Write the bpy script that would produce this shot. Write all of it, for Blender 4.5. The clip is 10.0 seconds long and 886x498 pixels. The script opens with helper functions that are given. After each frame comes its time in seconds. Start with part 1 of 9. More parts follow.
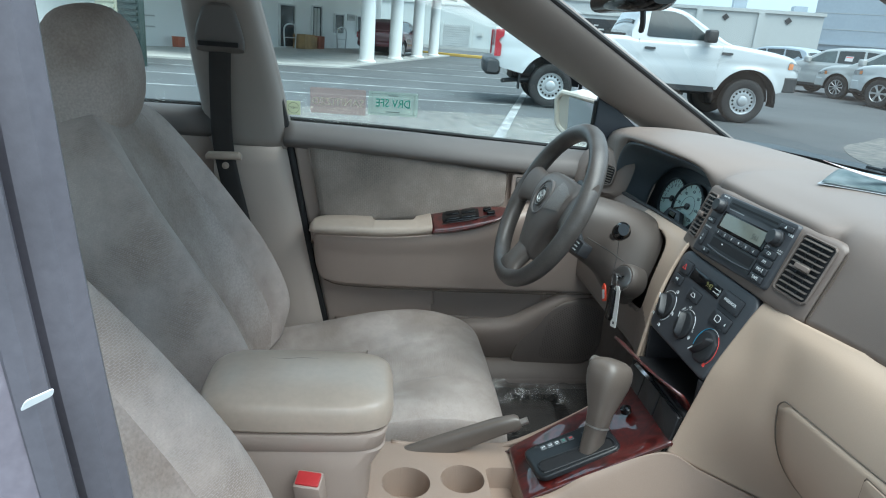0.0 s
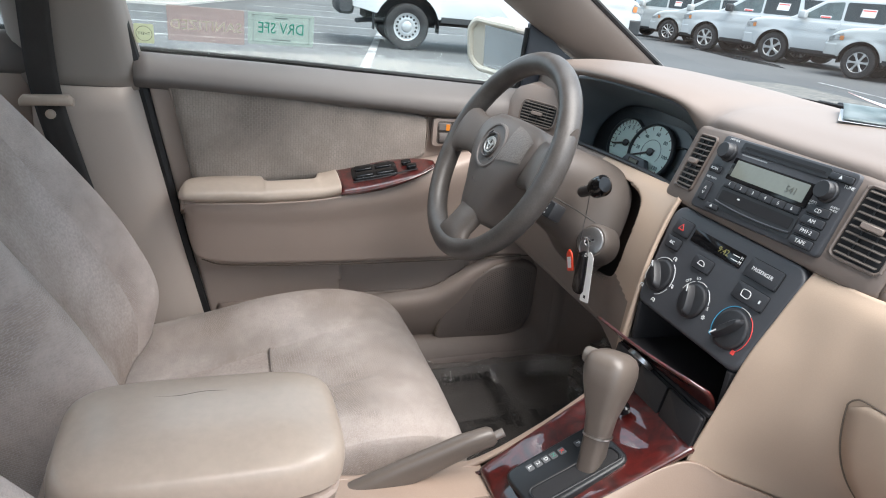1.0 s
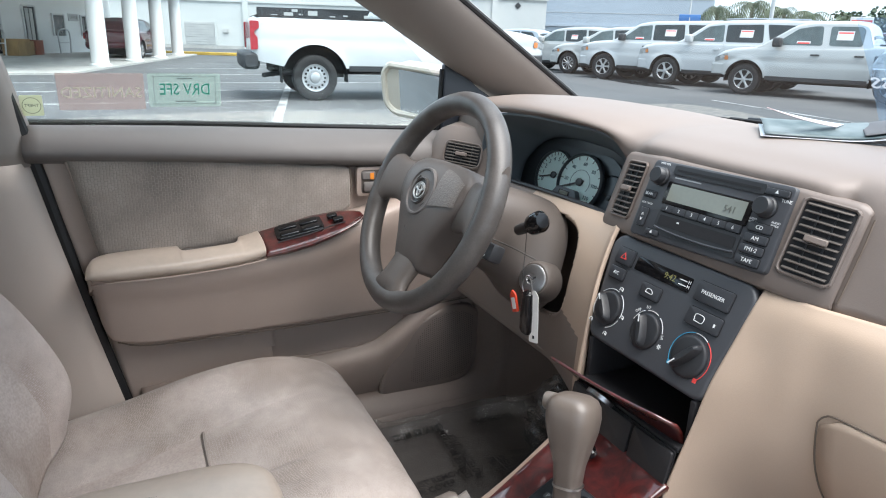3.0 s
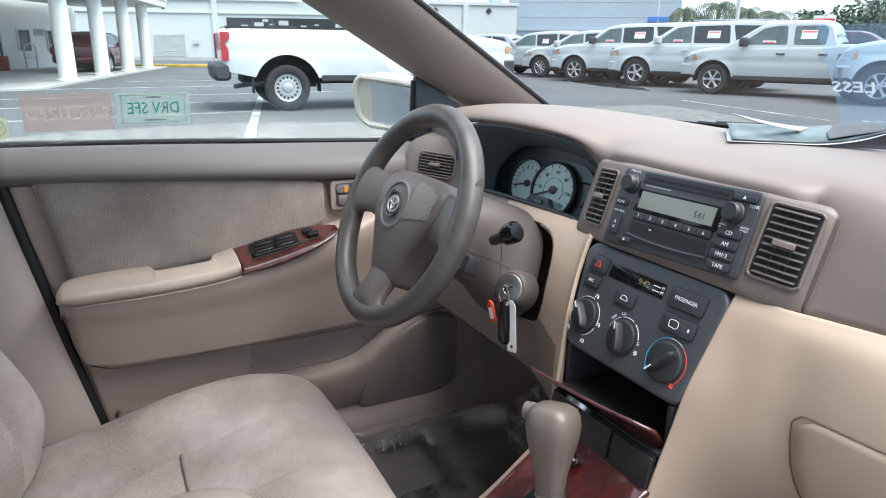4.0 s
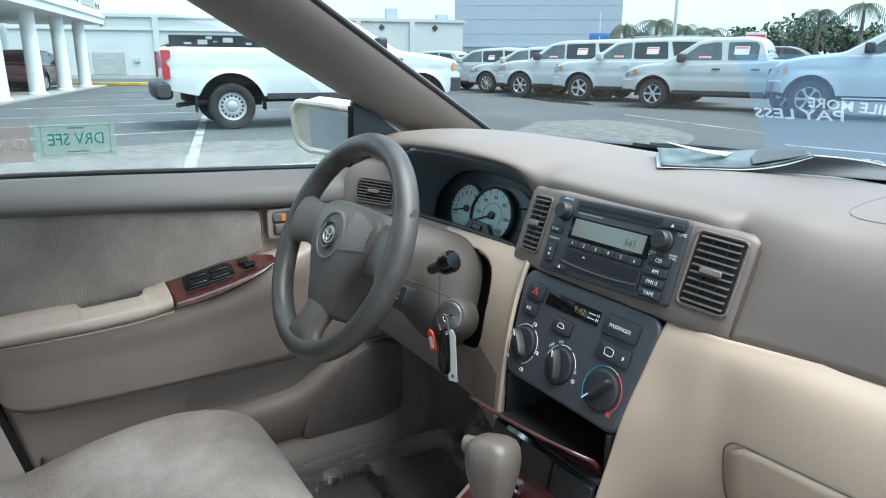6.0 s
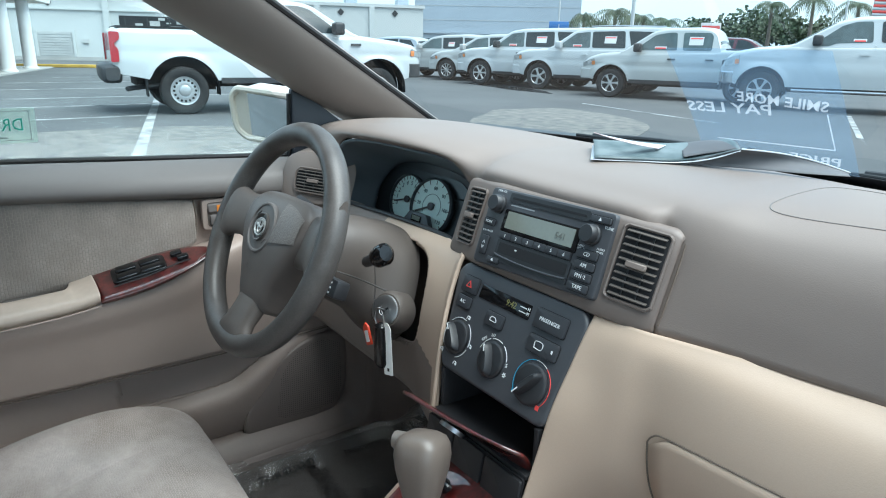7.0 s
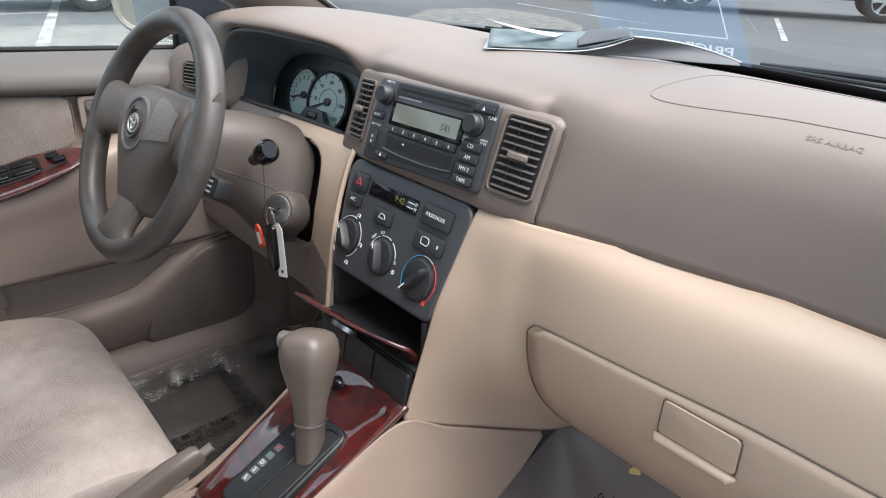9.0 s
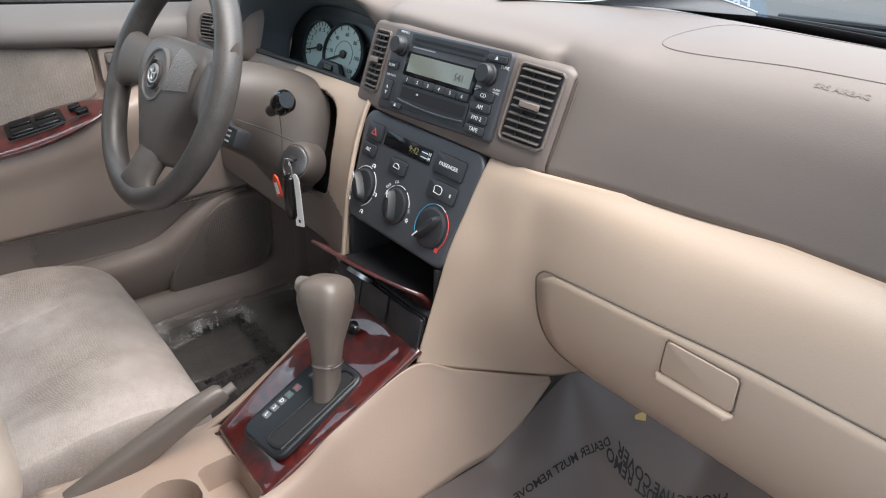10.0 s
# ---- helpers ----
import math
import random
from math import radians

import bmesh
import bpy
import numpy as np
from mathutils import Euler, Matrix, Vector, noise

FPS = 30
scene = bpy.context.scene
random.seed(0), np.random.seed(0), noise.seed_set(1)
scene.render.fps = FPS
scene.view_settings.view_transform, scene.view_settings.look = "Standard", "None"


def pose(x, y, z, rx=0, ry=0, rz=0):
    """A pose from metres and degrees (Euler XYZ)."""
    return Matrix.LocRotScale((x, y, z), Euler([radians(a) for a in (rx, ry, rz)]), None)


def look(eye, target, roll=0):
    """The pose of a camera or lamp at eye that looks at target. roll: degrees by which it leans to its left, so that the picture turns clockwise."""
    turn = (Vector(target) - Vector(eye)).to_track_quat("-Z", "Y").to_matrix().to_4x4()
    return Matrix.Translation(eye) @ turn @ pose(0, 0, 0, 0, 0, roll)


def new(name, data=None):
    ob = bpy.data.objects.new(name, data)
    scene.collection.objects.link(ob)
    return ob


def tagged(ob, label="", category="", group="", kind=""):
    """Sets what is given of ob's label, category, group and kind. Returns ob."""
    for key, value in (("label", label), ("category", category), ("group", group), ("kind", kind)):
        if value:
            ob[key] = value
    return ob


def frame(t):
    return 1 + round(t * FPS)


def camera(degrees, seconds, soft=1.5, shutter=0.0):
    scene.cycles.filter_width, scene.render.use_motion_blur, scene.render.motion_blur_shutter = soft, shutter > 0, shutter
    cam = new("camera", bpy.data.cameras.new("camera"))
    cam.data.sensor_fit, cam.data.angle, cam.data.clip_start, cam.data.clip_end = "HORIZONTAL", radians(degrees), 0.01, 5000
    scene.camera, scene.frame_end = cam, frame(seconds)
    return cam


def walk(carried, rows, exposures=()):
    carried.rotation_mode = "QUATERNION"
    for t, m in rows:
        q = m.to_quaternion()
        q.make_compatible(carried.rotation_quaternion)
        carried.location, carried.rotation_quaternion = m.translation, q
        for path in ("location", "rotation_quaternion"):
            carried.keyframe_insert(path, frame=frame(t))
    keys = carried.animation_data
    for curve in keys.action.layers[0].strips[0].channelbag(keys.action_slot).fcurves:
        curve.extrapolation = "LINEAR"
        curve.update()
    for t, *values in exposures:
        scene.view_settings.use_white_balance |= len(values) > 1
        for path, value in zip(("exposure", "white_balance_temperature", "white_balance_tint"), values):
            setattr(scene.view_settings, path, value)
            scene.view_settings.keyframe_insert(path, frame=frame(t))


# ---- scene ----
cam = camera(66.9, 10.0, 1.1)
# seconds, eye, target, roll
PATH = [
    (0, (0.94, 0.409, 1.194), (-0.95, 0.624, 0.578), 4.5),
    (0.5, (0.716, 0.372, 1.136), (-1.115, 0.821, 0.47), 4.4),
    (1, (0.634, 0.332, 1.124), (-1.119, 0.961, 0.396), 5.9),
    (1.5, (0.61, 0.31, 1.117), (-1.076, 1.099, 0.388), 7.3),
    (2, (0.589, 0.339, 1.112), (-1.063, 1.225, 0.417), 5.0),
    (2.5, (0.58, 0.341, 1.119), (-1.13, 1.179, 0.507), 2.1),
    (2.7, (0.58, 0.339, 1.119), (-1.139, 1.167, 0.517), 1.9),
    (4, (0.58, 0.344, 1.129), (-1.113, 1.236, 0.548), 0.6),
    (4.5, (0.579, 0.349, 1.136), (-1.102, 1.267, 0.562), -0.4),
    (5, (0.579, 0.351, 1.135), (-1.092, 1.293, 0.571), -0.4),
    (5.5, (0.576, 0.359, 1.143), (-1.081, 1.338, 0.6), -0.1),
    (7, (0.585, 0.412, 1.151), (-0.976, 1.524, 0.579), 1.2),
    (7.5, (0.594, 0.441, 1.157), (-0.917, 1.604, 0.554), 1.6),
    (8, (0.6, 0.465, 1.142), (-0.844, 1.659, 0.442), 1.8),
    (8.5, (0.6, 0.472, 1.133), (-0.793, 1.677, 0.353), 1.9),
    (9, (0.609, 0.474, 1.13), (-0.76, 1.678, 0.306), 2.2),
    (9.5, (0.621, 0.473, 1.122), (-0.743, 1.658, 0.263), 2.5),
    (10, (0.631, 0.461, 1.126), (-0.726, 1.598, 0.195), 2.0),
]
walk(cam, [(t, look(eye, target, roll)) for t, eye, target, roll in PATH], [
    (0, 1.13, 5830, 0), (0.5, 1.45, 6340, 9), (1, 1.67, 6540, 13), (1.5, 1.70, 6610, 15), (2.5, 1.63, 6490, 13),
    (4, 1.58, 6320, 12), (4.5, 1.55, 6270, 11), (5.5, 1.42, 5960, 4), (7.5, 1.36, 5820, 1), (8, 1.38, 6260, 8), (9, 1.45, 6560, 13), (10, 1.51, 6530, 13)])


# ---- world and light ----
world = bpy.data.worlds.new("overcast_sky")
scene.world = world
world.use_nodes = True
wn = world.node_tree.nodes
sky = wn.new("ShaderNodeTexSky")
sky.sky_type = "NISHITA"
sky.sun_disc = False
sky.sun_elevation, sky.sun_rotation = radians(65), radians(57)
sky.air_density, sky.dust_density, sky.ozone_density = 1.0, 4.0, 1.0
# thin cloud: the sky is whitened towards an even grey
cloud_mix = wn.new("ShaderNodeMix")
cloud_mix.data_type = "RGBA"
cloud_mix.inputs[0].default_value = 0.55
cloud_mix.inputs[7].default_value = (6.2, 7.6, 8.6, 1)
world.node_tree.links.new(sky.outputs[0], cloud_mix.inputs[6])
world.node_tree.links.new(cloud_mix.outputs[2], wn["Background"].inputs[0])
wn["Background"].inputs[1].default_value = 0.122

sun = new("sun", bpy.data.lights.new("sun", "SUN"))
sun.data.energy, sun.data.angle, sun.data.color = 2.7, radians(60), (1.0, 0.97, 0.93)
sun.matrix_world = look((3.4, 2.2, 8.8), (0, 0, 0))


# ---- materials ----
def material(name, colour, rough=0.5, metal=0.0, vary=0.12, scale=8.0, fine=120.0, bump=0.1, depth=0.002, coat=0.0, second=None):
    """Principled surface with broad stains and fine grain; second: a colour that blotches into the first."""
    m = bpy.data.materials.new(name)
    m.use_nodes = True
    n, l = m.node_tree.nodes, m.node_tree.links
    b = n["Principled BSDF"]
    b.inputs["Roughness"].default_value, b.inputs["Metallic"].default_value = rough, metal
    b.inputs["Coat Weight"].default_value = coat
    b.inputs["Coat Roughness"].default_value = 0.06
    place = n.new("ShaderNodeTexCoord")
    broad, grain = n.new("ShaderNodeTexNoise"), n.new("ShaderNodeTexNoise")
    broad.inputs["Scale"].default_value, broad.inputs["Detail"].default_value = scale, 5
    grain.inputs["Scale"].default_value, grain.inputs["Detail"].default_value = fine, 3
    mixed = n.new("ShaderNodeMix")
    mixed.data_type = "RGBA"
    low = [c * (1 - vary) for c in colour] if second is None else second
    mixed.inputs[6].default_value, mixed.inputs[7].default_value = (*low, 1), (*colour, 1)
    ramp = n.new("ShaderNodeMapRange")
    ramp.inputs[1].default_value, ramp.inputs[2].default_value = 0.35, 0.65
    tone = n.new("ShaderNodeMix")
    tone.data_type, tone.blend_type = "RGBA", "MULTIPLY"
    tone.inputs[0].default_value = 1.0
    shade = n.new("ShaderNodeMapRange")
    shade.inputs[1].default_value, shade.inputs[2].default_value = 0.3, 0.7
    shade.inputs[3].default_value, shade.inputs[4].default_value = 1 - vary * 0.7, 1.0
    relief = n.new("ShaderNodeBump")
    relief.inputs["Strength"].default_value, relief.inputs["Distance"].default_value = bump, depth
    for a, c in ((broad, ramp), (grain, shade)):
        l.new(place.outputs["Object"], a.inputs["Vector"])
        l.new(a.outputs["Fac"], c.inputs[0])
    l.new(ramp.outputs[0], mixed.inputs[0])
    l.new(mixed.outputs[2], tone.inputs[6])
    l.new(shade.outputs[0], tone.inputs[7])
    l.new(tone.outputs[2], b.inputs["Base Color"])
    l.new(grain.outputs["Fac"], relief.inputs["Height"])
    l.new(relief.outputs[0], b.inputs["Normal"])
    return m


def fabric(name, colour, dark, along, across, stain, size=0.0052):
    """Woven cloth of small brick-like cells with darker gaps, and broad worn, stained areas.
    along, across: the directions in which the cells run."""
    m = material(name, colour, 0.95, 0, 0.16, 7.0, 300, 0.3, 0.001, second=stain)
    n, l = m.node_tree.nodes, m.node_tree.links
    b = n["Principled BSDF"]
    b.inputs["Sheen Weight"].default_value = 0.1
    place = n["Texture Coordinate"]
    wobble, shift = n.new("ShaderNodeTexNoise"), n.new("ShaderNodeVectorMath")
    wobble.inputs["Scale"].default_value = 130
    shift.operation = "MULTIPLY_ADD"
    shift.inputs[1].default_value = (0.0045, 0.0045, 0.0045)
    l.new(place.outputs["Object"], wobble.inputs["Vector"])
    l.new(wobble.outputs["Color"], shift.inputs[0])
    l.new(place.outputs["Object"], shift.inputs[2])
    flat = n.new("ShaderNodeCombineXYZ")
    for k, way in enumerate((along, across)):
        dot = n.new("ShaderNodeVectorMath")
        dot.operation = "DOT_PRODUCT"
        dot.inputs[1].default_value = way
        l.new(shift.outputs[0], dot.inputs[0])
        l.new(dot.outputs["Value"], flat.inputs[k])
    cells = n.new("ShaderNodeTexBrick")
    cells.inputs["Scale"].default_value = 1.0
    cells.inputs["Brick Width"].default_value, cells.inputs["Row Height"].default_value = size, size * 0.62
    cells.inputs["Mortar Size"].default_value, cells.inputs["Mortar Smooth"].default_value = size * 0.10, 1.0
    l.new(flat.outputs[0], cells.inputs["Vector"])
    # hand-sized and thumb-sized rubbed patches
    rub, rubbed, worn = n.new("ShaderNodeTexNoise"), n.new("ShaderNodeMapRange"), n.new("ShaderNodeMix")
    rub.inputs["Scale"].default_value, rub.inputs["Detail"].default_value, rub.inputs["Roughness"].default_value = 34.0, 6.0, 0.7
    rubbed.inputs[1].default_value, rubbed.inputs[2].default_value = 0.35, 0.65
    rubbed.inputs[3].default_value, rubbed.inputs[4].default_value = 0.85, 1.04
    worn.data_type, worn.blend_type = "RGBA", "MULTIPLY"
    worn.inputs[0].default_value = 1.0
    l.new(place.outputs["Object"], rub.inputs["Vector"])
    l.new(rub.outputs["Fac"], rubbed.inputs[0])
    l.new(b.inputs["Base Color"].links[0].from_socket, worn.inputs[6])
    l.new(rubbed.outputs[0], worn.inputs[7])
    l.new(worn.outputs[2], b.inputs["Base Color"])
    weave = n.new("ShaderNodeMix")
    weave.data_type = "RGBA"
    l.new(cells.outputs["Fac"], weave.inputs[0])
    l.new(b.inputs["Base Color"].links[0].from_socket, weave.inputs[6])
    weave.inputs[7].default_value = (*dark, 1)
    l.new(weave.outputs[2], b.inputs["Base Color"])
    deep = n.new("ShaderNodeBump")
    deep.invert = True
    deep.inputs["Strength"].default_value, deep.inputs["Distance"].default_value = 0.4, 0.0010
    l.new(cells.outputs["Fac"], deep.inputs["Height"])
    l.new(n["Bump"].outputs[0], deep.inputs["Normal"])
    l.new(deep.outputs[0], b.inputs["Normal"])
    return m


def glass(name, tint, gloss=0.06):
    """Thin pane: clear with a slight tint, and a mirror gloss that rises at grazing angles."""
    m = bpy.data.materials.new(name)
    m.use_nodes = True
    n, l = m.node_tree.nodes, m.node_tree.links
    n.remove(n["Principled BSDF"])
    clear, shine, both, rise = (n.new(k) for k in ("ShaderNodeBsdfTransparent", "ShaderNodeBsdfGlossy", "ShaderNodeMixShader", "ShaderNodeLayerWeight"))
    steep, sheen = n.new("ShaderNodeMath"), n.new("ShaderNodeMath")
    clear.inputs[0].default_value = (*tint, 1)
    shine.inputs["Roughness"].default_value = 0.0
    rise.inputs["Blend"].default_value = 0.5
    steep.operation, steep.inputs[1].default_value = "POWER", 5.0
    sheen.operation, sheen.inputs[1].default_value, sheen.inputs[2].default_value = "MULTIPLY_ADD", 0.5, gloss * 0.6
    l.new(rise.outputs["Facing"], steep.inputs[0])
    l.new(steep.outputs[0], sheen.inputs[0])
    l.new(sheen.outputs[0], both.inputs[0])
    l.new(clear.outputs[0], both.inputs[1])
    l.new(shine.outputs[0], both.inputs[2])
    l.new(both.outputs[0], n["Material Output"].inputs[0])
    return m


def glow(name, colour, power):
    m = bpy.data.materials.new(name)
    m.use_nodes = True
    b = m.node_tree.nodes["Principled BSDF"]
    b.inputs["Base Color"].default_value = (*colour, 1)
    b.inputs["Emission Color"].default_value, b.inputs["Emission Strength"].default_value = (*colour, 1), power
    return m


def burl(name):
    """Lacquered red wood print: swirling dark figure under a clear coat."""
    m = material(name, (0.100, 0.010, 0.008), 0.35, 0, 0.3, 30, 90, 0.0, 0.001, coat=1.0, second=(0.034, 0.004, 0.0035))
    m.node_tree.nodes["Principled BSDF"].inputs["Coat IOR"].default_value = 1.7
    m.node_tree.nodes["Principled BSDF"].inputs["Coat Roughness"].default_value = 0.02
    n, l = m.node_tree.nodes, m.node_tree.links
    for k in n:
        if k.type == "TEX_NOISE":
            k.inputs["Distortion"].default_value = 2.5
    return m


TAUPE = material("taupe_grained_plastic", (0.210, 0.172, 0.150), 0.5, 0, 0.08, 3, 900, 0.25, 0.0006)
TAUPE_DARK = material("taupe_soft_trim", (0.155, 0.141, 0.133), 0.55, 0, 0.1, 3, 900, 0.25, 0.0006)
CREAM = material("beige_grained_plastic", (0.485, 0.372, 0.284), 0.42, 0, 0.06, 3, 800, 0.2, 0.0006)
BEIGE = material("warm_beige_door_plastic", (0.405, 0.328, 0.283), 0.45, 0, 0.08, 4, 800, 0.2, 0.0006)
VINYL = material("beige_vinyl", (0.49, 0.405, 0.335), 0.30, 0, 0.1, 6, 90, 0.12, 0.0015)
LEATHER = material("dark_taupe_wheel_rubber", (0.092, 0.085, 0.080), 0.40, 0, 0.3, 26, 420, 0.25, 0.0008, second=(0.064, 0.056, 0.051))
PILLAR = material("grey_taupe_pillar_plastic", (0.215, 0.185, 0.165), 0.5, 0, 0.08, 3, 900, 0.25, 0.0006)
BEZEL = material("brown_taupe_bezel_plastic", (0.172, 0.140, 0.122), 0.48, 0, 0.08, 3, 900, 0.2, 0.0005)
SHROUD = material("dark_taupe_column_plastic", (0.088, 0.074, 0.065), 0.5, 0, 0.08, 3, 800, 0.2, 0.0006)
KNOB = material("taupe_shift_knob_vinyl", (0.125, 0.104, 0.089), 0.36, 0, 0.08, 6, 500, 0.1, 0.0005)
BLACK = material("black_grained_plastic", (0.026, 0.027, 0.030), 0.42, 0, 0.2, 8, 700, 0.15, 0.0005)
CHARCOAL = material("charcoal_panel_plastic", (0.060, 0.064, 0.072), 0.42, 0, 0.12, 6, 800, 0.12, 0.0004)
BUTTON = material("dark_button_plastic", (0.042, 0.045, 0.051), 0.42, 0, 0.15, 20, 500, 0.1, 0.0004)
GLOSSBLACK = material("gloss_black_plastic", (0.008, 0.008, 0.009), 0.12, 0, 0.2, 8, 300, 0.0, 0.0004)
RUBBER = material("black_rubber_seal", (0.012, 0.012, 0.013), 0.6, 0, 0.2, 20, 300, 0.1, 0.001)
HOLLOW = material("dark_pocket_lining", (0.012, 0.012, 0.014), 0.7, 0, 0.2, 10, 200, 0.1, 0.001)
CLOTH = fabric("grey_beige_cushion_cloth", (0.51, 0.452, 0.418), (0.40, 0.347, 0.318), (1, 0, 0.6), (0, 1, -1), (0.29, 0.243, 0.212))
# seat cloth raised in tone: light from the open door is painted in
CLOTH_BACK = fabric("lit_grey_beige_backrest_cloth", (0.60, 0.525, 0.485), (0.47, 0.402, 0.368), (1, 0.6, 0), (0, -0.4, 1), (0.38, 0.312, 0.272))
CLOTH_SMOOTH = material("plain_grey_seat_cloth", (0.54, 0.475, 0.44), 0.95, 0, 0.3, 6, 240, 0.6, 0.0015, second=(0.33, 0.268, 0.232))
PEBBLE = material("pebbled_taupe_rubber", (0.215, 0.190, 0.172), 0.42, 0, 0.35, 5, 380, 0.9, 0.0012)
CONSOLE_BEIGE = material("dull_beige_console_plastic", (0.35, 0.262, 0.207), 0.45, 0, 0.1, 5, 700, 0.2, 0.0006)
CLOTH_DOOR = fabric("door_insert_cloth", (0.36, 0.312, 0.275), (0.25, 0.213, 0.186), (0.3, 0, 1), (0, 1, 0), (0.205, 0.178, 0.156), 0.008)
WOOD = burl("red_burl_lacquer")
STEEL = material("dull_key_steel", (0.5, 0.5, 0.5), 0.35, 1, 0.15, 20, 300, 0.05, 0.0003)
WHITE_INK = material("white_print", (0.72, 0.74, 0.74), 0.6, 0, 0.02, 5, 100, 0, 0.0001)
RED_INK = material("red_print", (0.75, 0.07, 0.06), 0.6, 0, 0.02, 5, 100, 0, 0.0001)
BLUE_INK = material("blue_print", (0.05, 0.38, 0.62), 0.6, 0, 0.02, 5, 100, 0, 0.0001)
BLACK_INK = material("black_print", (0.01, 0.01, 0.011), 0.6, 0, 0.02, 5, 100, 0, 0.0001)
GREEN_INK = material("green_print", (0.05, 0.27, 0.20), 0.6, 0, 0.05, 5, 100, 0, 0.0001)
DARK_INK = material("dark_print", (0.05, 0.045, 0.04), 0.6, 0, 0.02, 5, 100, 0, 0.0001)
CARPET = material("dark_taupe_carpet", (0.085, 0.078, 0.072), 0.95, 0, 0.35, 12, 500, 0.5, 0.003)
HEADLINER = material("grey_beige_headliner", (0.55, 0.51, 0.46), 0.95, 0, 0.06, 4, 500, 0.2, 0.001)
WINDOW = glass("window_glass", (0.91, 0.95, 0.94), 0.05)
WINDSCREEN = glass("windscreen_glass", (0.77, 0.81, 0.80), 0.05)
BODYPAINT = material("beige_metallic_paint", (0.52, 0.47, 0.40), 0.3, 0.2, 0.05, 4, 400, 0.01, 0.0002, coat=0.6)
BELT = material("dark_belt_webbing", (0.033, 0.03, 0.029), 0.75, 0, 0.15, 30, 600, 0.4, 0.0008)


# ---- mesh helpers ----
def curve_points(pts, n):
    """n points along a smooth curve through pts."""
    p = [Vector(a) for a in pts]
    k = len(p)
    if k == 2:
        return [p[0].lerp(p[1], i / (n - 1)) for i in range(n)]
    out = []
    for i in range(n):
        s = i / (n - 1) * (k - 1)
        j = min(int(s), k - 2)
        f = s - j
        a, b = p[j], p[j + 1]
        ta = (p[j + 1] - p[j - 1]) / 2 if j > 0 else p[1] - p[0]
        tb = (p[j + 2] - p[j]) / 2 if j + 2 < k else p[-1] - p[-2]
        f2, f3 = f * f, f * f * f
        out.append(a * (2 * f3 - 3 * f2 + 1) + ta * (f3 - 2 * f2 + f) + b * (3 * f2 - 2 * f3) + tb * (f3 - f2))
    return out


def grid_mesh(rows, closed=False, caps=False):
    bm = bmesh.new()
    v = [[bm.verts.new(p) for p in r] for r in rows]
    n = len(rows[0])
    for a, b in zip(v, v[1:]):
        for j in range(n if closed else n - 1):
            bm.faces.new((a[j], a[(j + 1) % n], b[(j + 1) % n], b[j]))
    if caps:
        bm.faces.new(list(reversed(v[0])))
        bm.faces.new(v[-1])
    bmesh.ops.recalc_face_normals(bm, faces=bm.faces)
    return bm


def loft(rows, nu=24, nv=24):
    """A smooth sheet through rows of control points, all of one length."""
    fine = [curve_points(r, nv) for r in rows]
    cols = [curve_points([r[j] for r in fine], nu) for j in range(nv)]
    return grid_mesh([[cols[j][i] for j in range(nv)] for i in range(nu)])


def rings(sections, n=24, power=2.6):
    """A closed skin through sections (centre, right, up): rounded-rectangle rings, capped."""
    rows = []
    for c, r, u in sections:
        c, r, u = Vector(c), Vector(r), Vector(u)
        row = []
        for i in range(n):
            a = 2 * math.pi * i / n
            ca, sa = math.cos(a), math.sin(a)
            row.append(c + r * math.copysign(abs(ca) ** (2 / power), ca) + u * math.copysign(abs(sa) ** (2 / power), sa))
        rows.append(row)
    return grid_mesh(rows, True, True)


def box(x0, x1, y0, y1, z0, z1, r=0.004, seg=2, m=None):
    bm = bmesh.new()
    bmesh.ops.create_cube(bm, size=1, matrix=Matrix.Translation(((x0 + x1) / 2, (y0 + y1) / 2, (z0 + z1) / 2)) @ Matrix.Diagonal((abs(x1 - x0), abs(y1 - y0), abs(z1 - z0), 1)))
    if r:
        bmesh.ops.bevel(bm, geom=bm.edges[:], offset=r, segments=seg, affect="EDGES", profile=0.5)
    if m is not None:
        bm.transform(m)
    return bm


def slab(outline, depth, m, r=0.0, seg=2, both=False):
    """A plate: a 2D outline in the plane of m, from its plane up to depth, front edges rounded by r."""
    bm = bmesh.new()
    low = [bm.verts.new((x, y, 0)) for x, y in outline]
    face = bm.faces.new(low)
    if face.normal.z < 0 or face.calc_area() and _turns_left(outline) is False:
        bmesh.ops.reverse_faces(bm, faces=[face])
    top = bmesh.ops.extrude_face_region(bm, geom=[face])
    tv = [g for g in top["geom"] if isinstance(g, bmesh.types.BMVert)]
    bmesh.ops.translate(bm, verts=tv, vec=(0, 0, depth))
    if r:
        tops = [e for e in bm.edges if all(abs(v.co.z - depth) < 1e-6 for v in e.verts)]
        bmesh.ops.bevel(bm, geom=tops, offset=r, segments=seg, affect="EDGES", profile=0.5)
    bmesh.ops.recalc_face_normals(bm, faces=bm.faces)
    bm.transform(m)
    return bm


def _turns_left(o):
    return sum(a[0] * b[1] - b[0] * a[1] for a, b in zip(o, o[1:] + o[:1])) > 0


def rounded(corners, r, n=4):
    """The outline of a polygon with its corners rounded."""
    out, k = [], len(corners)
    for i in range(k):
        p, a, b = Vector(corners[i]), Vector(corners[i - 1]), Vector(corners[(i + 1) % k])
        ra = min(r, (a - p).length * 0.45, (b - p).length * 0.45)
        s, e = p + (a - p).normalized() * ra, p + (b - p).normalized() * ra
        for j in range(n + 1):
            f = j / n
            out.append(tuple(s * (1 - f) ** 2 + p * 2 * f * (1 - f) + e * f * f))
    return out


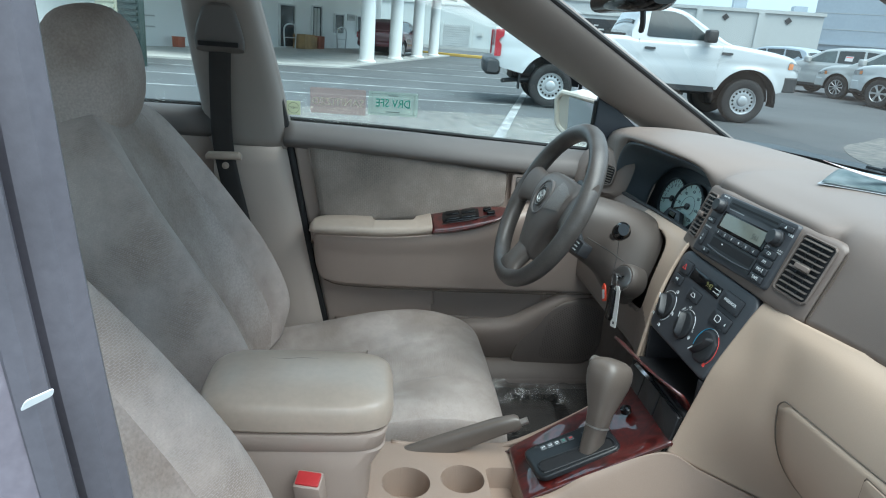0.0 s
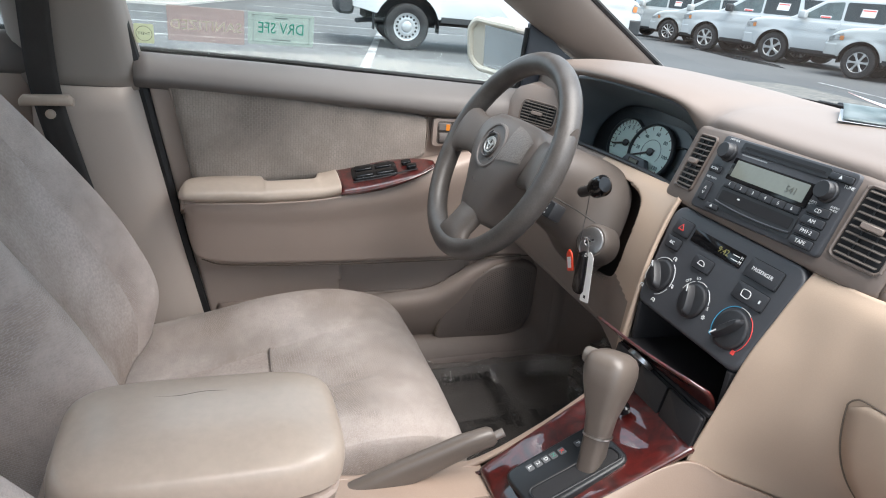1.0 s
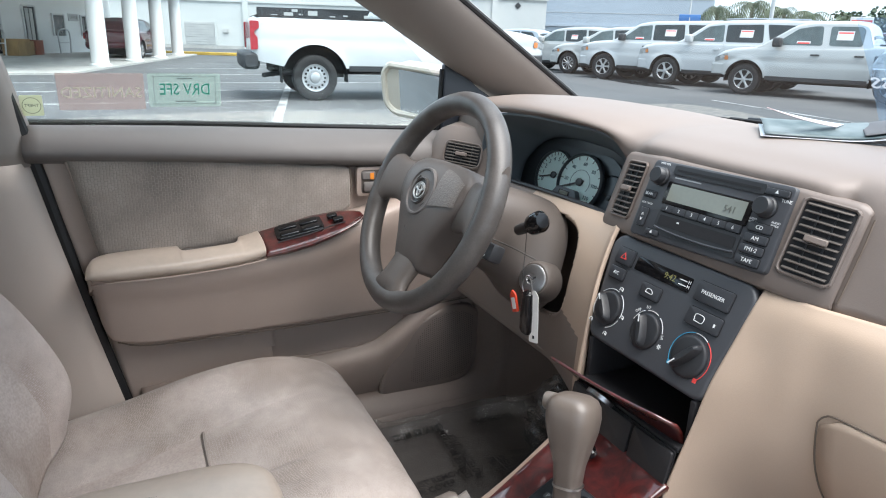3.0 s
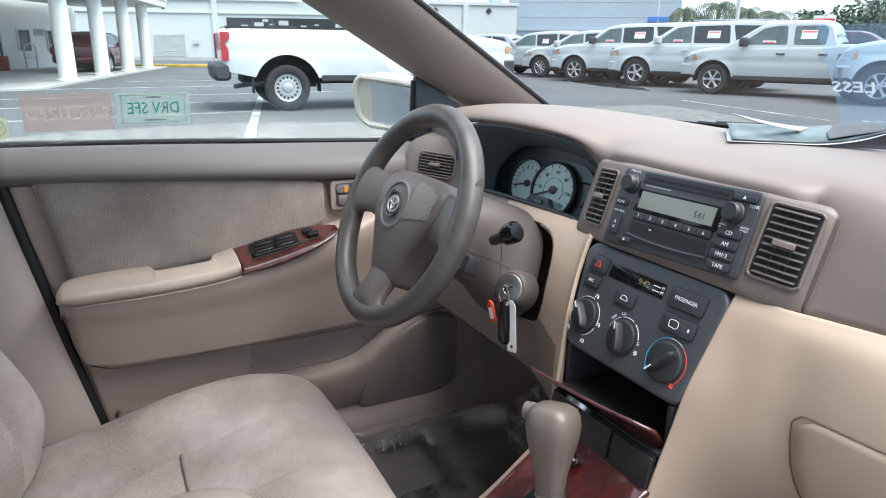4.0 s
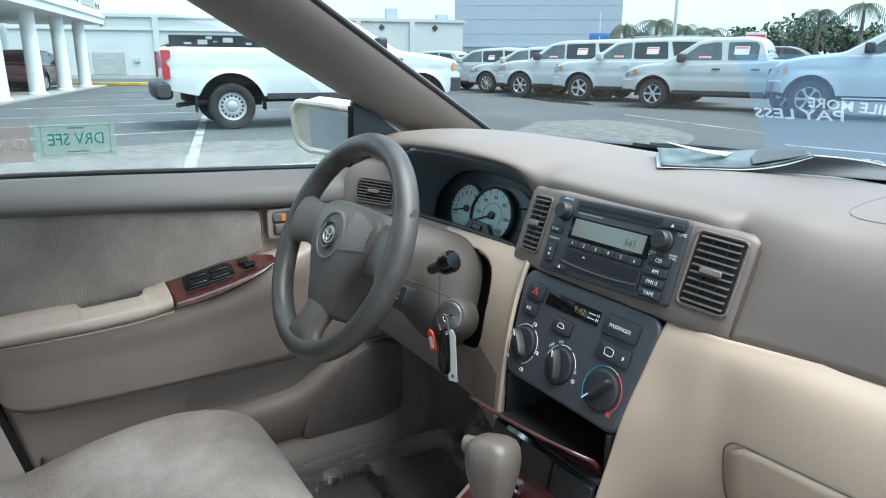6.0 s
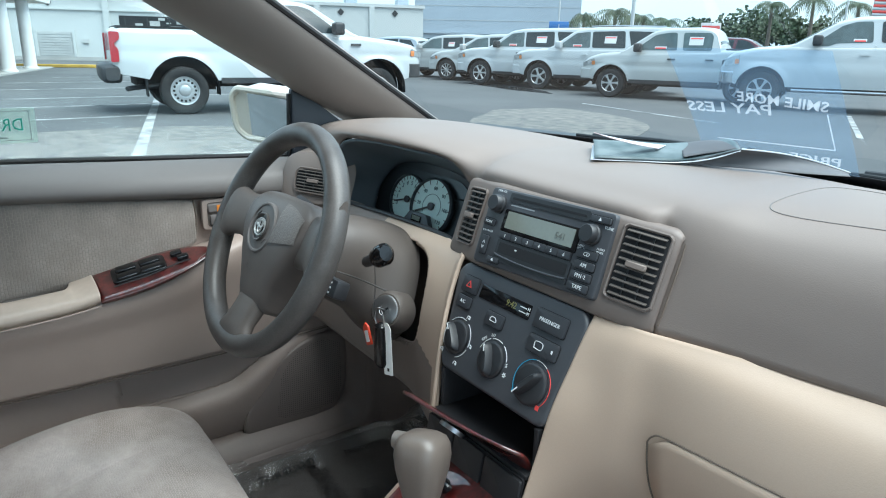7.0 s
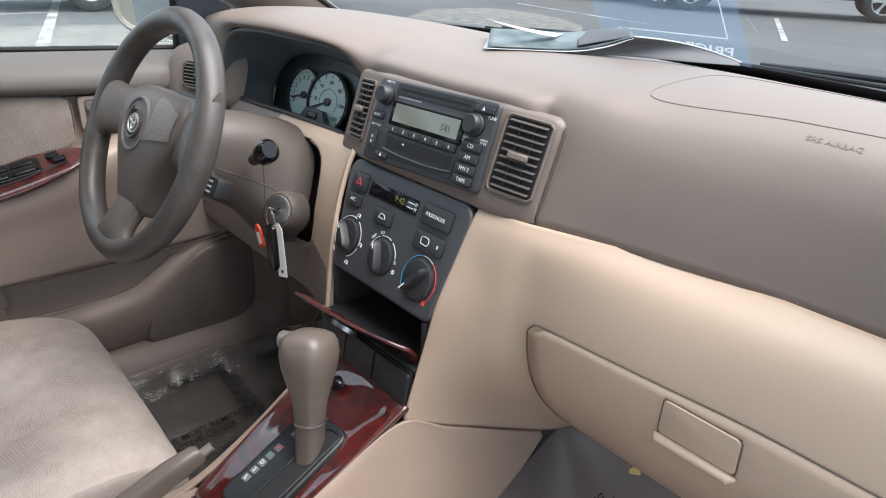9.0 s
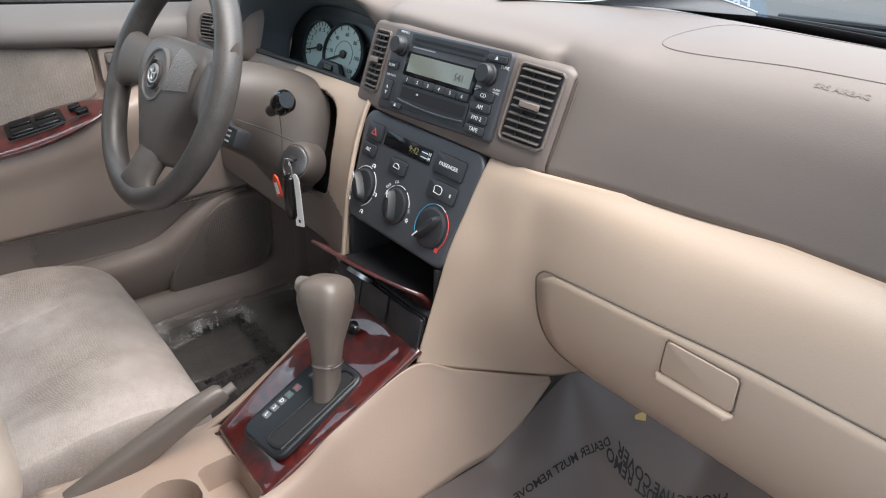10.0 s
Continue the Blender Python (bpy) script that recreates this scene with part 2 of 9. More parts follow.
def oblong(w, h, r, cx=0.0, cy=0.0):
    return rounded([(cx - w / 2, cy - h / 2), (cx + w / 2, cy - h / 2), (cx + w / 2, cy + h / 2), (cx - w / 2, cy + h / 2)], r)


def tube(pts, radius, seg=10, n=None, taper=None):
    """A round bar along a smooth path; taper: end radius."""
    p = curve_points(pts, n or max(2, len(pts) * 6)) if len(pts) > 2 else [Vector(a) for a in pts]
    rows = []
    side = None
    for i, c in enumerate(p):
        d = (p[min(i + 1, len(p) - 1)] - p[max(i - 1, 0)]).normalized()
        side = d.orthogonal().normalized() if side is None else (side - d * side.dot(d)).normalized()
        up = d.cross(side)
        r = radius if taper is None else radius + (taper - radius) * i / (len(p) - 1)
        rows.append([c + (side * math.cos(a) + up * math.sin(a)) * r for a in (2 * math.pi * k / seg for k in range(seg))])
    return grid_mesh(rows, True, True)


def lathe(profile, seg=24, m=None):
    """Turns (radius, height) pairs round the z axis, closed at both ends."""
    rows = [[(r * math.cos(a), r * math.sin(a), z) for a in (2 * math.pi * k / seg for k in range(seg))] for r, z in profile]
    bm = grid_mesh(rows, True, True)
    if m is not None:
        bm.transform(m)
    return bm


def part(name, bm, mat, parent=None, label="", flat=False, thick=0.0, soft=0):
    me = bpy.data.meshes.new(name)
    bm.to_mesh(me)
    bm.free()
    me.materials.append(mat)
    for f in me.polygons:
        f.use_smooth = not flat
    if not flat:
        me.set_sharp_from_angle(angle=radians(38))
    ob = new(name, me)
    if parent is not None:
        ob.parent = parent
    if label:
        ob["label"] = label
    if thick:
        s = ob.modifiers.new("thickness", "SOLIDIFY")
        s.thickness, s.offset = thick, -1
    if soft:
        s = ob.modifiers.new("smooth", "SUBSURF")
        s.levels = s.render_levels = soft
    return ob


def thing(name, label, category, group="", kind="", at=(0, 0, 0)):
    ob = new(name)
    ob.empty_display_size = 0.05
    ob.location = at
    return tagged(ob, label, category, group, kind)


def structure(name, bm, mat, label, category, **k):
    return tagged(part(name, bm, mat, **k), label, category, kind="structure")


def frame_at(o, right, up):
    """A matrix whose x runs along right, y along up, z out of their plane."""
    r = Vector(right).normalized()
    n = r.cross(Vector(up)).normalized()
    u = n.cross(r)
    return Matrix(((r.x, u.x, n.x, o[0]), (r.y, u.y, n.y, o[1]), (r.z, u.z, n.z, o[2]), (0, 0, 0, 1)))


def letters(body, size, m, mat, parent, name="lettering", align="CENTER", depth=0.0002):
    c = bpy.data.curves.new(name, "FONT")
    c.body, c.size, c.align_x, c.align_y, c.extrude, c.resolution_u = body, size, align, "CENTER", depth, 2
    tmp = bpy.data.objects.new(name, c)
    me = bpy.data.meshes.new_from_object(tmp)
    bpy.data.objects.remove(tmp)
    bpy.data.curves.remove(c)
    me.transform(m)
    me.materials.clear()
    me.materials.append(mat)
    ob = new(name, me)
    ob.parent = parent
    return ob


def at2(m, x, y, z=0.0, turn=0.0):
    return m @ Matrix.Translation((x, y, z)) @ Matrix.Rotation(radians(turn), 4, "Z")


def letters_span(body, a, b, c, mat, parent, name="lettering", height=None):
    """Lettering whose baseline runs from a to b and whose height runs from a to c; laid on the surface height(x, y) if given."""
    f = bpy.data.curves.new(name, "FONT")
    f.body, f.size, f.resolution_u, f.offset = body, 1.0, 2, 0.018
    tmp = bpy.data.objects.new(name, f)
    me = bpy.data.meshes.new_from_object(tmp)
    bpy.data.objects.remove(tmp)
    bpy.data.curves.remove(f)
    xs, ys = [v.co.x for v in me.vertices], [v.co.y for v in me.vertices]
    x0, x1, y0, y1 = min(xs), max(xs), min(ys), max(ys)
    a, b, c = Vector(a), Vector(b), Vector(c)
    for v in me.vertices:
        v.co = a + (b - a) * ((v.co.x - x0) / (x1 - x0)) + (c - a) * ((v.co.y - y0) / (y1 - y0))
        if height:
            v.co.z = height(v.co.x, v.co.y)
    me.materials.clear()
    me.materials.append(mat)
    ob = new(name, me)
    ob.parent = parent
    return ob
from mathutils.bvhtree import BVHTree


# ---- the car's shell: floor, pillars, roof, glass ----

# floor pan: flat in the middle, turned up along the sills, the tunnel and the bulkhead
def floor_height(x, y):
    z = 0.27
    g = min(1.0, max(0.0, (y - 0.95) / 0.14))
    h = min(1.0, max(0.0, 1 - (x - 0.13) / 0.20)) if x > 0 else max(0.0, 1 - abs(x - 0.02) / 0.27) ** 1.2 * 1.5
    h = min(1.0, h)
    z += (0.175 + 0.075 * g) * h * h * (3 - 2 * h) * min(1.0, max(0.0, (y + 1.0) / 0.3))
    z += max(0.0, y - 1.12) ** 1.3 * 1.2
    z += 0.10 * max(0.0, (abs(x) - 0.58) / 0.12)
    return min(z, 0.72)


rows = [[(x, y, floor_height(x, y)) for x in (-0.72 + 1.44 * i / 60 for i in range(61))] for y in (-1.1 + 2.64 * j / 70 for j in range(71))]
structure("floor", grid_mesh(rows), CARPET, "dark taupe carpet over the car's floor pan and tunnel", "car floor", thick=0.02)

# roof with headliner
def roof_z(x, y):
    return 1.435 - 0.10 * (x / 0.6) ** 2 - 0.05 * ((y + 0.2) / 0.9) ** 2


rows = [[(x, y, roof_z(x, y)) for x in (-0.60 + 1.2 * i / 16 for i in range(17))] for y in (-1.05 + 1.74 * j / 16 for j in range(17))]
structure("ceiling", grid_mesh(rows), HEADLINER, "grey-beige cloth headliner under the car roof", "headliner", thick=0.03)


def side_x(z):
    """The car's side wall leans inwards above the belt line."""
    return 0.725 - 0.30 * max(0.0, z - 0.95)


def front_pillar(name, side, mat, label):
    """Windscreen pillar: a bulged trim between its windscreen edge and its door edge, both straight lines."""
    edge = Vector((0.676 * side, 1.262, 1.0))
    rows = []
    for k in range(22):
        q = -0.10 + 0.98 * k / 21
        a = edge + Vector((-side * 0.236, -0.853, 0.464)) * q
        w = 1.0 + 0.12 * q + 0.25 * max(0.0, 0.12 - q)
        across = Vector((side * 0.078, -0.060, -0.071)) * w
        into = Vector((-side * 0.73, -0.16, -0.66))
        rows.append([a + across * f + into * h for f, h in ((0.0, -0.030), (-0.01, -0.012), (0.02, 0.0), (0.2, 0.010), (0.5, 0.014), (0.8, 0.008), (0.98, -0.004), (1.02, -0.016), (1.0, -0.035))])
    return structure(name, loft(rows, 40, 30), mat, label, "car pillar", thick=0.01)


front_pillar("pillar_front_driver", -1, PILLAR, "taupe plastic trim on the sloping windscreen pillar")
front_pillar("pillar_front_passenger", 1, PILLAR, "taupe plastic trim on the sloping windscreen pillar")
# door seals beside the driver's pillar
structure("windscreen_seal_driver", tube([Vector((-0.682, 1.270, 1.003)) + Vector((0.236, -0.853, 0.464)) * q for q in (-0.10, 0.1, 0.3, 0.5, 0.7, 0.88)], 0.0065, 8, 40), RUBBER, "black rubber seal along the windscreen edge", "seal")

# middle pillars: beige lower trim, darker upper trim
PILLAR_GREY = material("grey_brown_pillar_plastic", (0.30, 0.268, 0.245), 0.5, 0, 0.06, 3, 800, 0.2, 0.0006)
PILLAR_BEIGE = material("pale_beige_pillar_plastic", (0.52, 0.445, 0.39), 0.5, 0, 0.06, 3, 800, 0.2, 0.0006)


def mid_pillar(side, suffix):
    low = loft([[(side * (side_x(0.9) + 0.0), y0, z), (side * (side_x(0.9) - 0.05), y0 + 0.03, z), (side * (side_x(0.9) - 0.055), y1 - 0.04, z), (side * (side_x(0.9) - 0.01), y1, z)]
                for y0, y1, z in ((-0.02, 0.33, 0.30), (0.0, 0.302, 0.44), (0.02, 0.252, 0.68), (0.025, 0.205, 0.905))], 16, 16)
    structure("pillar_lower_" + suffix, low, PILLAR_BEIGE, "beige plastic trim on the lower middle pillar", "car pillar", thick=0.012)
    up = loft([[(side * (side_x(z) + 0.0), y0, z), (side * (side_x(z) - 0.04), y0 + 0.02, z), (side * (side_x(z) - 0.045), y1 - 0.03, z), (side * (side_x(z) - 0.005), y1, z)]
               for y0, y1, z in ((0.022, 0.208, 0.90), (0.012, 0.188, 1.0), (0.0, 0.165, 1.12), (-0.01, 0.135, 1.25), (-0.02, 0.11, 1.37))], 16, 16)
    structure("pillar_upper_" + suffix, up, PILLAR_GREY, "grey-brown trim on the upper middle pillar", "car pillar", thick=0.012)


mid_pillar(-1, "driver")
structure("door_seal_driver", tube([(-0.645, 0.085, 1.36), (-0.680, 0.145, 1.158), (-0.688, 0.197, 0.95), (-0.686, 0.228, 0.80), (-0.684, 0.262, 0.62), (-0.684, 0.304, 0.43), (-0.684, 0.318, 0.36)], 0.010, 8, 50), RUBBER, "black rubber seal in the door gap", "seal")

# driver's window, rear door window, windscreen, rear screen: thin panes
def pane(name, corners, mat, label, thick=0.004):
    a, b, c, d = [Vector(p) for p in corners]
    ob = structure(name, loft([[a, a.lerp(b, 0.5), b], [d, d.lerp(c, 0.5), c]], 2, 8), mat, label, "window", thick=thick)
    ob.visible_shadow = False
    return ob


pane("window_1", [(-0.722, 0.19, 0.93), (-0.722, 1.06, 0.92), (-0.66, 0.72, 1.24), (-0.61, 0.10, 1.36)], WINDOW, "clear front side window with stickers")
pane("window_2", [(-0.722, -0.75, 0.95), (-0.722, 0.03, 0.94), (-0.61, 0.0, 1.36), (-0.61, -0.55, 1.36)], WINDOW, "clear rear side window")
rows = []
for j in range(9):
    s = j / 8
    row = []
    for i in range(17):
        x = -1 + i / 8
        half = 0.69 - 0.12 * s
        yb, yt = 1.47 - 0.17 * x * x, 0.70 - 0.08 * x * x
        row.append((x * half, yb + (yt - yb) * s, 0.975 + 0.42 * s - 0.02 * (x * x) * s + 0.02 * math.sin(s * math.pi)))
    rows.append(row)
windscreen = structure("window_3", grid_mesh(rows), WINDSCREEN, "clear raked windscreen glass", "windscreen")
windscreen.visible_shadow = False

# leaflet's reflection in the windscreen, made as a blue see-through film with reversed lettering
def on_screen(x, s, lift=0.006):
    half = 0.69 - 0.12 * s
    u = x / half
    yb, yt = 1.47 - 0.17 * u * u, 0.70 - 0.08 * u * u
    return Vector((x, yb + (yt - yb) * s - lift * 0.5, 0.975 + 0.42 * s - 0.02 * u * u * s + 0.02 * math.sin(s * math.pi) - lift))


def veil(name, tint, colour, cover):
    """Printed see-through film: partly clear, partly matt colour."""
    m = bpy.data.materials.new(name)
    m.use_nodes = True
    n, l = m.node_tree.nodes, m.node_tree.links
    n.remove(n["Principled BSDF"])
    clear, matt, thru, two, both = (n.new(k) for k in ("ShaderNodeBsdfTransparent", "ShaderNodeBsdfDiffuse", "ShaderNodeBsdfTranslucent", "ShaderNodeMixShader", "ShaderNodeMixShader"))
    clear.inputs[0].default_value = (*tint, 1)
    matt.inputs[0].default_value = thru.inputs[0].default_value = (*colour, 1)
    l.new(matt.outputs[0], two.inputs[1])
    l.new(thru.outputs[0], two.inputs[2])
    both.inputs[0].default_value = cover
    l.new(clear.outputs[0], both.inputs[1])
    l.new(two.outputs[0], both.inputs[2])
    l.new(both.outputs[0], n["Material Output"].inputs[0])
    return m


# added film: the glass mirrors a leaflet here, nothing is stuck on
blue = thing("leaflet_reflection", "leaflet's reflection in the windscreen, made as blue film with reversed lettering", "sticker")
rows = [[on_screen(-0.085 + 0.105 * j / 8 + (0.25 - 0.035 * j / 8) * i / 12, 0.045 + 0.36 * j / 8) for i in range(13)] for j in range(9)]
bf = part("film", grid_mesh(rows), veil("blue_reflection_film", (0.78, 0.88, 0.97), (0.30, 0.44, 0.62), 0.12), blue)
bf.visible_shadow = False
WHITE_FILM = veil("white_reflected_print", (1, 1, 1), (0.80, 0.83, 0.86), 0.32)
letters_span("PAY LESS", (0.097, 1.291, 1.0745), (-0.036, 1.300, 1.071), (0.110, 1.262, 1.0905), WHITE_FILM, blue)
letters_span("SMILE MORE", (0.182, 1.262, 1.0865), (0.062, 1.263, 1.0925), (0.194, 1.238, 1.1005), WHITE_FILM, blue)
letters_span("PRICE", (0.147, 1.399, 1.0045), (0.072, 1.405, 1.0045), (0.157, 1.376, 1.0185), WHITE_FILM, blue)
edge = [on_screen(-0.03, 0.12), on_screen(0.155, 0.130), on_screen(0.178, 0.24)]
for p0, p1 in zip(edge, edge[1:]):
    part("border", tube([p0, p1], 0.0008, 5), WHITE_FILM, blue)

# black ceramic border along the foot of the windscreen
structure("windscreen_border", grid_mesh([[on_screen(-0.66 + 1.32 * i / 30, q, 0.004) for i in range(31)] for q in (0.0, 0.022, 0.044)]), BLACK, "black border along the foot of the windscreen", "trim", thick=0.001)

# bulkhead and body below the windows
structure("bulkhead", box(-0.74, 0.74, 1.56, 1.60, 0.2, 0.925, 0.01), BLACK, "dark panel closing the front of the cabin", "car body")
structure("cowl", loft([[(-0.72, 1.28, 0.985), (-0.4, 1.43, 0.975), (0, 1.475, 0.97), (0.4, 1.43, 0.975), (0.72, 1.28, 0.985)],
                        [(-0.76, 1.46, 0.975), (-0.4, 1.60, 0.968), (0, 1.64, 0.964), (0.4, 1.60, 0.968), (0.76, 1.46, 0.975)]], 4, 30), BLACK, "black plastic cowl below the windscreen", "cowl", thick=0.01)
hood_rows = []
for y, z, w in ((1.47, 0.955, 0.78), (1.7, 0.945, 0.78), (2.0, 0.90, 0.77), (2.3, 0.82, 0.74), (2.45, 0.70, 0.70)):
    hood_rows.append([(w * s, y + 0.12 * (1 - s * s), z - 0.03 - 0.05 * s * s) for s in (-1, -0.6, 0, 0.6, 1)])
structure("bonnet", loft(hood_rows, 16, 20), BODYPAINT, "beige metallic bonnet beyond the windscreen", "bonnet", thick=0.01)

structure("front_wing_driver", box(-0.84, -0.735, 1.42, 1.9, 0.22, 0.86, 0.03), BODYPAINT, "beige painted front wing on the driver's side", "car body")
# body sides under the windows (driver's side and rear of the cabin)
structure("body_side_driver", box(-0.84, -0.735, -1.1, 1.42, 0.22, 0.935, 0.03), BODYPAINT, "beige painted outer skin of the driver's side", "car body")
# door beige taken down to taupe: the footwell's shade is in this colour
SILL_SHADED = material("shade_darkened_scuffed_sill_plastic", (0.205, 0.165, 0.143), 0.5, 0, 0.15, 6, 500, 0.2, 0.0006)
# sill trim that runs along the door's foot and sweeps up its front edge; the kick panel lies beyond it
rows = []
for yi, zi, yo, zo, dy, dz in ((-0.9, 0.352, -0.9, 0.30, 0, -0.06), (0.3, 0.354, 0.3, 0.305, 0, -0.06), (0.70, 0.354, 0.70, 0.311, 0, -0.06), (0.90, 0.350, 0.90, 0.316, 0, -0.06), (0.98, 0.349, 1.0, 0.318, 0.01, -0.05), (1.022, 0.358, 1.055, 0.326, 0.03, -0.04), (1.042, 0.378, 1.078, 0.350, 0.05, -0.02), (1.047, 0.41, 1.086, 0.40, 0.06, 0), (1.047, 0.46, 1.085, 0.46, 0.06, 0), (1.046, 0.54, 1.080, 0.54, 0.06, 0), (1.04, 0.62, 1.072, 0.62, 0.06, 0), (1.03, 0.70, 1.062, 0.70, 0.06, 0)):
    rows.append([(-0.705, yi, zi), (-0.676, yi, zi), (-0.660, yi * 0.8 + yo * 0.2, zi * 0.8 + zo * 0.2), (-0.645, (yi + yo) / 2, (zi + zo) / 2), (-0.634, yo * 0.9 + yi * 0.1, zo * 0.9 + zi * 0.1), (-0.630, yo, zo), (-0.628, yo + dy, zo + dz)])
structure("sill_driver", loft(rows, 80, 22), SILL_SHADED, "plastic sill trim sweeping up the driver's door opening, darkened for shade", "sill", thick=0.008)
structure("kick_panel_driver", loft([[(-0.640, 1.075, z), (-0.622, 1.13, z), (-0.605, 1.20, z), (-0.59, 1.32, z), (-0.58, 1.52, z)] for z in (0.27, 0.36, 0.48, 0.60, 0.72)], 14, 16), SILL_SHADED, "plastic trim beside the driver's footwell, darkened for shade", "trim", thick=0.01)
structure("rear_bulkhead", box(-0.74, 0.74, -1.16, -1.10, 0.25, 0.98, 0.01), TAUPE_DARK, "dark trim closing the rear of the cabin", "car body")
structure("sill_passenger", box(0.66, 0.80, -1.0, 1.35, 0.22, 0.36, 0.03), BEIGE, "beige sill below the open passenger door", "sill")
structure("body_rear_passenger", box(0.735, 0.84, -1.1, 0.05, 0.30, 0.935, 0.03), BODYPAINT, "beige painted rear door", "car body")
pane("window_4", [(0.722, -0.75, 0.95), (0.722, 0.03, 0.94), (0.61, 0.0, 1.36), (0.61, -0.55, 1.36)], WINDOW, "clear rear side window")

# passenger's middle pillar, seen from outside: dark glossy outer face and its rubber seals
# lilac base colour holds part of the sky's reflection on dark gloss
GLOSSPLUM = material("reflection_lightened_pillar_film", (0.24, 0.22, 0.26), 0.2, 0, 0.3, 6, 200, 0.02, 0.0003, coat=1.0)
# black rubber painted grey for the gloss on it
SEAL_GREY = material("reflection_greyed_rubber_seal", (0.13, 0.125, 0.145), 0.35, 0, 0.2, 20, 300, 0.1, 0.001)
mid = thing("pillar_middle_passenger", "dark glossy middle pillar with rubber seals and a white chip", "car pillar", kind="structure")
part("outer_face", loft([[(0.765, y - 0.16, z), (0.785, y - 0.07, z), (0.782, y - 0.012, z), (0.765, y, z)] for y, z in ((0.298, 1.42), (0.312, 1.19), (0.320, 1.10), (0.330, 1.0), (0.345, 0.8), (0.36, 0.5))], 14, 10), GLOSSPLUM, mid, "dark glossy film, lightened for reflected sky", thick=0.03)
part("seal", tube([(0.755, 0.300, 1.42), (0.755, 0.315, 1.19), (0.752, 0.321, 1.10), (0.75, 0.331, 1.0), (0.75, 0.347, 0.8), (0.75, 0.365, 0.5)], 0.009, 8, 24), SEAL_GREY, mid)
part("seal", tube([(0.772, 0.292, 1.42), (0.772, 0.310, 1.19), (0.770, 0.317, 1.10), (0.768, 0.327, 1.0), (0.766, 0.343, 0.8), (0.765, 0.36, 0.5)], 0.006, 8, 24), SEAL_GREY, mid)
part("paint_chip", slab(rounded([(-0.008, -0.003), (0.007, -0.001), (0.009, 0.003), (-0.004, 0.002)], 0.002), 0.0008, frame_at((0.7785, 0.3245, 1.0955), (-0.42, 0.85, 0.25), (0.35, -0.1, 0.9)) @ Matrix.Scale(0.55, 4)), WHITE_INK, mid, "white paint chip")


# the open passenger door, swung out beside the camera
pd = thing("passenger_door", "open passenger door with beige lining and clear window", "car door", kind="structure")
PD = pose(0.80, 1.16, 0, 0, 0, -32)
part("skin", box(0.0, 1.02, 0.0, 0.05, 0.30, 0.94, 0.02, 2, PD), BODYPAINT, pd, "beige painted skin")
part("lining", box(0.03, 1.0, -0.07, 0.0, 0.33, 0.93, 0.025, 2, PD), BEIGE, pd, "beige door lining")
dp = part("pane", loft([[PD @ Vector(p) for p in ((0.05, 0.03, 0.93), (0.5, 0.03, 0.93), (1.0, 0.03, 0.93))], [PD @ Vector(p) for p in ((0.50, 0.03, 1.30), (0.75, 0.03, 1.33), (0.98, 0.03, 1.34))]], 4, 8), WINDOW, pd, thick=0.004)
dp.visible_shadow = False
part("frame", tube([PD @ Vector(p) for p in ((0.0, 0.03, 0.93), (0.45, 0.03, 1.28), (0.62, 0.03, 1.34), (0.98, 0.03, 1.36), (1.02, 0.03, 0.93))], 0.018, 8, 40), RUBBER, pd)

# wipers in front of the windscreen
def wiper(x0, x1, yo):
    w = thing("windscreen_wiper", "black windscreen wiper lying at the foot of the glass", "wiper", "windscreen wipers")
    y = lambda x: 1.55 - 0.17 * x * x + yo
    part("arm", tube([(x0, y(x0) + 0.05, 0.972), ((x0 + x1) / 2, y((x0 + x1) / 2) + 0.02, 0.982), (x1, y(x1), 0.978)], 0.005, 8), BLACK, w)
    part("blade", tube([(x0 + 0.05, y(x0) - 0.02, 0.976), ((x0 + x1) / 2, y((x0 + x1) / 2) - 0.015, 0.978), (x1 + (x1 - x0) * 0.12, y(x1) - 0.01, 0.976)], 0.0035, 8), RUBBER, w)
    part("pivot", lathe([(0.012, 0), (0.014, 0.012), (0.008, 0.02)], 14, Matrix.Translation((x0, y(x0) + 0.05, 0.968))), BLACK, w)
    return w


wiper(-0.10, -0.42, 0.0)
wiper(0.52, 0.12, 0.0)


# ---- dashboard ----
dash = thing("dashboard", "taupe and beige plastic dashboard with wood-look trim", "dashboard")

# upper pad: each row runs from the windscreen to the rear edge
def pad_row(x, pts):
    return [(x, y, z) for y, z in pts]


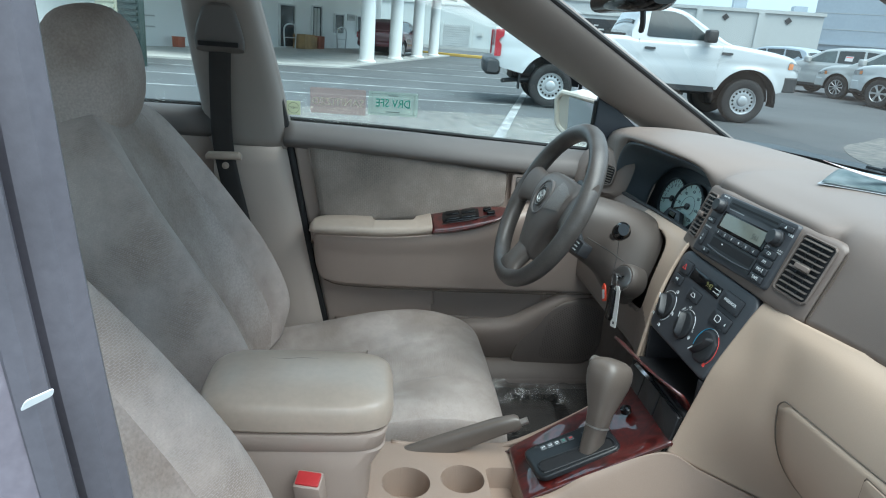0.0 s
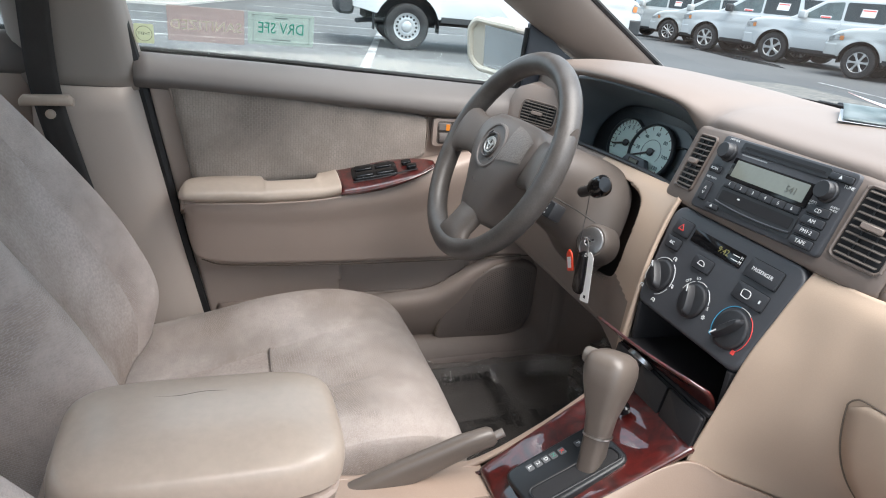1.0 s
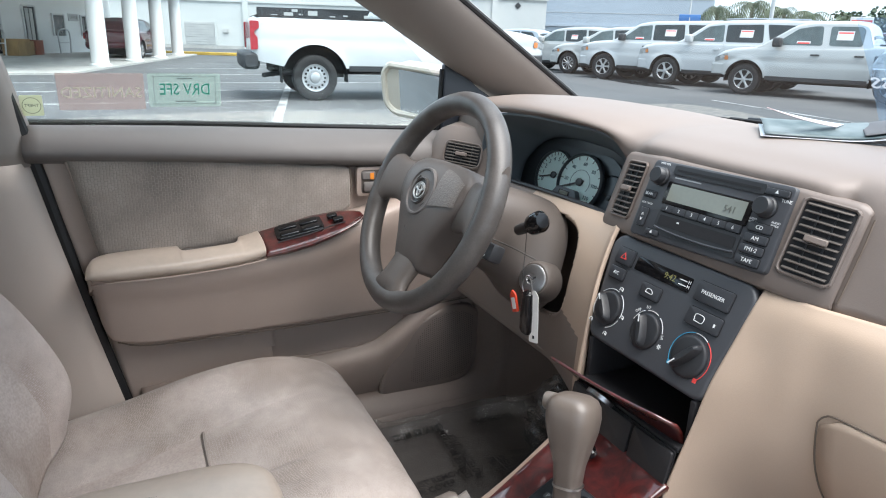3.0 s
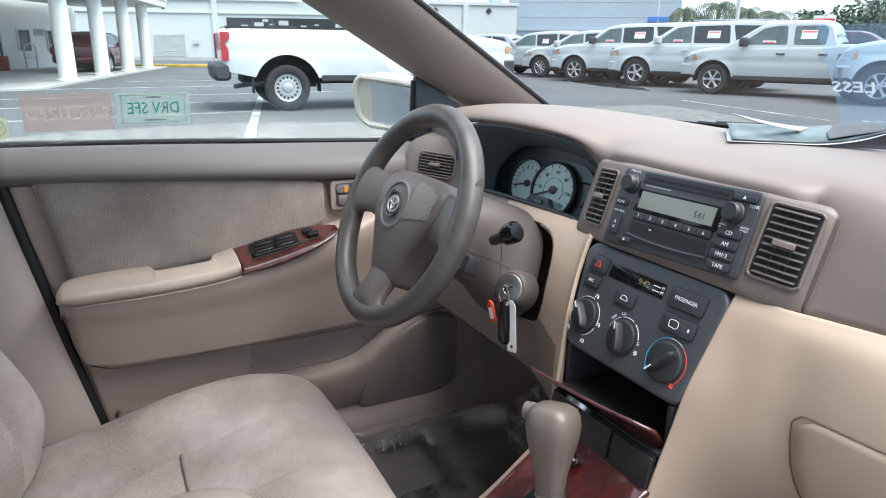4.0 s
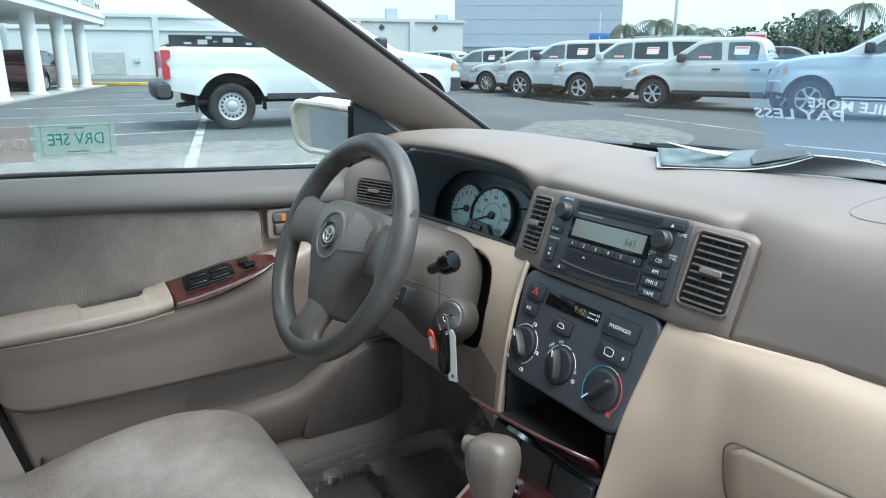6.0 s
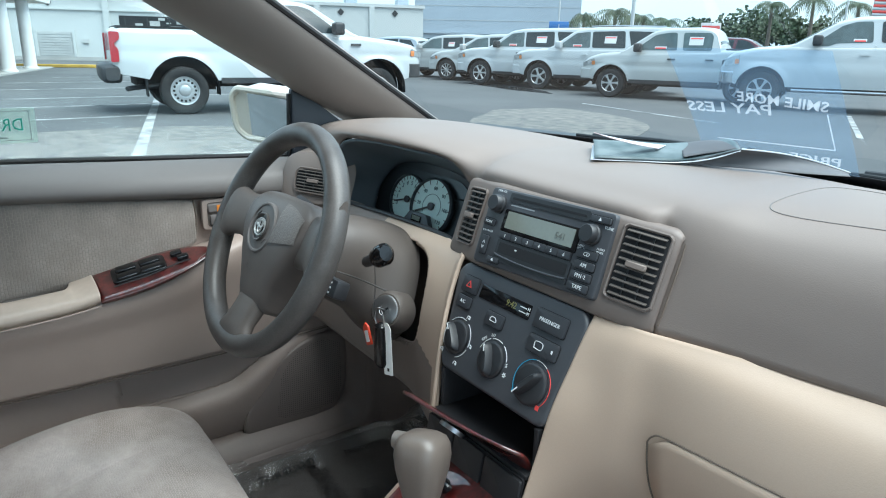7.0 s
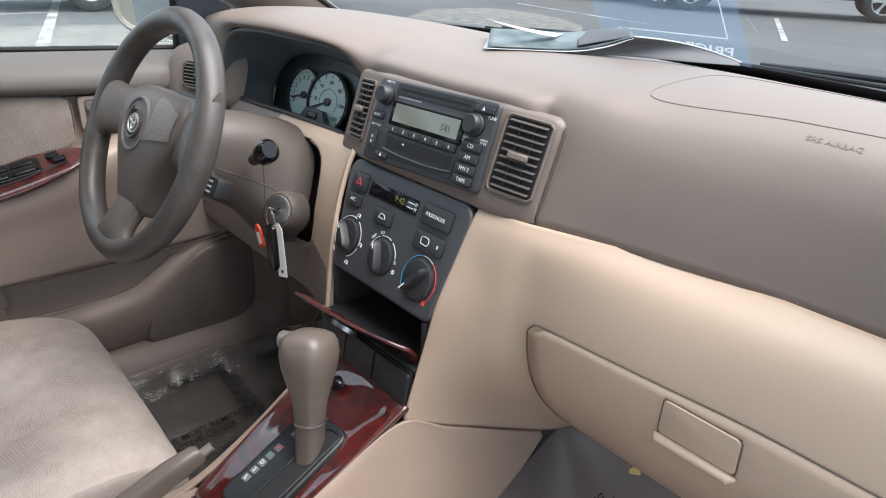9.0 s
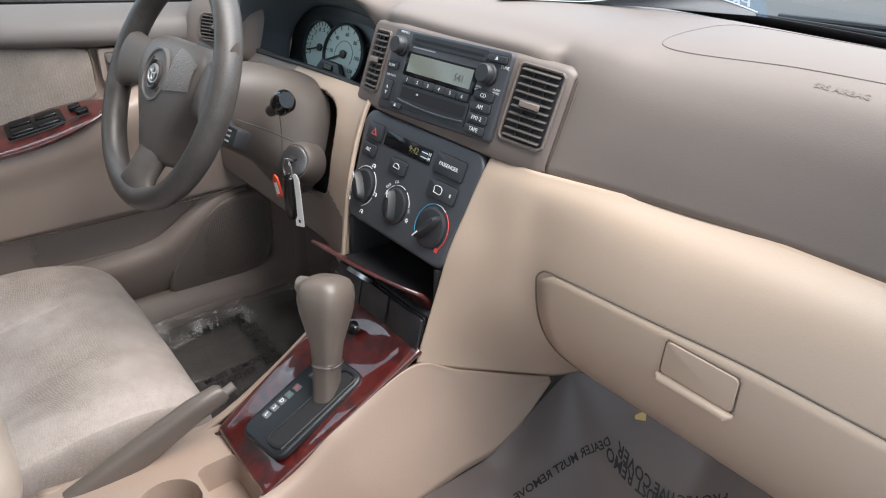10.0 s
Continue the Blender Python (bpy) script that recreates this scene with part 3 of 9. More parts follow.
pad = [
    pad_row(-0.70, [(1.22, 0.985), (1.15, 1.0), (1.08, 1.004), (1.03, 1.0), (0.995, 0.985), (0.985, 0.95), (0.99, 0.89)]),
    pad_row(-0.60, [(1.28, 0.985), (1.19, 1.008), (1.09, 1.016), (1.02, 1.014), (0.985, 1.005), (0.970, 0.975), (0.982, 0.89)]),
    pad_row(-0.572, [(1.30, 0.983), (1.20, 1.010), (1.095, 1.019), (1.02, 1.017), (0.982, 1.008), (0.966, 0.982), (0.976, 0.90)]),
    pad_row(-0.525, [(1.32, 0.982), (1.21, 1.012), (1.10, 1.022), (1.02, 1.020), (0.978, 1.012), (0.964, 1.0), (0.972, 0.985)]),
    pad_row(-0.43, [(1.36, 0.98), (1.23, 1.012), (1.11, 1.026), (1.02, 1.025), (0.978, 1.017), (0.965, 1.006), (0.975, 0.996)]),
    pad_row(-0.33, [(1.385, 0.98), (1.25, 1.010), (1.12, 1.022), (1.03, 1.021), (0.99, 1.015), (0.978, 1.005), (0.988, 0.996)]),
    pad_row(-0.25, [(1.40, 0.98), (1.26, 1.006), (1.14, 1.014), (1.06, 1.011), (1.02, 1.003), (1.008, 0.994), (1.018, 0.985)]),
    pad_row(-0.195, [(1.41, 0.98), (1.27, 1.003), (1.16, 1.006), (1.08, 1.001), (1.042, 0.989), (1.026, 0.973), (1.028, 0.945)]),
    pad_row(-0.14, [(1.42, 0.98), (1.28, 1.002), (1.17, 1.006), (1.08, 1.002), (1.035, 0.994), (1.013, 0.985), (1.009, 0.968)]),
    pad_row(0.0, [(1.425, 0.98), (1.29, 1.002), (1.17, 1.006), (1.08, 1.002), (1.035, 0.994), (1.007, 0.985), (1.002, 0.968)]),
    pad_row(0.12, [(1.42, 0.98), (1.28, 1.002), (1.17, 1.006), (1.075, 1.001), (1.032, 0.991), (1.009, 0.981), (1.006, 0.955)]),
    pad_row(0.150, [(1.415, 0.98), (1.275, 1.002), (1.16, 1.006), (1.065, 0.999), (1.030, 0.983), (1.022, 0.955), (1.012, 0.90)]),
    pad_row(0.174, [(1.41, 0.98), (1.275, 1.002), (1.15, 1.005), (1.060, 0.997), (1.026, 0.977), (1.003, 0.92), (0.983, 0.866)]),
    pad_row(0.200, [(1.41, 0.98), (1.27, 1.002), (1.14, 1.005), (1.060, 0.996), (1.028, 0.973), (1.005, 0.92), (0.986, 0.864)]),
    pad_row(0.27, [(1.40, 0.98), (1.26, 1.002), (1.14, 1.004), (1.072, 0.990), (1.038, 0.962), (1.016, 0.915), (1.002, 0.864)]),
    pad_row(0.42, [(1.36, 0.982), (1.24, 1.002), (1.14, 1.003), (1.085, 0.99), (1.055, 0.957), (1.038, 0.912), (1.026, 0.864)]),
    pad_row(0.58, [(1.29, 0.985), (1.20, 1.001), (1.12, 1.0), (1.075, 0.986), (1.052, 0.955), (1.038, 0.912), (1.028, 0.864)]),
    pad_row(0.70, [(1.22, 0.985), (1.15, 0.998), (1.09, 0.995), (1.06, 0.98), (1.045, 0.95), (1.035, 0.91), (1.028, 0.864)]),
]
part("upper_pad", loft(pad, 90, 36), TAUPE, dash, "soft grained taupe pad", thick=0.01)

# lower beige panel, passenger side
LZ = (0.866, 0.845, 0.805, 0.755, 0.70, 0.65, 0.60, 0.56)
lower = [
    [(0.108, 0.966, 0.866), (0.107, 0.953, 0.845), (0.104, 0.935, 0.805), (0.099, 0.915, 0.755), (0.096, 0.902, 0.705), (0.093, 0.892, 0.665), (0.0915, 0.883, 0.63), (0.091, 0.876, 0.602)],
    [(0.135, 0.971, 0.866), (0.133, 0.956, 0.845), (0.128, 0.941, 0.805), (0.122, 0.922, 0.755), (0.117, 0.912, 0.705), (0.115, 0.910, 0.662), (0.115, 0.916, 0.624), (0.118, 0.928, 0.588)],
    [(0.165, y, z) for y, z in zip((0.973, 0.959, 0.947, 0.940, 0.942, 0.962, 1.002, 1.05), (0.866, 0.845, 0.805, 0.755, 0.70, 0.65, 0.598, 0.549))],
    [(0.20, y, z) for y, z in zip((0.983, 0.967, 0.959, 0.955, 0.963, 0.988, 1.035, 1.085), LZ)],
    [(0.25, y, z) for y, z in zip((0.997, 0.976, 0.963, 0.956, 0.963, 0.990, 1.037, 1.088), LZ)],
    [(0.35, y, z) for y, z in zip((1.023, 0.988, 0.966, 0.955, 0.962, 0.990, 1.037, 1.088), LZ)],
    [(0.50, y, z) for y, z in zip((1.027, 0.990, 0.967, 0.955, 0.962, 0.990, 1.037, 1.088), LZ)],
    [(0.70, y, z) for y, z in zip((1.03, 0.993, 0.968, 0.956, 0.962, 0.990, 1.037, 1.088), LZ)],
]
part("lower_panel", loft(lower, 70, 44), CREAM, dash, "beige grained lower panel", thick=0.006)


LOWER_TREE = BVHTree.FromBMesh(loft(lower, 70, 44))


def lower_y(x, z):
    """The face of the lower panel at a place."""
    p = LOWER_TREE.ray_cast(Vector((x, 0.5, z)), Vector((0, 1, 0)))[0]
    return p.y if p else 1.05


# glove box lid: a slightly proud plate that follows the panel, with a grooved edge and a pull
glove = []
for i in range(26):
    f = i / 25
    row = []
    for j in range(18):
        g = j / 17
        left = 0.207 + 0.018 * g ** 2
        z = (0.768 + 0.012 * min(1, f * 2) - 0.014 * max(0, 1 - f / 0.06) ** 2) * (1 - g) + 0.60 * g
        x = left + (0.685 - left) * f
        row.append((x, lower_y(x, z) - 0.0012, z))
    glove.append(row)
HOOD_LINE = material("shadowed_groove_plastic", (0.14, 0.11, 0.085), 0.8, 0, 0.1, 6, 200, 0.0, 0.0002)
lid = part("glove_box_lid", grid_mesh(glove), CREAM, dash, "beige glove box lid", thick=-0.0012)
rim_xz = [(0.207 + 0.018 * g ** 2 - 0.003, 0.768 * (1 - g) + 0.60 * g) for g in (1, 0.8, 0.6, 0.4, 0.2, 0.1)]
rim_xz += [(0.2045, 0.757), (0.2095, 0.7645), (0.220, 0.769), (0.26, 0.7712), (0.30, 0.7732), (0.37, 0.7767), (0.448, 0.7806), (0.55, 0.7806), (0.685, 0.7806)]
rim_pts = [(p.x, lower_y(p.x, p.y) - 0.0006, p.y) for p in curve_points([(x, z, 0) for x, z in rim_xz], 90)]
part("lid_gap", tube(rim_pts, 0.0010, 6), HOOD_LINE, dash)
gy = lower_y(0.412, 0.75)
gh = frame_at((0.412, gy - 0.0022, 0.752), (1, 0, 0), (0, 0.0, 1))
po = rounded([(-0.041, -0.020), (0.035, -0.020), (0.034, 0.018), (-0.040, 0.018)], 0.006)
part("pull_gap", tube([gh @ Vector((x, y, 0.0)) for x, y in po + po[:1]], 0.0006, 6, 80), HOOD_LINE, lid)
pull = part("glove_box_pull", slab([(x * 0.97, y * 0.94) for x, y in po], 0.0022, gh, 0.001), CREAM, lid, "beige moulded pull")
part("pull_lip", rings([(gh @ Vector((-0.043, -0.0225, 0.001)), (0, 0, 0.002), (0, 0.002, 0)), (gh @ Vector((-0.038, -0.0235, 0.003)), (0, 0, 0.0045), (0, 0.006, 0)), (gh @ Vector((0.031, -0.0235, 0.003)), (0, 0, 0.0045), (0, 0.006, 0)), (gh @ Vector((0.036, -0.0225, 0.001)), (0, 0, 0.002), (0, 0.002, 0))], 16, 2.2), CREAM, lid)

# airbag lid outlined on the pad, with its moulded lettering
PAD_TREE = BVHTree.FromBMesh(loft(pad, 90, 36))


def pad_z(x, y):
    return PAD_TREE.ray_cast(Vector((x, y, 1.3)), Vector((0, 0, -1)))[0].z


lid_line = [(0.66, 1.110), (0.50, 1.108), (0.377, 1.104), (0.327, 1.098), (0.257, 1.084), (0.232, 1.082), (0.222, 1.092), (0.219, 1.11), (0.216, 1.17), (0.215, 1.217), (0.225, 1.245), (0.27, 1.26), (0.45, 1.25), (0.58, 1.22)]
part("airbag_lid_line", tube([(p.x, p.y, pad_z(p.x, p.y) + 0.0002) for p in curve_points([(x, y, 0) for x, y in lid_line], 60)], 0.0006, 6, 120), TAUPE_DARK, dash, "fine groove round the airbag lid")
a0, a1, a2 = (0.385, 1.081, pad_z(0.385, 1.081) + 0.0008), (0.431, 1.081, pad_z(0.431, 1.081) + 0.0008), (0.384, 1.087, pad_z(0.384, 1.087) + 0.0008)
letters_span("SRS AIRBAG", a0, a1, a2, material("moulded_taupe_lettering", (0.185, 0.152, 0.132), 0.6, 0, 0.05, 10, 300, 0.1, 0.0003), dash)
part("side_lid", slab(oblong(0.10, 0.10, 0.02), 0.003, frame_at((0.63, 1.04, 0.93), (1, 0, 0), (0, 0.3, 1)), 0.001), TAUPE, dash)

# lower beige panel, driver's side
DZ = (0.868, 0.85, 0.81, 0.76, 0.70, 0.64, 0.59)
driver_lower = [
    [(x, y, z) for x, y, z in zip((-0.138, -0.135, -0.128, -0.118, -0.110, -0.104, -0.10), (0.966, 0.955, 0.936, 0.917, 0.903, 0.892, 0.886), DZ)],
    [(x, y, z) for x, y, z in zip((-0.165, -0.16, -0.148, -0.136, -0.126, -0.120, -0.116), (0.985, 0.968, 0.945, 0.928, 0.918, 0.91, 0.908), DZ)],
    [(-0.21, y, z) for y, z in zip((0.998, 0.980, 0.958, 0.945, 0.940, 0.940, 0.945), DZ)],
    [(-0.27, y, z) for y, z in zip((1.003, 0.985, 0.967, 0.956, 0.952, 0.952, 0.958), DZ)],
    [(-0.40, y, z) for y, z in zip((1.003, 0.985, 0.969, 0.958, 0.952, 0.952, 0.958), DZ)],
    [(-0.55, y, z) for y, z in zip((0.995, 0.978, 0.966, 0.958, 0.952, 0.952, 0.958), DZ)],
    [(-0.69, y, z) for y, z in zip((0.985, 0.972, 0.962, 0.957, 0.952, 0.952, 0.958), DZ)],
]
# dark brown that carries the shade in the gap round the column
GAP_SHADE = material("shade_brown_recess_sheet", (0.085, 0.068, 0.058), 0.6, 0, 0.1, 6, 500, 0.1, 0.0004)


def column_hole(x, z):
    """Below one inside the opening round the steering column."""
    return (abs(x + 0.326) / 0.115) ** 3.0 + (abs(z - 0.768) / 0.082) ** 3.0


panel_mesh = loft(driver_lower, 150, 100)
PANEL_TREE = BVHTree.FromBMesh(panel_mesh)
gone = [f for f in panel_mesh.faces if column_hole(f.calc_center_median().x, f.calc_center_median().z) < 1 or f.calc_center_median().z < 0.615 and f.calc_center_median().x < -0.140]
bmesh.ops.delete(panel_mesh, geom=gone, context="FACES")


def strip_edge(z):
    """Where the beige strip beside the heater panel ends."""
    return 0.75 * float(np.interp(z, DZ[::-1], (-0.116, -0.120, -0.126, -0.136, -0.148, -0.16, -0.165))) - 0.0525


dlp = part("driver_lower_panel", panel_mesh, CREAM, dash, "beige and taupe lower panel round the column", thick=0.006)
dlp.data.materials.append(TAUPE)
for f in dlp.data.polygons:
    c = f.center
    if c.x < -0.40 or c.z < 0.845 and c.x < -0.30 or c.z < 0.705 - 0.25 * (c.x + 0.16) and c.x < strip_edge(c.z):
        f.material_index = 1


def panel_point(x, z):
    p = PANEL_TREE.ray_cast(Vector((x, 0.5, z)), Vector((0, 1, 0)))[0]
    return p if p else Vector((x, 0.955, z))


def rim_point(degrees):
    c, sn = math.cos(radians(degrees)), math.sin(radians(degrees))
    return panel_point(-0.326 + 0.115 * math.copysign(abs(c) ** 0.667, c), 0.768 + 0.082 * math.copysign(abs(sn) ** 0.667, sn))


part("opening_rim", tube([rim_point(80 - 115 * k / 40) for k in range(41)], 0.0034, 8, 90), CREAM, dash)
part("opening_rim", tube([rim_point(-35 - 110 * k / 40) for k in range(41)], 0.0042, 8, 90), TAUPE, dash)
part("panel_edge", tube([panel_point(strip_edge(z) - 0.001, z) for z in (0.70, 0.68, 0.66, 0.64, 0.62, 0.60)], 0.0046, 8, 40), CREAM, dash)
part("panel_edge", tube([panel_point(x, 0.705 - 0.25 * (x + 0.16)) for x in (-0.150, -0.17, -0.19, -0.212)], 0.0042, 8, 30), CREAM, dash)
# added sheet, coloured as the shadow seen through the column opening
part("recess_lining", loft([[(x, 1.0, 0.850), (x, 1.02, 0.80), (x, 1.012, 0.70), (x, 1.02, 0.60)] for x in (-0.69, -0.4, -0.12)], 12, 12), GAP_SHADE, dash, "dark sheet giving the shade behind the column")
part("knee_panel", loft([[(x, 0.952, 0.625), (x, 0.970, 0.606), (x, 1.05, 0.600), (x, 1.2, 0.60)] for x in (-0.69, -0.4, -0.145)], 20, 12), TAUPE, dash, thick=0.006)

# instrument hood: inner lining, black trim and cluster face
opening = [(-0.565, 0.985, 0.868), (-0.560, 0.970, 0.93), (-0.52, 0.970, 0.985), (-0.43, 0.973, 0.999), (-0.33, 0.986, 0.998), (-0.25, 1.016, 0.988), (-0.205, 1.034, 0.955), (-0.195, 1.015, 0.90), (-0.19, 0.995, 0.868)]
inner = [(-0.54, 1.045, 0.838), (-0.54, 1.06, 0.895), (-0.50, 1.075, 0.94), (-0.44, 1.08, 0.956), (-0.36, 1.08, 0.957), (-0.29, 1.078, 0.95), (-0.24, 1.07, 0.925), (-0.235, 1.055, 0.88), (-0.235, 1.043, 0.838)]
mids = [tuple(Vector(a).lerp(Vector(b), 0.5)) for a, b in zip(opening, inner)]
# blue-grey includes the pale reflection of a cover lens that isn't modelled
HOOD = material("reflection_lifted_binnacle_lining", (0.105, 0.128, 0.145), 0.55, 0, 0.1, 6, 800, 0.15, 0.0005)
part("binnacle_lining", loft([opening, mids, inner], 16, 60), HOOD, dash, "dark lining under the instrument hood, lifted for lens reflection", thick=0.004)
part("binnacle_floor", loft([[opening[0], (-0.38, 0.992, 0.866), opening[-1]], [inner[0], (-0.385, 1.044, 0.838), inner[-1]]], 4, 20), GLOSSBLACK, dash, thick=0.004)
part("binnacle_edge", tube([opening[0], (-0.38, 0.996, 0.872), (-0.25, 1.0, 0.872), opening[-1]], 0.004, 8, 30), BLACK, dash)
# black raised to blue-grey, the missing lens's reflection put into the colour
CLUSTER_DARK = material("reflection_lifted_instrument_plastic", (0.040, 0.050, 0.058), 0.35, 0, 0.1, 6, 500, 0.05, 0.0003)
part("cluster_housing", box(-0.60, -0.175, 1.086, 1.10, 0.80, 0.985, 0.004), CLUSTER_DARK, dash)
CL = frame_at((-0.408, 1.060, 0.879), (1, 0, 0), (0, 0.30, 1))
cluster = part("instrument_panel", slab(rounded([(-0.15, -0.055), (0.155, -0.055), (0.155, 0.03), (0.10, 0.062), (-0.10, 0.062), (-0.15, 0.03)], 0.02), 0.004, CL @ Matrix.Translation((0, 0, -0.012))), CLUSTER_DARK, dash, "black instrument face lifted to blue-grey for lens reflection")
LCD = material("grey_green_lcd", (0.21, 0.225, 0.19), 0.12, 0, 0.08, 12, 200, 0, 0.0001)
DIAL = material("pale_mint_dial", (0.70, 0.88, 0.84), 0.5, 0, 0.05, 20, 300, 0, 0.0001)


def dial(cx, cy, r, wide, back, start, sweep, ticks, needle, red=False):
    m = at2(CL, cx, cy, back) @ Matrix.Diagonal((wide, 1, 1, 1))
    d = part("dial", lathe([(r, 0), (r, 0.002), (r * 0.2, 0.0025)], 40, m), DIAL, cluster, "pale mint dial with dark figures")
    part("dial_ring", lathe([(r * 1.0, 0), (r * 1.07, 0.0), (r * 1.07, 0.006), (r * 1.0, 0.008), (r * 0.99, 0.002)], 40, m), CLUSTER_DARK, cluster)
    for i in range(ticks):
        a = radians(start - sweep * i / (ticks - 1))
        c, s = math.cos(a), math.sin(a)
        t = at2(m, c * r * 0.90, s * r * 0.90, 0.003, math.degrees(a))
        part("tick", box(-r * 0.07, r * 0.07, -r * 0.012, r * 0.012, 0, 0.0004, 0, m=t), RED_INK if red and i > ticks - 4 else DARK_INK, d, flat=True)
        if i % 2 == 0:
            n = i // 2 if red else i * 10
            letters(str(n), r * (0.26 if red else 0.19), at2(m, c * r * 0.68, s * r * 0.68, 0.003), DIAL_INK, d, "figure")
    if not red:
        part("inner_scale", tube([m @ Vector((0.46 * r * math.cos(a), 0.46 * r * math.sin(a), 0.0028)) for a in (radians(215 - 250 * k / 24) for k in range(25))], 0.0004, 5, 50), DIAL_INK, d)
    part("needle", box(-r * 0.22, r * 0.8, -r * 0.03, r * 0.03, 0, 0.001, 0, m=at2(m, 0, 0, 0.0045, needle)), DARK_INK, d, flat=True)
    part("needle_hub", lathe([(r * 0.15, 0), (r * 0.14, 0.006), (r * 0.04, 0.007)], 18, m), BLACK, d)
    return d


DIAL_INK = material("dark_teal_dial_print", (0.06, 0.14, 0.15), 0.6, 0, 0.02, 5, 100, 0, 0.0001)
dial(-0.046, 0.004, 0.045, 1.15, -0.010, 205, 190, 17, 197, True)
dial(0.041, 0.006, 0.048, 1.22, -0.004, 225, 270, 13, 205)
dial(0.118, -0.004, 0.036, 1.2, -0.012, 170, 160, 5, 160)
part("odometer", slab(rounded([(-0.045, -0.014), (0.045, -0.014), (0.026, 0.010), (-0.026, 0.010)], 0.003), 0.010, at2(CL, 0.030, -0.020, 0.006), 0.002), CHARCOAL, cluster, "dark odometer pod")
part("odometer_window", slab(oblong(0.030, 0.012, 0.001), 0.0008, at2(CL, 0.030, -0.021, 0.0165)), GLOSSBLACK, cluster)
part("odometer_display", slab(oblong(0.024, 0.008, 0.001), 0.0008, at2(CL, 0.030, -0.020, 0.0172)), LCD, cluster)

# driver's side vent pod
VP = frame_at((-0.590, 0.944, 0.903), (0.80, 0.56, -0.06), (0, 0.30, 1))
part("vent_pod", rings([((-0.590, 0.947, 0.90), (0.052, 0.036, -0.003), (0, 0.012, 0.038)), ((-0.597, 0.953, 0.902), (0.066, 0.044, -0.003), (0, 0.014, 0.052)), ((-0.650, 0.98, 0.905), (0.052, 0.02, 0), (0, 0.01, 0.052)), ((-0.66, 1.05, 0.91), (0.05, 0, 0), (0, 0, 0.055))], 32, 4), TAUPE, dash)
VENT_SLAT = material("grey_brown_vent_plastic", (0.12, 0.105, 0.093), 0.45, 0, 0.1, 6, 500, 0.1, 0.0003)


def vent(m, w, h, slats, bars, skew=0.0):
    """A louvre: dark throat, rounded frame, level slats, upright blades and a small slider."""
    v = part("air_vent", slab(oblong(w, h, skew or 0.007), 0.0025, m, 0.0008), HOLLOW, dash, "dark louvred air vent")
    o = oblong(w + 0.004, h + 0.004, (skew or 0.007) + 0.001)
    part("vent_frame", tube([at2(m, x, y, 0.003) @ Vector((0, 0, 0)) for x, y in o + o[:1]], 0.0020, 6, 60), BEZEL, v)
    for i in range(slats):
        y = -h / 2 + h * (i + 0.5) / slats
        t = at2(m, 0, y, 0.0045) @ Matrix.Rotation(radians(-64), 4, "X")
        part("slat", box(-w / 2 + 0.003, w / 2 - 0.003, -h / slats * 0.30, h / slats * 0.30, -0.0007, 0.0007, 0.0003, 1, t), VENT_SLAT, v)
    for i in range(bars):
        x = -w / 2 + w * (i + 1) / (bars + 1)
        part("blade", box(x - 0.0008, x + 0.0008, -h / 2 + 0.003, h / 2 - 0.003, 0.0, 0.0035, 0, m=m @ Matrix.Translation((0, 0, 0.001))), BLACK, v, flat=True)
    part("vent_slider", box(-0.012, 0.012, -0.0035, 0.0035, 0, 0.005, 0.001, 1, at2(m, 0, 0, 0.006)), TAUPE, v)
    return v


vent(VP, 0.078, 0.042, 7, 3, 0.014)

# centre bezel with radio and two vents
BZ = frame_at((0.0, 0.978, 0.922), (1, 0, 0), (0, 0.364, 1))
bez_rows = []
XS = [-0.186, -0.183, -0.180, -0.177, -0.173] + [-0.168 + 0.336 * i / 36 for i in range(37)] + [0.173, 0.177, 0.180, 0.183, 0.186]


def bezel_depth(x):
    return -0.25 * max(0.0, abs(x) - 0.108)


for x in [x * 0.945 if x > 0 else x * 1.10 for x in XS]:
    row = []
    over = max(0.0, (x / 0.945 if x > 0 else -x / 1.10) - 0.172)
    sq = 1.0 - 450.0 * over ** 2
    for y, d in ((0.064, -0.05), (0.0615, -0.012), (0.058, -0.003), (0.053, 0.0), (0.03, 0.0), (0.0, 0.0), (-0.03, 0.0), (-0.052, 0.0), (-0.057, -0.003), (-0.062, -0.02)):
        row.append(BZ @ Vector((x, y * sq, d + bezel_depth(x) - 22 * over ** 2)))
    bez_rows.append(row)
part("centre_bezel", grid_mesh(bez_rows), BEZEL, dash, "taupe surround of radio and vents", thick=0.004)
seam_pts = [PAD_TREE.ray_cast(Vector((x, 0.8, z)), Vector((0, 1, 0)))[0] for x, z in ((0.1785, 0.958), (0.1795, 0.935), (0.1795, 0.91), (0.1795, 0.89), (0.179, 0.872))]
part("bezel_seam", tube(seam_pts, 0.0010, 6, 40), HOOD_LINE, dash)
vent(at2(BZ, -0.154, 0.004, bezel_depth(0.154) - 0.0015) @ Matrix.Rotation(radians(-14), 4, "Y"), 0.048, 0.077, 10, 2)
vent(at2(BZ, 0.1415, 0.009, bezel_depth(0.1415) - 0.0015) @ Matrix.Rotation(radians(14), 4, "Y"), 0.0525, 0.080, 10, 2)

RM = at2(BZ, 0, 0.003, 0, 1.2)
radio = part("radio", slab(rounded([(-0.109, -0.0534), (0.1086, -0.0485), (0.1062, 0.0525), (-0.109, 0.0515)], 0.007), 0.010, RM @ Matrix.Translation((0, 0, -0.004)), 0.003), CHARCOAL, dash, "charcoal car radio with display and buttons")
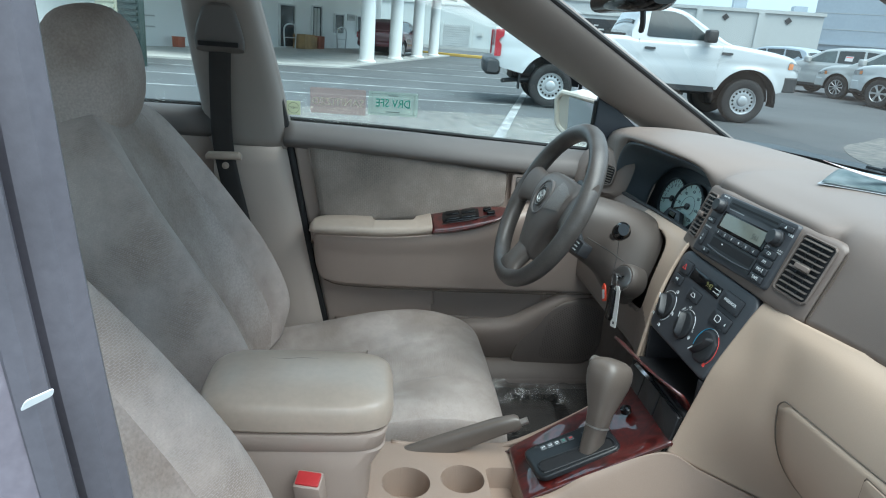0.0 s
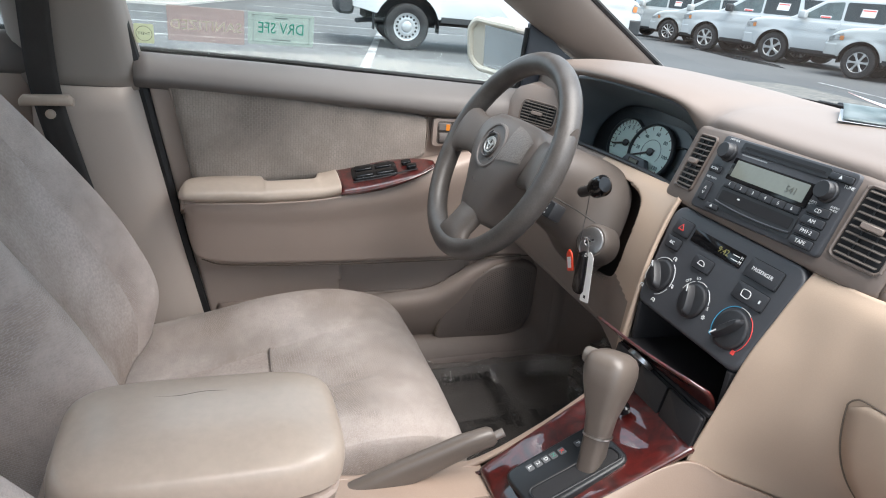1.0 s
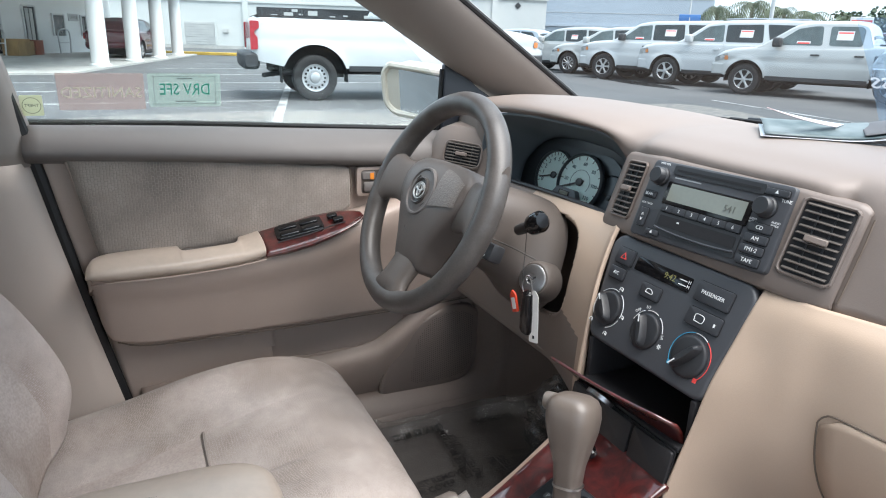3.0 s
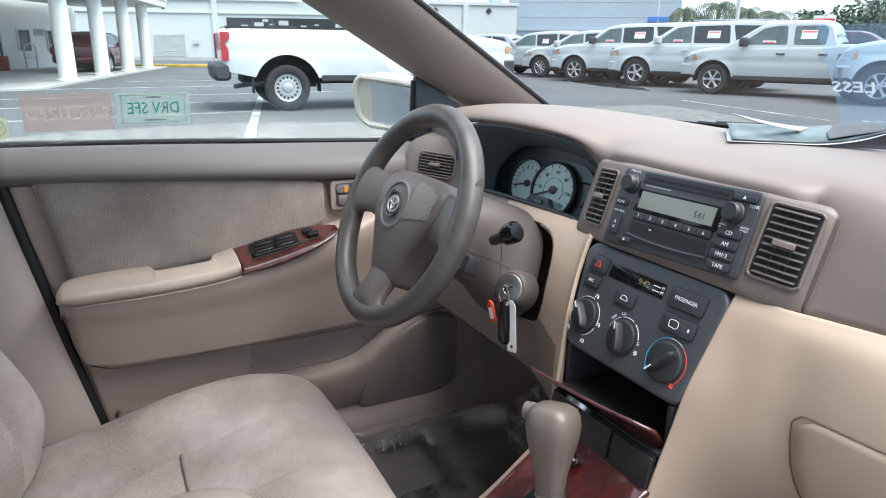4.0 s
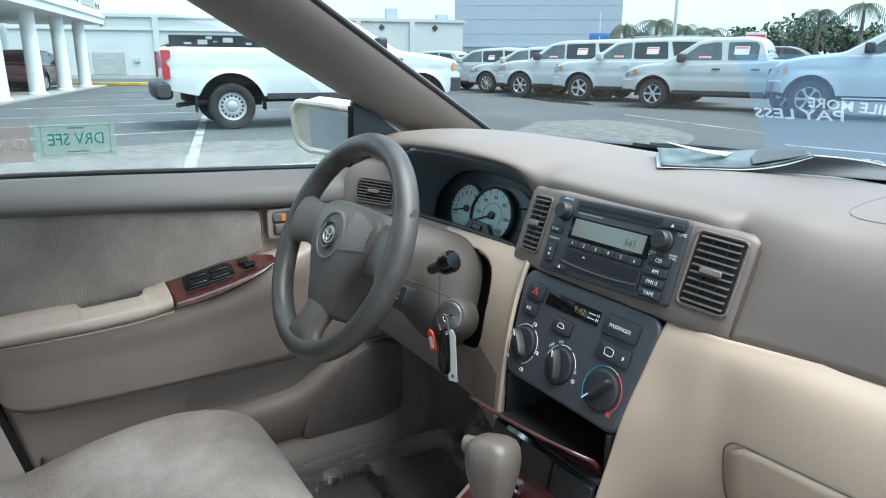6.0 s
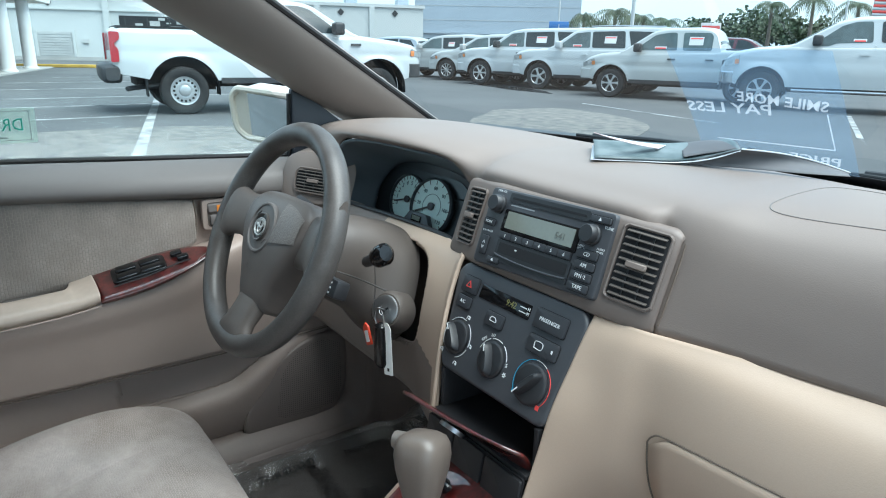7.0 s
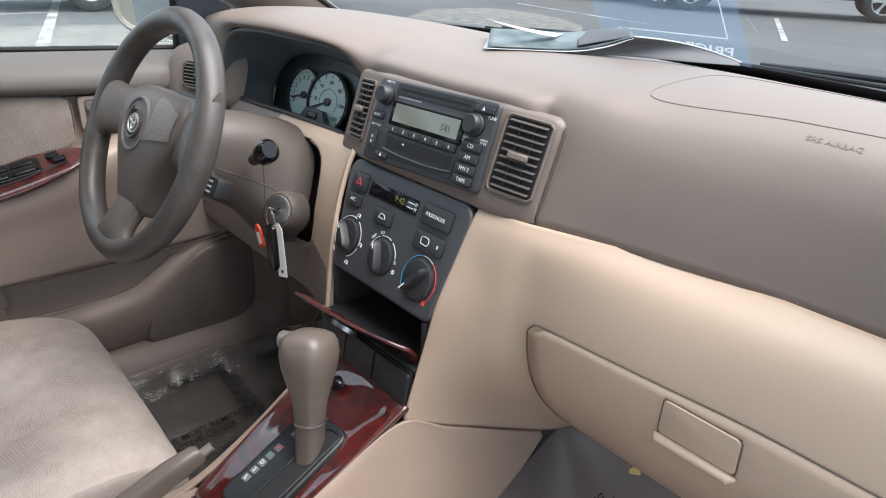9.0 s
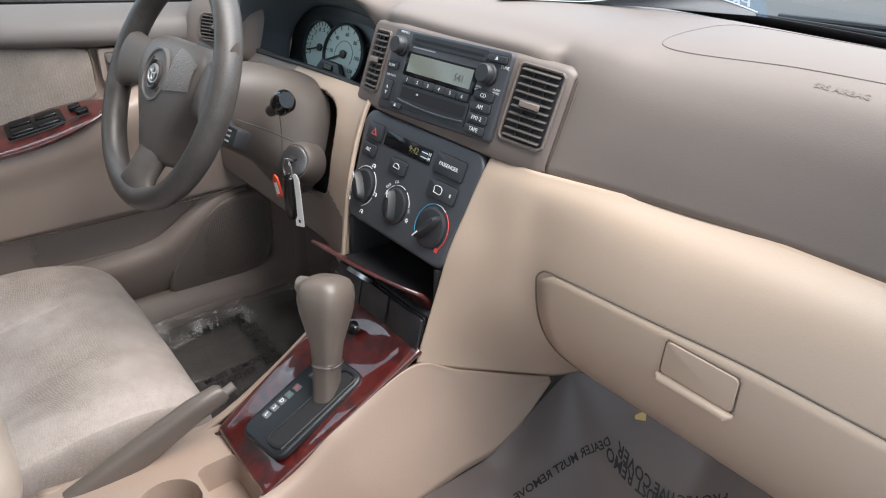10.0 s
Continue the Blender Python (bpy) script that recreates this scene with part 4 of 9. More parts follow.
R0 = RM @ Matrix.Translation((0, 0, 0.006))
FADED_INK = material("faded_grey_print", (0.34, 0.36, 0.37), 0.6, 0, 0.02, 5, 100, 0, 0.0001)


def key_button(x, y, w, h, parent=None, m=None, r=0.002, d=0.003, mat=None, label="", text="", size=0.005, ink=None):
    part("button_gap", slab(oblong(w + 0.0018, h + 0.0018, r + 0.0008), 0.0006, at2(m or R0, x, y)), HOLLOW, parent or radio)
    b = part("button", slab(oblong(w, h, r), d, at2(m or R0, x, y), 0.0008), mat or BUTTON, parent or radio, label)
    if text:
        letters(text, size, at2(m or R0, x, y, d + 0.0002), ink or WHITE_INK, parent or radio)
    return b


part("cd_slot_recess", slab(oblong(0.140, 0.012, 0.003), 0.0015, at2(R0, 0.001, 0.0425)), BLACK, radio)
part("cd_slot", slab(oblong(0.128, 0.003, 0.001), 0.002, at2(R0, 0.001, 0.042)), HOLLOW, radio)
part("brand_bar", box(-0.024, 0.020, -0.0008, 0.0008, 0, 0.0003, 0, m=at2(R0, -0.040, 0.0325)), FADED_INK, radio, flat=True)
part("display_surround", slab(oblong(0.134, 0.0305, 0.003), 0.002, at2(R0, -0.003, 0.0115), 0.0008), GLOSSBLACK, radio)
part("display", slab(oblong(0.120, 0.0225, 0.001), 0.0024, at2(R0, -0.003, 0.0128)), LCD, radio, "grey-green display reading 541")
letters("541", 0.012, at2(R0, 0.036, 0.0105, 0.0027), material("faint_lcd_digits", (0.10, 0.105, 0.09), 0.3, 0, 0.02, 5, 100, 0, 0.0001), radio)
for i in range(6):
    key_button(-0.0560 + 0.0212 * i, -0.0085, 0.0202, 0.0092, text=str(i + 1), size=0.006)
part("cassette_door", slab(oblong(0.132, 0.028, 0.003), 0.0015, at2(R0, -0.002, -0.0285)), BLACK, radio)
part("cassette_slot", slab(oblong(0.122, 0.014, 0.002), 0.002, at2(R0, -0.002, -0.0250)), HOLLOW, radio)
part("cassette_lip", tube([at2(R0, x, y, 0.0022) @ Vector((0, 0, 0)) for x, y in ((-0.066, -0.0345), (-0.055, -0.0360), (-0.02, -0.0380), (0.02, -0.0380), (0.050, -0.0365), (0.062, -0.0350))], 0.0013, 8, 40), CHARCOAL, radio, "curved lip of the cassette slot")
part("cassette_mark", box(-0.0018, 0.0018, -0.0010, 0.0010, 0, 0.0004, 0, m=at2(R0, -0.030, -0.0225, 0.002)), WHITE_INK, radio, flat=True)


def turn_knob(x, y, r, d, m, parent, label=""):
    k = part("knob", lathe([(r * 1.12, 0), (r * 1.12, d * 0.25), (r, d * 0.35), (r * 0.95, d * 0.9), (r * 0.85, d), (r * 0.3, d)], 28, at2(m, x, y)), BLACK, parent, label)
    return k


turn_knob(-0.086, 0.0300, 0.0114, 0.014, R0, radio, "round volume knob")
turn_knob(0.081, 0.0230, 0.0114, 0.014, R0, radio, "round tuning knob")
letters("PWR·VOL", 0.0042, at2(R0, -0.088, 0.0475), WHITE_INK, radio)
letters("TUNE", 0.0052, at2(R0, 0.1005, 0.0345), WHITE_INK, radio)
letters("AUDIO\nCONTROL", 0.0036, at2(R0, 0.068, 0.0060), WHITE_INK, radio)
letters("AUDIO\nMODE", 0.0036, at2(R0, 0.098, 0.0075), WHITE_INK, radio)
key_button(0.087, 0.0420, 0.030, 0.0075, text="▲", size=0.005)
key_button(-0.0945, 0.0040, 0.021, 0.0085, text="SCAN", size=0.005)
letters("SEEK·TRACK", 0.0036, at2(R0, -0.0945, -0.0085), WHITE_INK, radio)
key_button(-0.0925, -0.0275, 0.013, 0.025, text="∧\n∨", size=0.007)
key_button(-0.067, -0.0435, 0.022, 0.0070, text="▲", size=0.005)
for i, word in enumerate(("CD", "AM", "FM1·2", "TAPE")):
    key_button(0.083, -0.0005 - 0.0130 * i, 0.030, 0.0098, text=word, size=0.0066)

# climate panel
CP = frame_at((-0.013, 0.9355, 0.796), (1, 0, 0), (0, 0.42, 1))
cl_out = rounded([(-0.098, -0.073), (0.110, -0.073), (0.122, 0.060), (0.110, 0.075), (-0.112, 0.075), (-0.124, 0.060)], 0.016)
climate = part("climate_panel", slab(cl_out, 0.016, CP @ Matrix.Translation((0, 0, -0.012)), 0.005, 3), CHARCOAL, dash, "charcoal heater panel with three knobs")
C0 = CP @ Matrix.Translation((0, 0, 0.004))
part("clock_window", slab(oblong(0.098, 0.019, 0.002), 0.0012, at2(C0, -0.016, 0.046), 0.0005), GLOSSBLACK, climate, "black clock window reading 9:42")
CLOCK = glow("dim_yellow_clock_digits", (0.20, 0.19, 0.07), 0.012)
letters("9:42", 0.0115, at2(C0, -0.002, 0.046, 0.0015), CLOCK, climate)
letters("H\nM", 0.0062, at2(C0, 0.030, 0.046, 0.0015), WHITE_INK, climate)
part("clock_dash", box(-0.006, 0.006, -0.0006, 0.0006, 0, 0.0004, 0, m=at2(C0, 0.020, 0.049, 0.0012)), WHITE_INK, climate, flat=True)
part("clock_dash", box(-0.006, 0.006, -0.0006, 0.0006, 0, 0.0004, 0, m=at2(C0, 0.020, 0.043, 0.0012)), WHITE_INK, climate, flat=True)
key_button(-0.087, 0.047, 0.032, 0.022, climate, C0, 0.003, 0.004)
part("hazard_triangle", slab([(-0.006, -0.004), (0.006, -0.004), (0, 0.0055)], 0.0004, at2(C0, -0.087, 0.047, 0.0042)), RED_INK, climate, flat=True)
part("hazard_triangle", slab([(-0.0038, -0.0027), (0.0038, -0.0027), (0, 0.0034)], 0.0006, at2(C0, -0.087, 0.047, 0.0042)), BUTTON, climate, flat=True)
key_button(-0.089, 0.022, 0.029, 0.016, climate, C0, 0.003, 0.004, text="A/C", size=0.0065)
key_button(-0.021, 0.018, 0.034, 0.018, climate, C0, 0.003, 0.004, label="air button")
part("recirculation_mark", tube([at2(C0, -0.021, 0.018, 0.0044) @ Vector(p) for p in ((-0.006, -0.002, 0), (-0.004, 0.003, 0), (0.003, 0.003, 0), (0.006, -0.002, 0), (-0.006, -0.002, 0))], 0.0005, 5, 20), WHITE_INK, climate)
key_button(0.070, 0.046, 0.052, 0.024, climate, C0, 0.003, 0.004, text="PASSENGER", size=0.0066)
key_button(0.071, 0.015, 0.050, 0.021, climate, C0, 0.003, 0.004, label="rear screen heater button")
part("heater_mark", tube([at2(C0, 0.066, 0.015, 0.0044) @ Vector(p) for p in ((-0.006, -0.004, 0), (0.006, -0.004, 0), (0.006, 0.004, 0), (-0.006, 0.004, 0), (-0.006, -0.004, 0))], 0.0005, 5, 20), WHITE_INK, climate)
part("heater_dot", box(-0.0012, 0.0012, -0.002, 0.002, 0, 0.0004, 0, m=at2(C0, 0.089, 0.015, 0.0042)), WHITE_INK, climate, flat=True)


def heater_knob(x, y, r, turn, arcs):
    k = part("heater_knob", lathe([(r * 1.02, 0), (r, 0.003), (r * 0.94, 0.004), (r * 0.92, 0.0045), (r * 0.85, 0.005), (r * 0.2, 0.005)], 36, at2(C0, x, y)), BLACK, climate, "round dark knob with a raised grip")
    t = at2(C0, x, y, 0.003, turn)
    part("grip", rings([(t @ Vector((0, 0, 0)), t.to_3x3() @ Vector((r * 0.28, 0, 0)), t.to_3x3() @ Vector((0, r * 0.92, 0))), (t @ Vector((0, 0, 0.009)), t.to_3x3() @ Vector((r * 0.2, 0, 0)), t.to_3x3() @ Vector((0, r * 0.85, 0))), (t @ Vector((0, 0, 0.012)), t.to_3x3() @ Vector((r * 0.12, 0, 0)), t.to_3x3() @ Vector((0, r * 0.7, 0)))], 20, 2.4), BLACK, k)
    part("knob_mark", box(-0.0008, 0.0008, r * 0.4, r * 0.8, 0.0118, 0.0124, 0, m=at2(C0, x, y, 0.003, turn)), WHITE_INK, k, flat=True)
    for a0, a1, ink in arcs:
        pts = [at2(C0, x, y, 0.0006) @ Vector((r * 1.16 * math.cos(radians(a)), r * 1.16 * math.sin(radians(a)), 0)) for a in (a0 + (a1 - a0) * i / 10 for i in range(11))]
        part("scale_arc", tube(pts, 0.0005, 5, 22), ink, climate)
    return k


heater_knob(-0.079, -0.027, 0.0235, 42, [(215, 150, WHITE_INK), (140, 75, WHITE_INK), (60, -10, WHITE_INK), (-20, -70, WHITE_INK)])
heater_knob(-0.003, -0.030, 0.0235, 24, [(165, 120, WHITE_INK), (110, 70, WHITE_INK), (60, 15, WHITE_INK)])
heater_knob(0.073, -0.031, 0.0255, 142, [(215, 100, BLUE_INK), (98, 60, WHITE_INK), (58, -45, RED_INK)])
part("cold_mark", box(-0.0028, 0.0028, -0.0028, 0.0028, 0, 0.0004, 0, m=at2(C0, 0.049, -0.048)), BLUE_INK, climate, flat=True)
part("hot_mark", box(-0.0028, 0.0028, -0.0028, 0.0028, 0, 0.0004, 0, m=at2(C0, 0.093, -0.0525)), RED_INK, climate, flat=True)
letters("OFF", 0.0055, at2(C0, -0.028, -0.010, 0.0003, 40), WHITE_INK, climate)
letters("LO", 0.0055, at2(C0, -0.014, -0.0005, 0.0003, 15), WHITE_INK, climate)
letters("HI", 0.0055, at2(C0, 0.0245, -0.027, 0.0003, -75), WHITE_INK, climate)
for a in range(6):
    t = at2(C0, 0.0265, -0.039, 0.0003, 60 * a)
    part("fan_mark", box(0.0008, 0.0032, -0.0007, 0.0007, 0, 0.0003, 0, m=t), WHITE_INK, climate, flat=True)
for x, y in ((-0.104, -0.017), (-0.070, 0.004), (-0.049, -0.030), (-0.101, -0.052), (-0.066, -0.060)):
    part("airflow_mark", tube([at2(C0, x, y, 0.0005) @ Vector(p) for p in ((-0.003, -0.002, 0), (-0.002, 0.002, 0), (0.002, 0.002, 0), (0.003, -0.002, 0), (0, 0, 0))], 0.0006, 5, 14), WHITE_INK, climate)

# pocket under the heater panel, with its wood-look lid hanging open, and the blank plates below
pocket = part("storage_pocket", box(-0.106, 0.092, 1.05, 1.06, 0.60, 0.74, 0.002), HOLLOW, dash, "open black storage pocket")
part("pocket_floor", box(-0.104, 0.090, 0.892, 1.06, 0.663, 0.669, 0.002), HOLLOW, pocket)
part("pocket_side", box(-0.106, -0.098, 0.905, 1.06, 0.60, 0.728, 0.002), HOLLOW, pocket)
part("pocket_side", box(0.084, 0.092, 0.905, 1.06, 0.60, 0.728, 0.002), HOLLOW, pocket)
part("pocket_top", box(-0.106, 0.092, 0.925, 1.06, 0.728, 0.734, 0.002), HOLLOW, pocket)
lid_rows = []
for i in range(25):
    f = i / 24
    x = -0.117 + 0.206 * f
    front = Vector((x, 0.851 + 0.018 * f, 0.701 + 0.012 * f - 0.004 * math.sin(f * math.pi)))
    hook = max(0.0, (f - 0.9) / 0.1)
    front += Vector((0, 0.016 * hook, -0.010 * hook))
    back = Vector((x * 0.92 + 0.0, 0.905 + 0.006 * f, 0.652 + 0.006 * f))
    lid_rows.append([front.lerp(back, k / 5) + Vector((0, 0.003 * math.sin(math.pi * k / 5), 0.003 * math.sin(math.pi * k / 5))) for k in range(6)])
part("pocket_lid", grid_mesh(lid_rows), WOOD, dash, "red wood-look flap hanging open", thick=0.004)
part("lid_latch", lathe([(0.020, -0.004), (0.020, 0.002), (0.012, 0.004)], 20, frame_at((-0.040, 0.880, 0.671), (1, 0.05, 0), (0, 0.74, -0.67))), STEEL, dash, "round grey latch under the flap")
BP = frame_at((-0.008, 0.884, 0.638), (1, 0, 0), (0, 0.18, 1))
for x, w in ((-0.066, 0.058), (-0.004, 0.060), (0.063, 0.066)):
    part("blank_plate", slab(oblong(w, 0.050, 0.003), 0.004, at2(BP, x, 0), 0.001), BLACK, dash, "plain black blank plate")
part("plate_backing", slab(oblong(0.192, 0.054, 0.004), 0.003, at2(BP, 0, 0, -0.004)), HOLLOW, dash)


# ---- steering wheel and column ----
wheel = thing("steering_wheel", "worn dark taupe three-spoke steering wheel", "steering wheel")
WN = Vector((0.048, -0.902, 0.429)).normalized()
WC = Vector((-0.333, 0.754, 0.881))
WM = frame_at(WC, (0.9986, 0.053, 0), WN.cross(Vector((0.9986, 0.053, 0))))
rows = []
for i in range(72):
    a = 2 * math.pi * i / 72
    row = []
    thick = 0.0168 + 0.0010 * math.cos(4 * a)
    for j in range(14):
        b = 2 * math.pi * j / 14
        r = 0.1608 + thick * math.cos(b)
        row.append(WM @ Vector((r * math.cos(a), r * math.sin(a), 0.0185 * math.sin(b))))
    rows.append(row)
part("rim", grid_mesh(rows + rows[:1], True), LEATHER, wheel, "worn dark taupe rim")
# airbag cover: a rounded shield that narrows downwards
hub_rows = []
for y, w, d in ((0.068, 0.046, -0.012), (0.062, 0.078, -0.001), (0.042, 0.094, 0.009), (0.010, 0.092, 0.013), (-0.025, 0.073, 0.012), (-0.060, 0.053, 0.008), (-0.088, 0.044, 0.003), (-0.100, 0.041, -0.002), (-0.106, 0.034, -0.008)):
    hub_rows.append([(-w, y, -0.045), (-w, y, d - 0.020), (-w * 0.88, y, d - 0.005), (-w * 0.4, y, d), (0, y, d + 0.0012), (w * 0.4, y, d), (w * 0.88, y, d - 0.005), (w, y, d - 0.020), (w, y, -0.045)])
HUBSKIN = material("grained_taupe_airbag_skin", (0.128, 0.110, 0.099), 0.45, 0, 0.08, 5, 700, 0.3, 0.0006)
b = loft(hub_rows, 34, 40)
HUB_TREE = BVHTree.FromBMesh(b)
b.transform(WM)
hub = part("airbag_cover", b, HUBSKIN, wheel, "taupe airbag cover", thick=0.004)


SPOKE = material("taupe_spoke_rubber", (0.135, 0.115, 0.102), 0.48, 0, 0.2, 10, 500, 0.25, 0.0006)


def spoke(name, pts, label="", mat=None):
    secs = []
    for c, w, t in pts:
        secs.append((WM @ Vector(c), WM.to_3x3() @ Vector(w), WM.to_3x3() @ Vector(t)))
    return part(name, rings(secs, 24, 2.4), mat or SPOKE, wheel, label)


for sg in (-1, 1):
    spoke("spoke", [((sg * 0.058, 0.016, -0.020), (0, 0.042, 0), (0, 0, 0.016)), ((sg * 0.085, 0.016, -0.017), (0, 0.040, 0), (0, 0, 0.016)), ((sg * 0.112, 0.016, -0.009), (0, 0.035, 0), (0, 0, 0.014)), ((sg * 0.135, 0.016, -0.001), (0, 0.040, 0), (0, 0, 0.0155)), ((sg * 0.152, 0.014, 0.001), (0, 0.058, 0), (0, 0, 0.014)), ((sg * 0.160, 0.010, 0.0), (0, 0.078, 0), (0, 0, 0.010))], "", SPOKE)
    seam_line = [(sg * 0.0905, 0.046, -0.010), (sg * 0.0925, 0.030, -0.006), (sg * 0.0915, 0.010, -0.005), (sg * 0.083, -0.010, -0.006)]
    part("cover_seam", tube([WM @ Vector(q) for q in seam_line], 0.0008, 6, 24), LEATHER, hub)
spoke("spoke", [((0, -0.086, -0.014), (0.037, 0, 0), (0, 0, 0.016)), ((0, -0.108, -0.009), (0.034, 0, 0), (0, 0, 0.016)), ((0, -0.128, -0.003), (0.034, 0, 0), (0, 0, 0.0155)), ((0, -0.145, 0.001), (0.043, 0, 0), (0, 0, 0.0145)), ((0, -0.158, 0.0), (0.072, 0, 0), (0, 0, 0.011))], "worn lower spoke", SPOKE)
part("cover_seam", tube([WM @ Vector((x, -0.0965, HUB_TREE.ray_cast(Vector((x, -0.0965, 0.2)), Vector((0, 0, -1)))[0].z + 0.0003)) for x in (-0.034, -0.02, 0, 0.02, 0.034)], 0.0009, 6, 20), LEATHER, hub)
# pebbled thumb patch beside the emblem, following the cover
patch = []
for i in range(15):
    row = []
    for j in range(13):
        f, g = i / 14, j / 12
        x = 0.026 + (0.085 - 0.026) * f + 0.004 * math.sin(g * math.pi) * (1 - f)
        y = (-0.006 + 0.012 * f) + (0.063 - 0.012 * f ** 2 - 0.014 * f) * g
        hit_z = HUB_TREE.ray_cast(Vector((x, y, 0.2)), Vector((0, 0, -1)))[0]
        row.append(WM @ Vector((x, y, (hit_z.z if hit_z else 0.01) + 0.0016)))
    patch.append(row)
part("pebbled_patch", grid_mesh(patch), PEBBLE, hub, "pebbled taupe patch")
EMBLEM = material("dull_silver_emblem", (0.50, 0.51, 0.50), 0.4, 0.4, 0.1, 20, 300, 0.02, 0.0003)
E0 = WM @ Matrix.Translation((-0.010, 0.010, 0.0125))
part("emblem_recess", lathe([(0.0385, -0.008), (0.0385, 0.0015), (0.0370, 0.0030), (0.0345, 0.0028), (0.0335, 0.0008), (0.022, 0.0012)], 48, E0), TAUPE_DARK, hub, "round emblem mount")
for a in (-0.9, 2.2):
    part("mount_slot", tube([E0 @ Vector((0.0275 * math.cos(a + 0.1 * k), 0.0275 * math.sin(a + 0.1 * k), 0.0012)) for k in range(5)], 0.0012, 6, 16), LEATHER, hub)
part("emblem_cup", lathe([(0.0215, 0.0008), (0.0215, 0.0045), (0.0200, 0.0055), (0.0185, 0.0045), (0.018, 0.0020), (0.004, 0.0018)], 36, E0), LEATHER, hub)
for cx, cy, rx, ry in ((0, 0, 0.0155, 0.0125), (0, 0.0015, 0.0048, 0.0105), (0, 0.0050, 0.0105, 0.0050)):
    pts = [E0 @ Vector((cx + rx * math.cos(2 * math.pi * k / 24), cy + ry * math.sin(2 * math.pi * k / 24), 0.0035)) for k in range(25)]
    part("emblem_oval", tube(pts, 0.0014, 6, 48), EMBLEM, hub, "small silver oval")
part("airbag_mark", tube([WM @ Vector((x - 0.008, y, 0.0098)) for x, y in ((-0.009, -0.052), (0.009, -0.052), (0.009, -0.041), (-0.009, -0.041), (-0.009, -0.052))], 0.0007, 5, 40), LEATHER, hub)

column = thing("steering_column", "taupe plastic steering column shroud with stalks and ignition lock", "steering column")
AX = -WN
base = WC + AX * 0.02
cr, cu = Vector((1, 0, 0)), AX.cross(Vector((1, 0, 0))).normalized() * -1
if cu.z < 0:
    cu = -cu
secs = []
for d, ox, oz, w, h, lean in ((0.030, 0.0, 0.0, 0.050, 0.048, 0), (0.045, 0.0, 0.0, 0.060, 0.058, 0), (0.09, 0.0, 0.003, 0.062, 0.066, 0), (0.122, 0.0, 0.004, 0.064, 0.072, 0.002), (0.145, 0.001, 0.002, 0.067, 0.076, 0.006), (0.158, 0.002, -0.001, 0.072, 0.081, 0.012), (0.169, 0.003, -0.005, 0.078, 0.086, 0.018), (0.180, 0.004, -0.008, 0.083, 0.090, 0.022), (0.192, 0.004, -0.010, 0.086, 0.092, 0.024), (0.206, 0.004, -0.010, 0.085, 0.090, 0.024)):
    secs.append((base + AX * d + cr * ox + Vector((0, 0, oz)), cr * w, cu * h - cr * lean))
part("shroud", rings(secs, 48, 2.8), SHROUD, column, "taupe plastic shroud")
part("shroud_seam", tube([base + AX * 0.06 + cr * 0.064 + Vector((0, 0, -0.012)), base + AX * 0.10 + cr * 0.080 + Vector((0, 0, -0.012)), base + AX * 0.135 + cr * 0.104 + Vector((0, 0, -0.014))], 0.0012, 6, 20), DARK_INK, column)
stalk = part("wiper_stalk", tube([(-0.255, 0.872, 0.845), (-0.225, 0.866, 0.858), (-0.203, 0.862, 0.868)], 0.0085, 12), BLACK, column, "black wiper stalk with a knurled end")
part("stalk_end", rings([((-0.206, 0.862, 0.866), (0.0, 0.008, 0), (-0.004, 0, 0.008)), ((-0.200, 0.861, 0.869), (0.0, 0.0155, 0), (-0.006, 0, 0.0145)), ((-0.178, 0.857, 0.879), (0.0, 0.0155, 0), (-0.006, 0, 0.0145)), ((-0.170, 0.855, 0.883), (0, 0.010, 0), (-0.004, 0, 0.010))], 24, 2), GLOSSBLACK, stalk)
part("light_stalk", tube([(-0.40, 0.872, 0.875), (-0.45, 0.866, 0.892), (-0.475, 0.862, 0.898)], 0.009, 12), BLACK, column)
part("cruise_switch", box(-0.018, 0.018, -0.013, 0.013, -0.012, 0.012, 0.004, 2, frame_at((-0.206, 0.795, 0.833), (1, 0.1, 0), (0, 0.43, 0.9))), BLACK, column, "small black switch under the wheel")
part("switch_stem", tube([(-0.222, 0.797, 0.836), (-0.262, 0.80, 0.85)], 0.009, 10), BLACK, column)
for i in range(3):
    part("switch_mark", box(-0.010, 0.006, -0.0012, 0.0012, 0.012, 0.0125, 0, m=at2(frame_at((-0.206, 0.795, 0.833), (1, 0.1, 0), (0, 0.43, 0.9)), 0, -0.007 + 0.007 * i)), WHITE_INK, column, flat=True)
IM = frame_at((-0.248, 0.899, 0.764), (0.92, 0.39, 0), (-0.15, 0.36, 0.92))
part("lock_pad", lathe([(0.034, -0.034), (0.0315, -0.012), (0.029, -0.003), (0.0265, 0.0005), (0.019, 0.001)], 36, IM), SHROUD, column)
lock = part("ignition_lock", lathe([(0.0238, 0.0), (0.0238, 0.0025), (0.0215, 0.004), (0.009, 0.004), (0.008, 0.003), (0.003, 0.003)], 36, IM), STEEL, column, "round grey metal ignition lock")
part("key_slot", box(-0.0016, 0.0016, -0.008, 0.008, 0.003, 0.0045, 0.0005, 1, IM @ Matrix.Rotation(radians(-55), 4, "Z")), HOLLOW, lock)

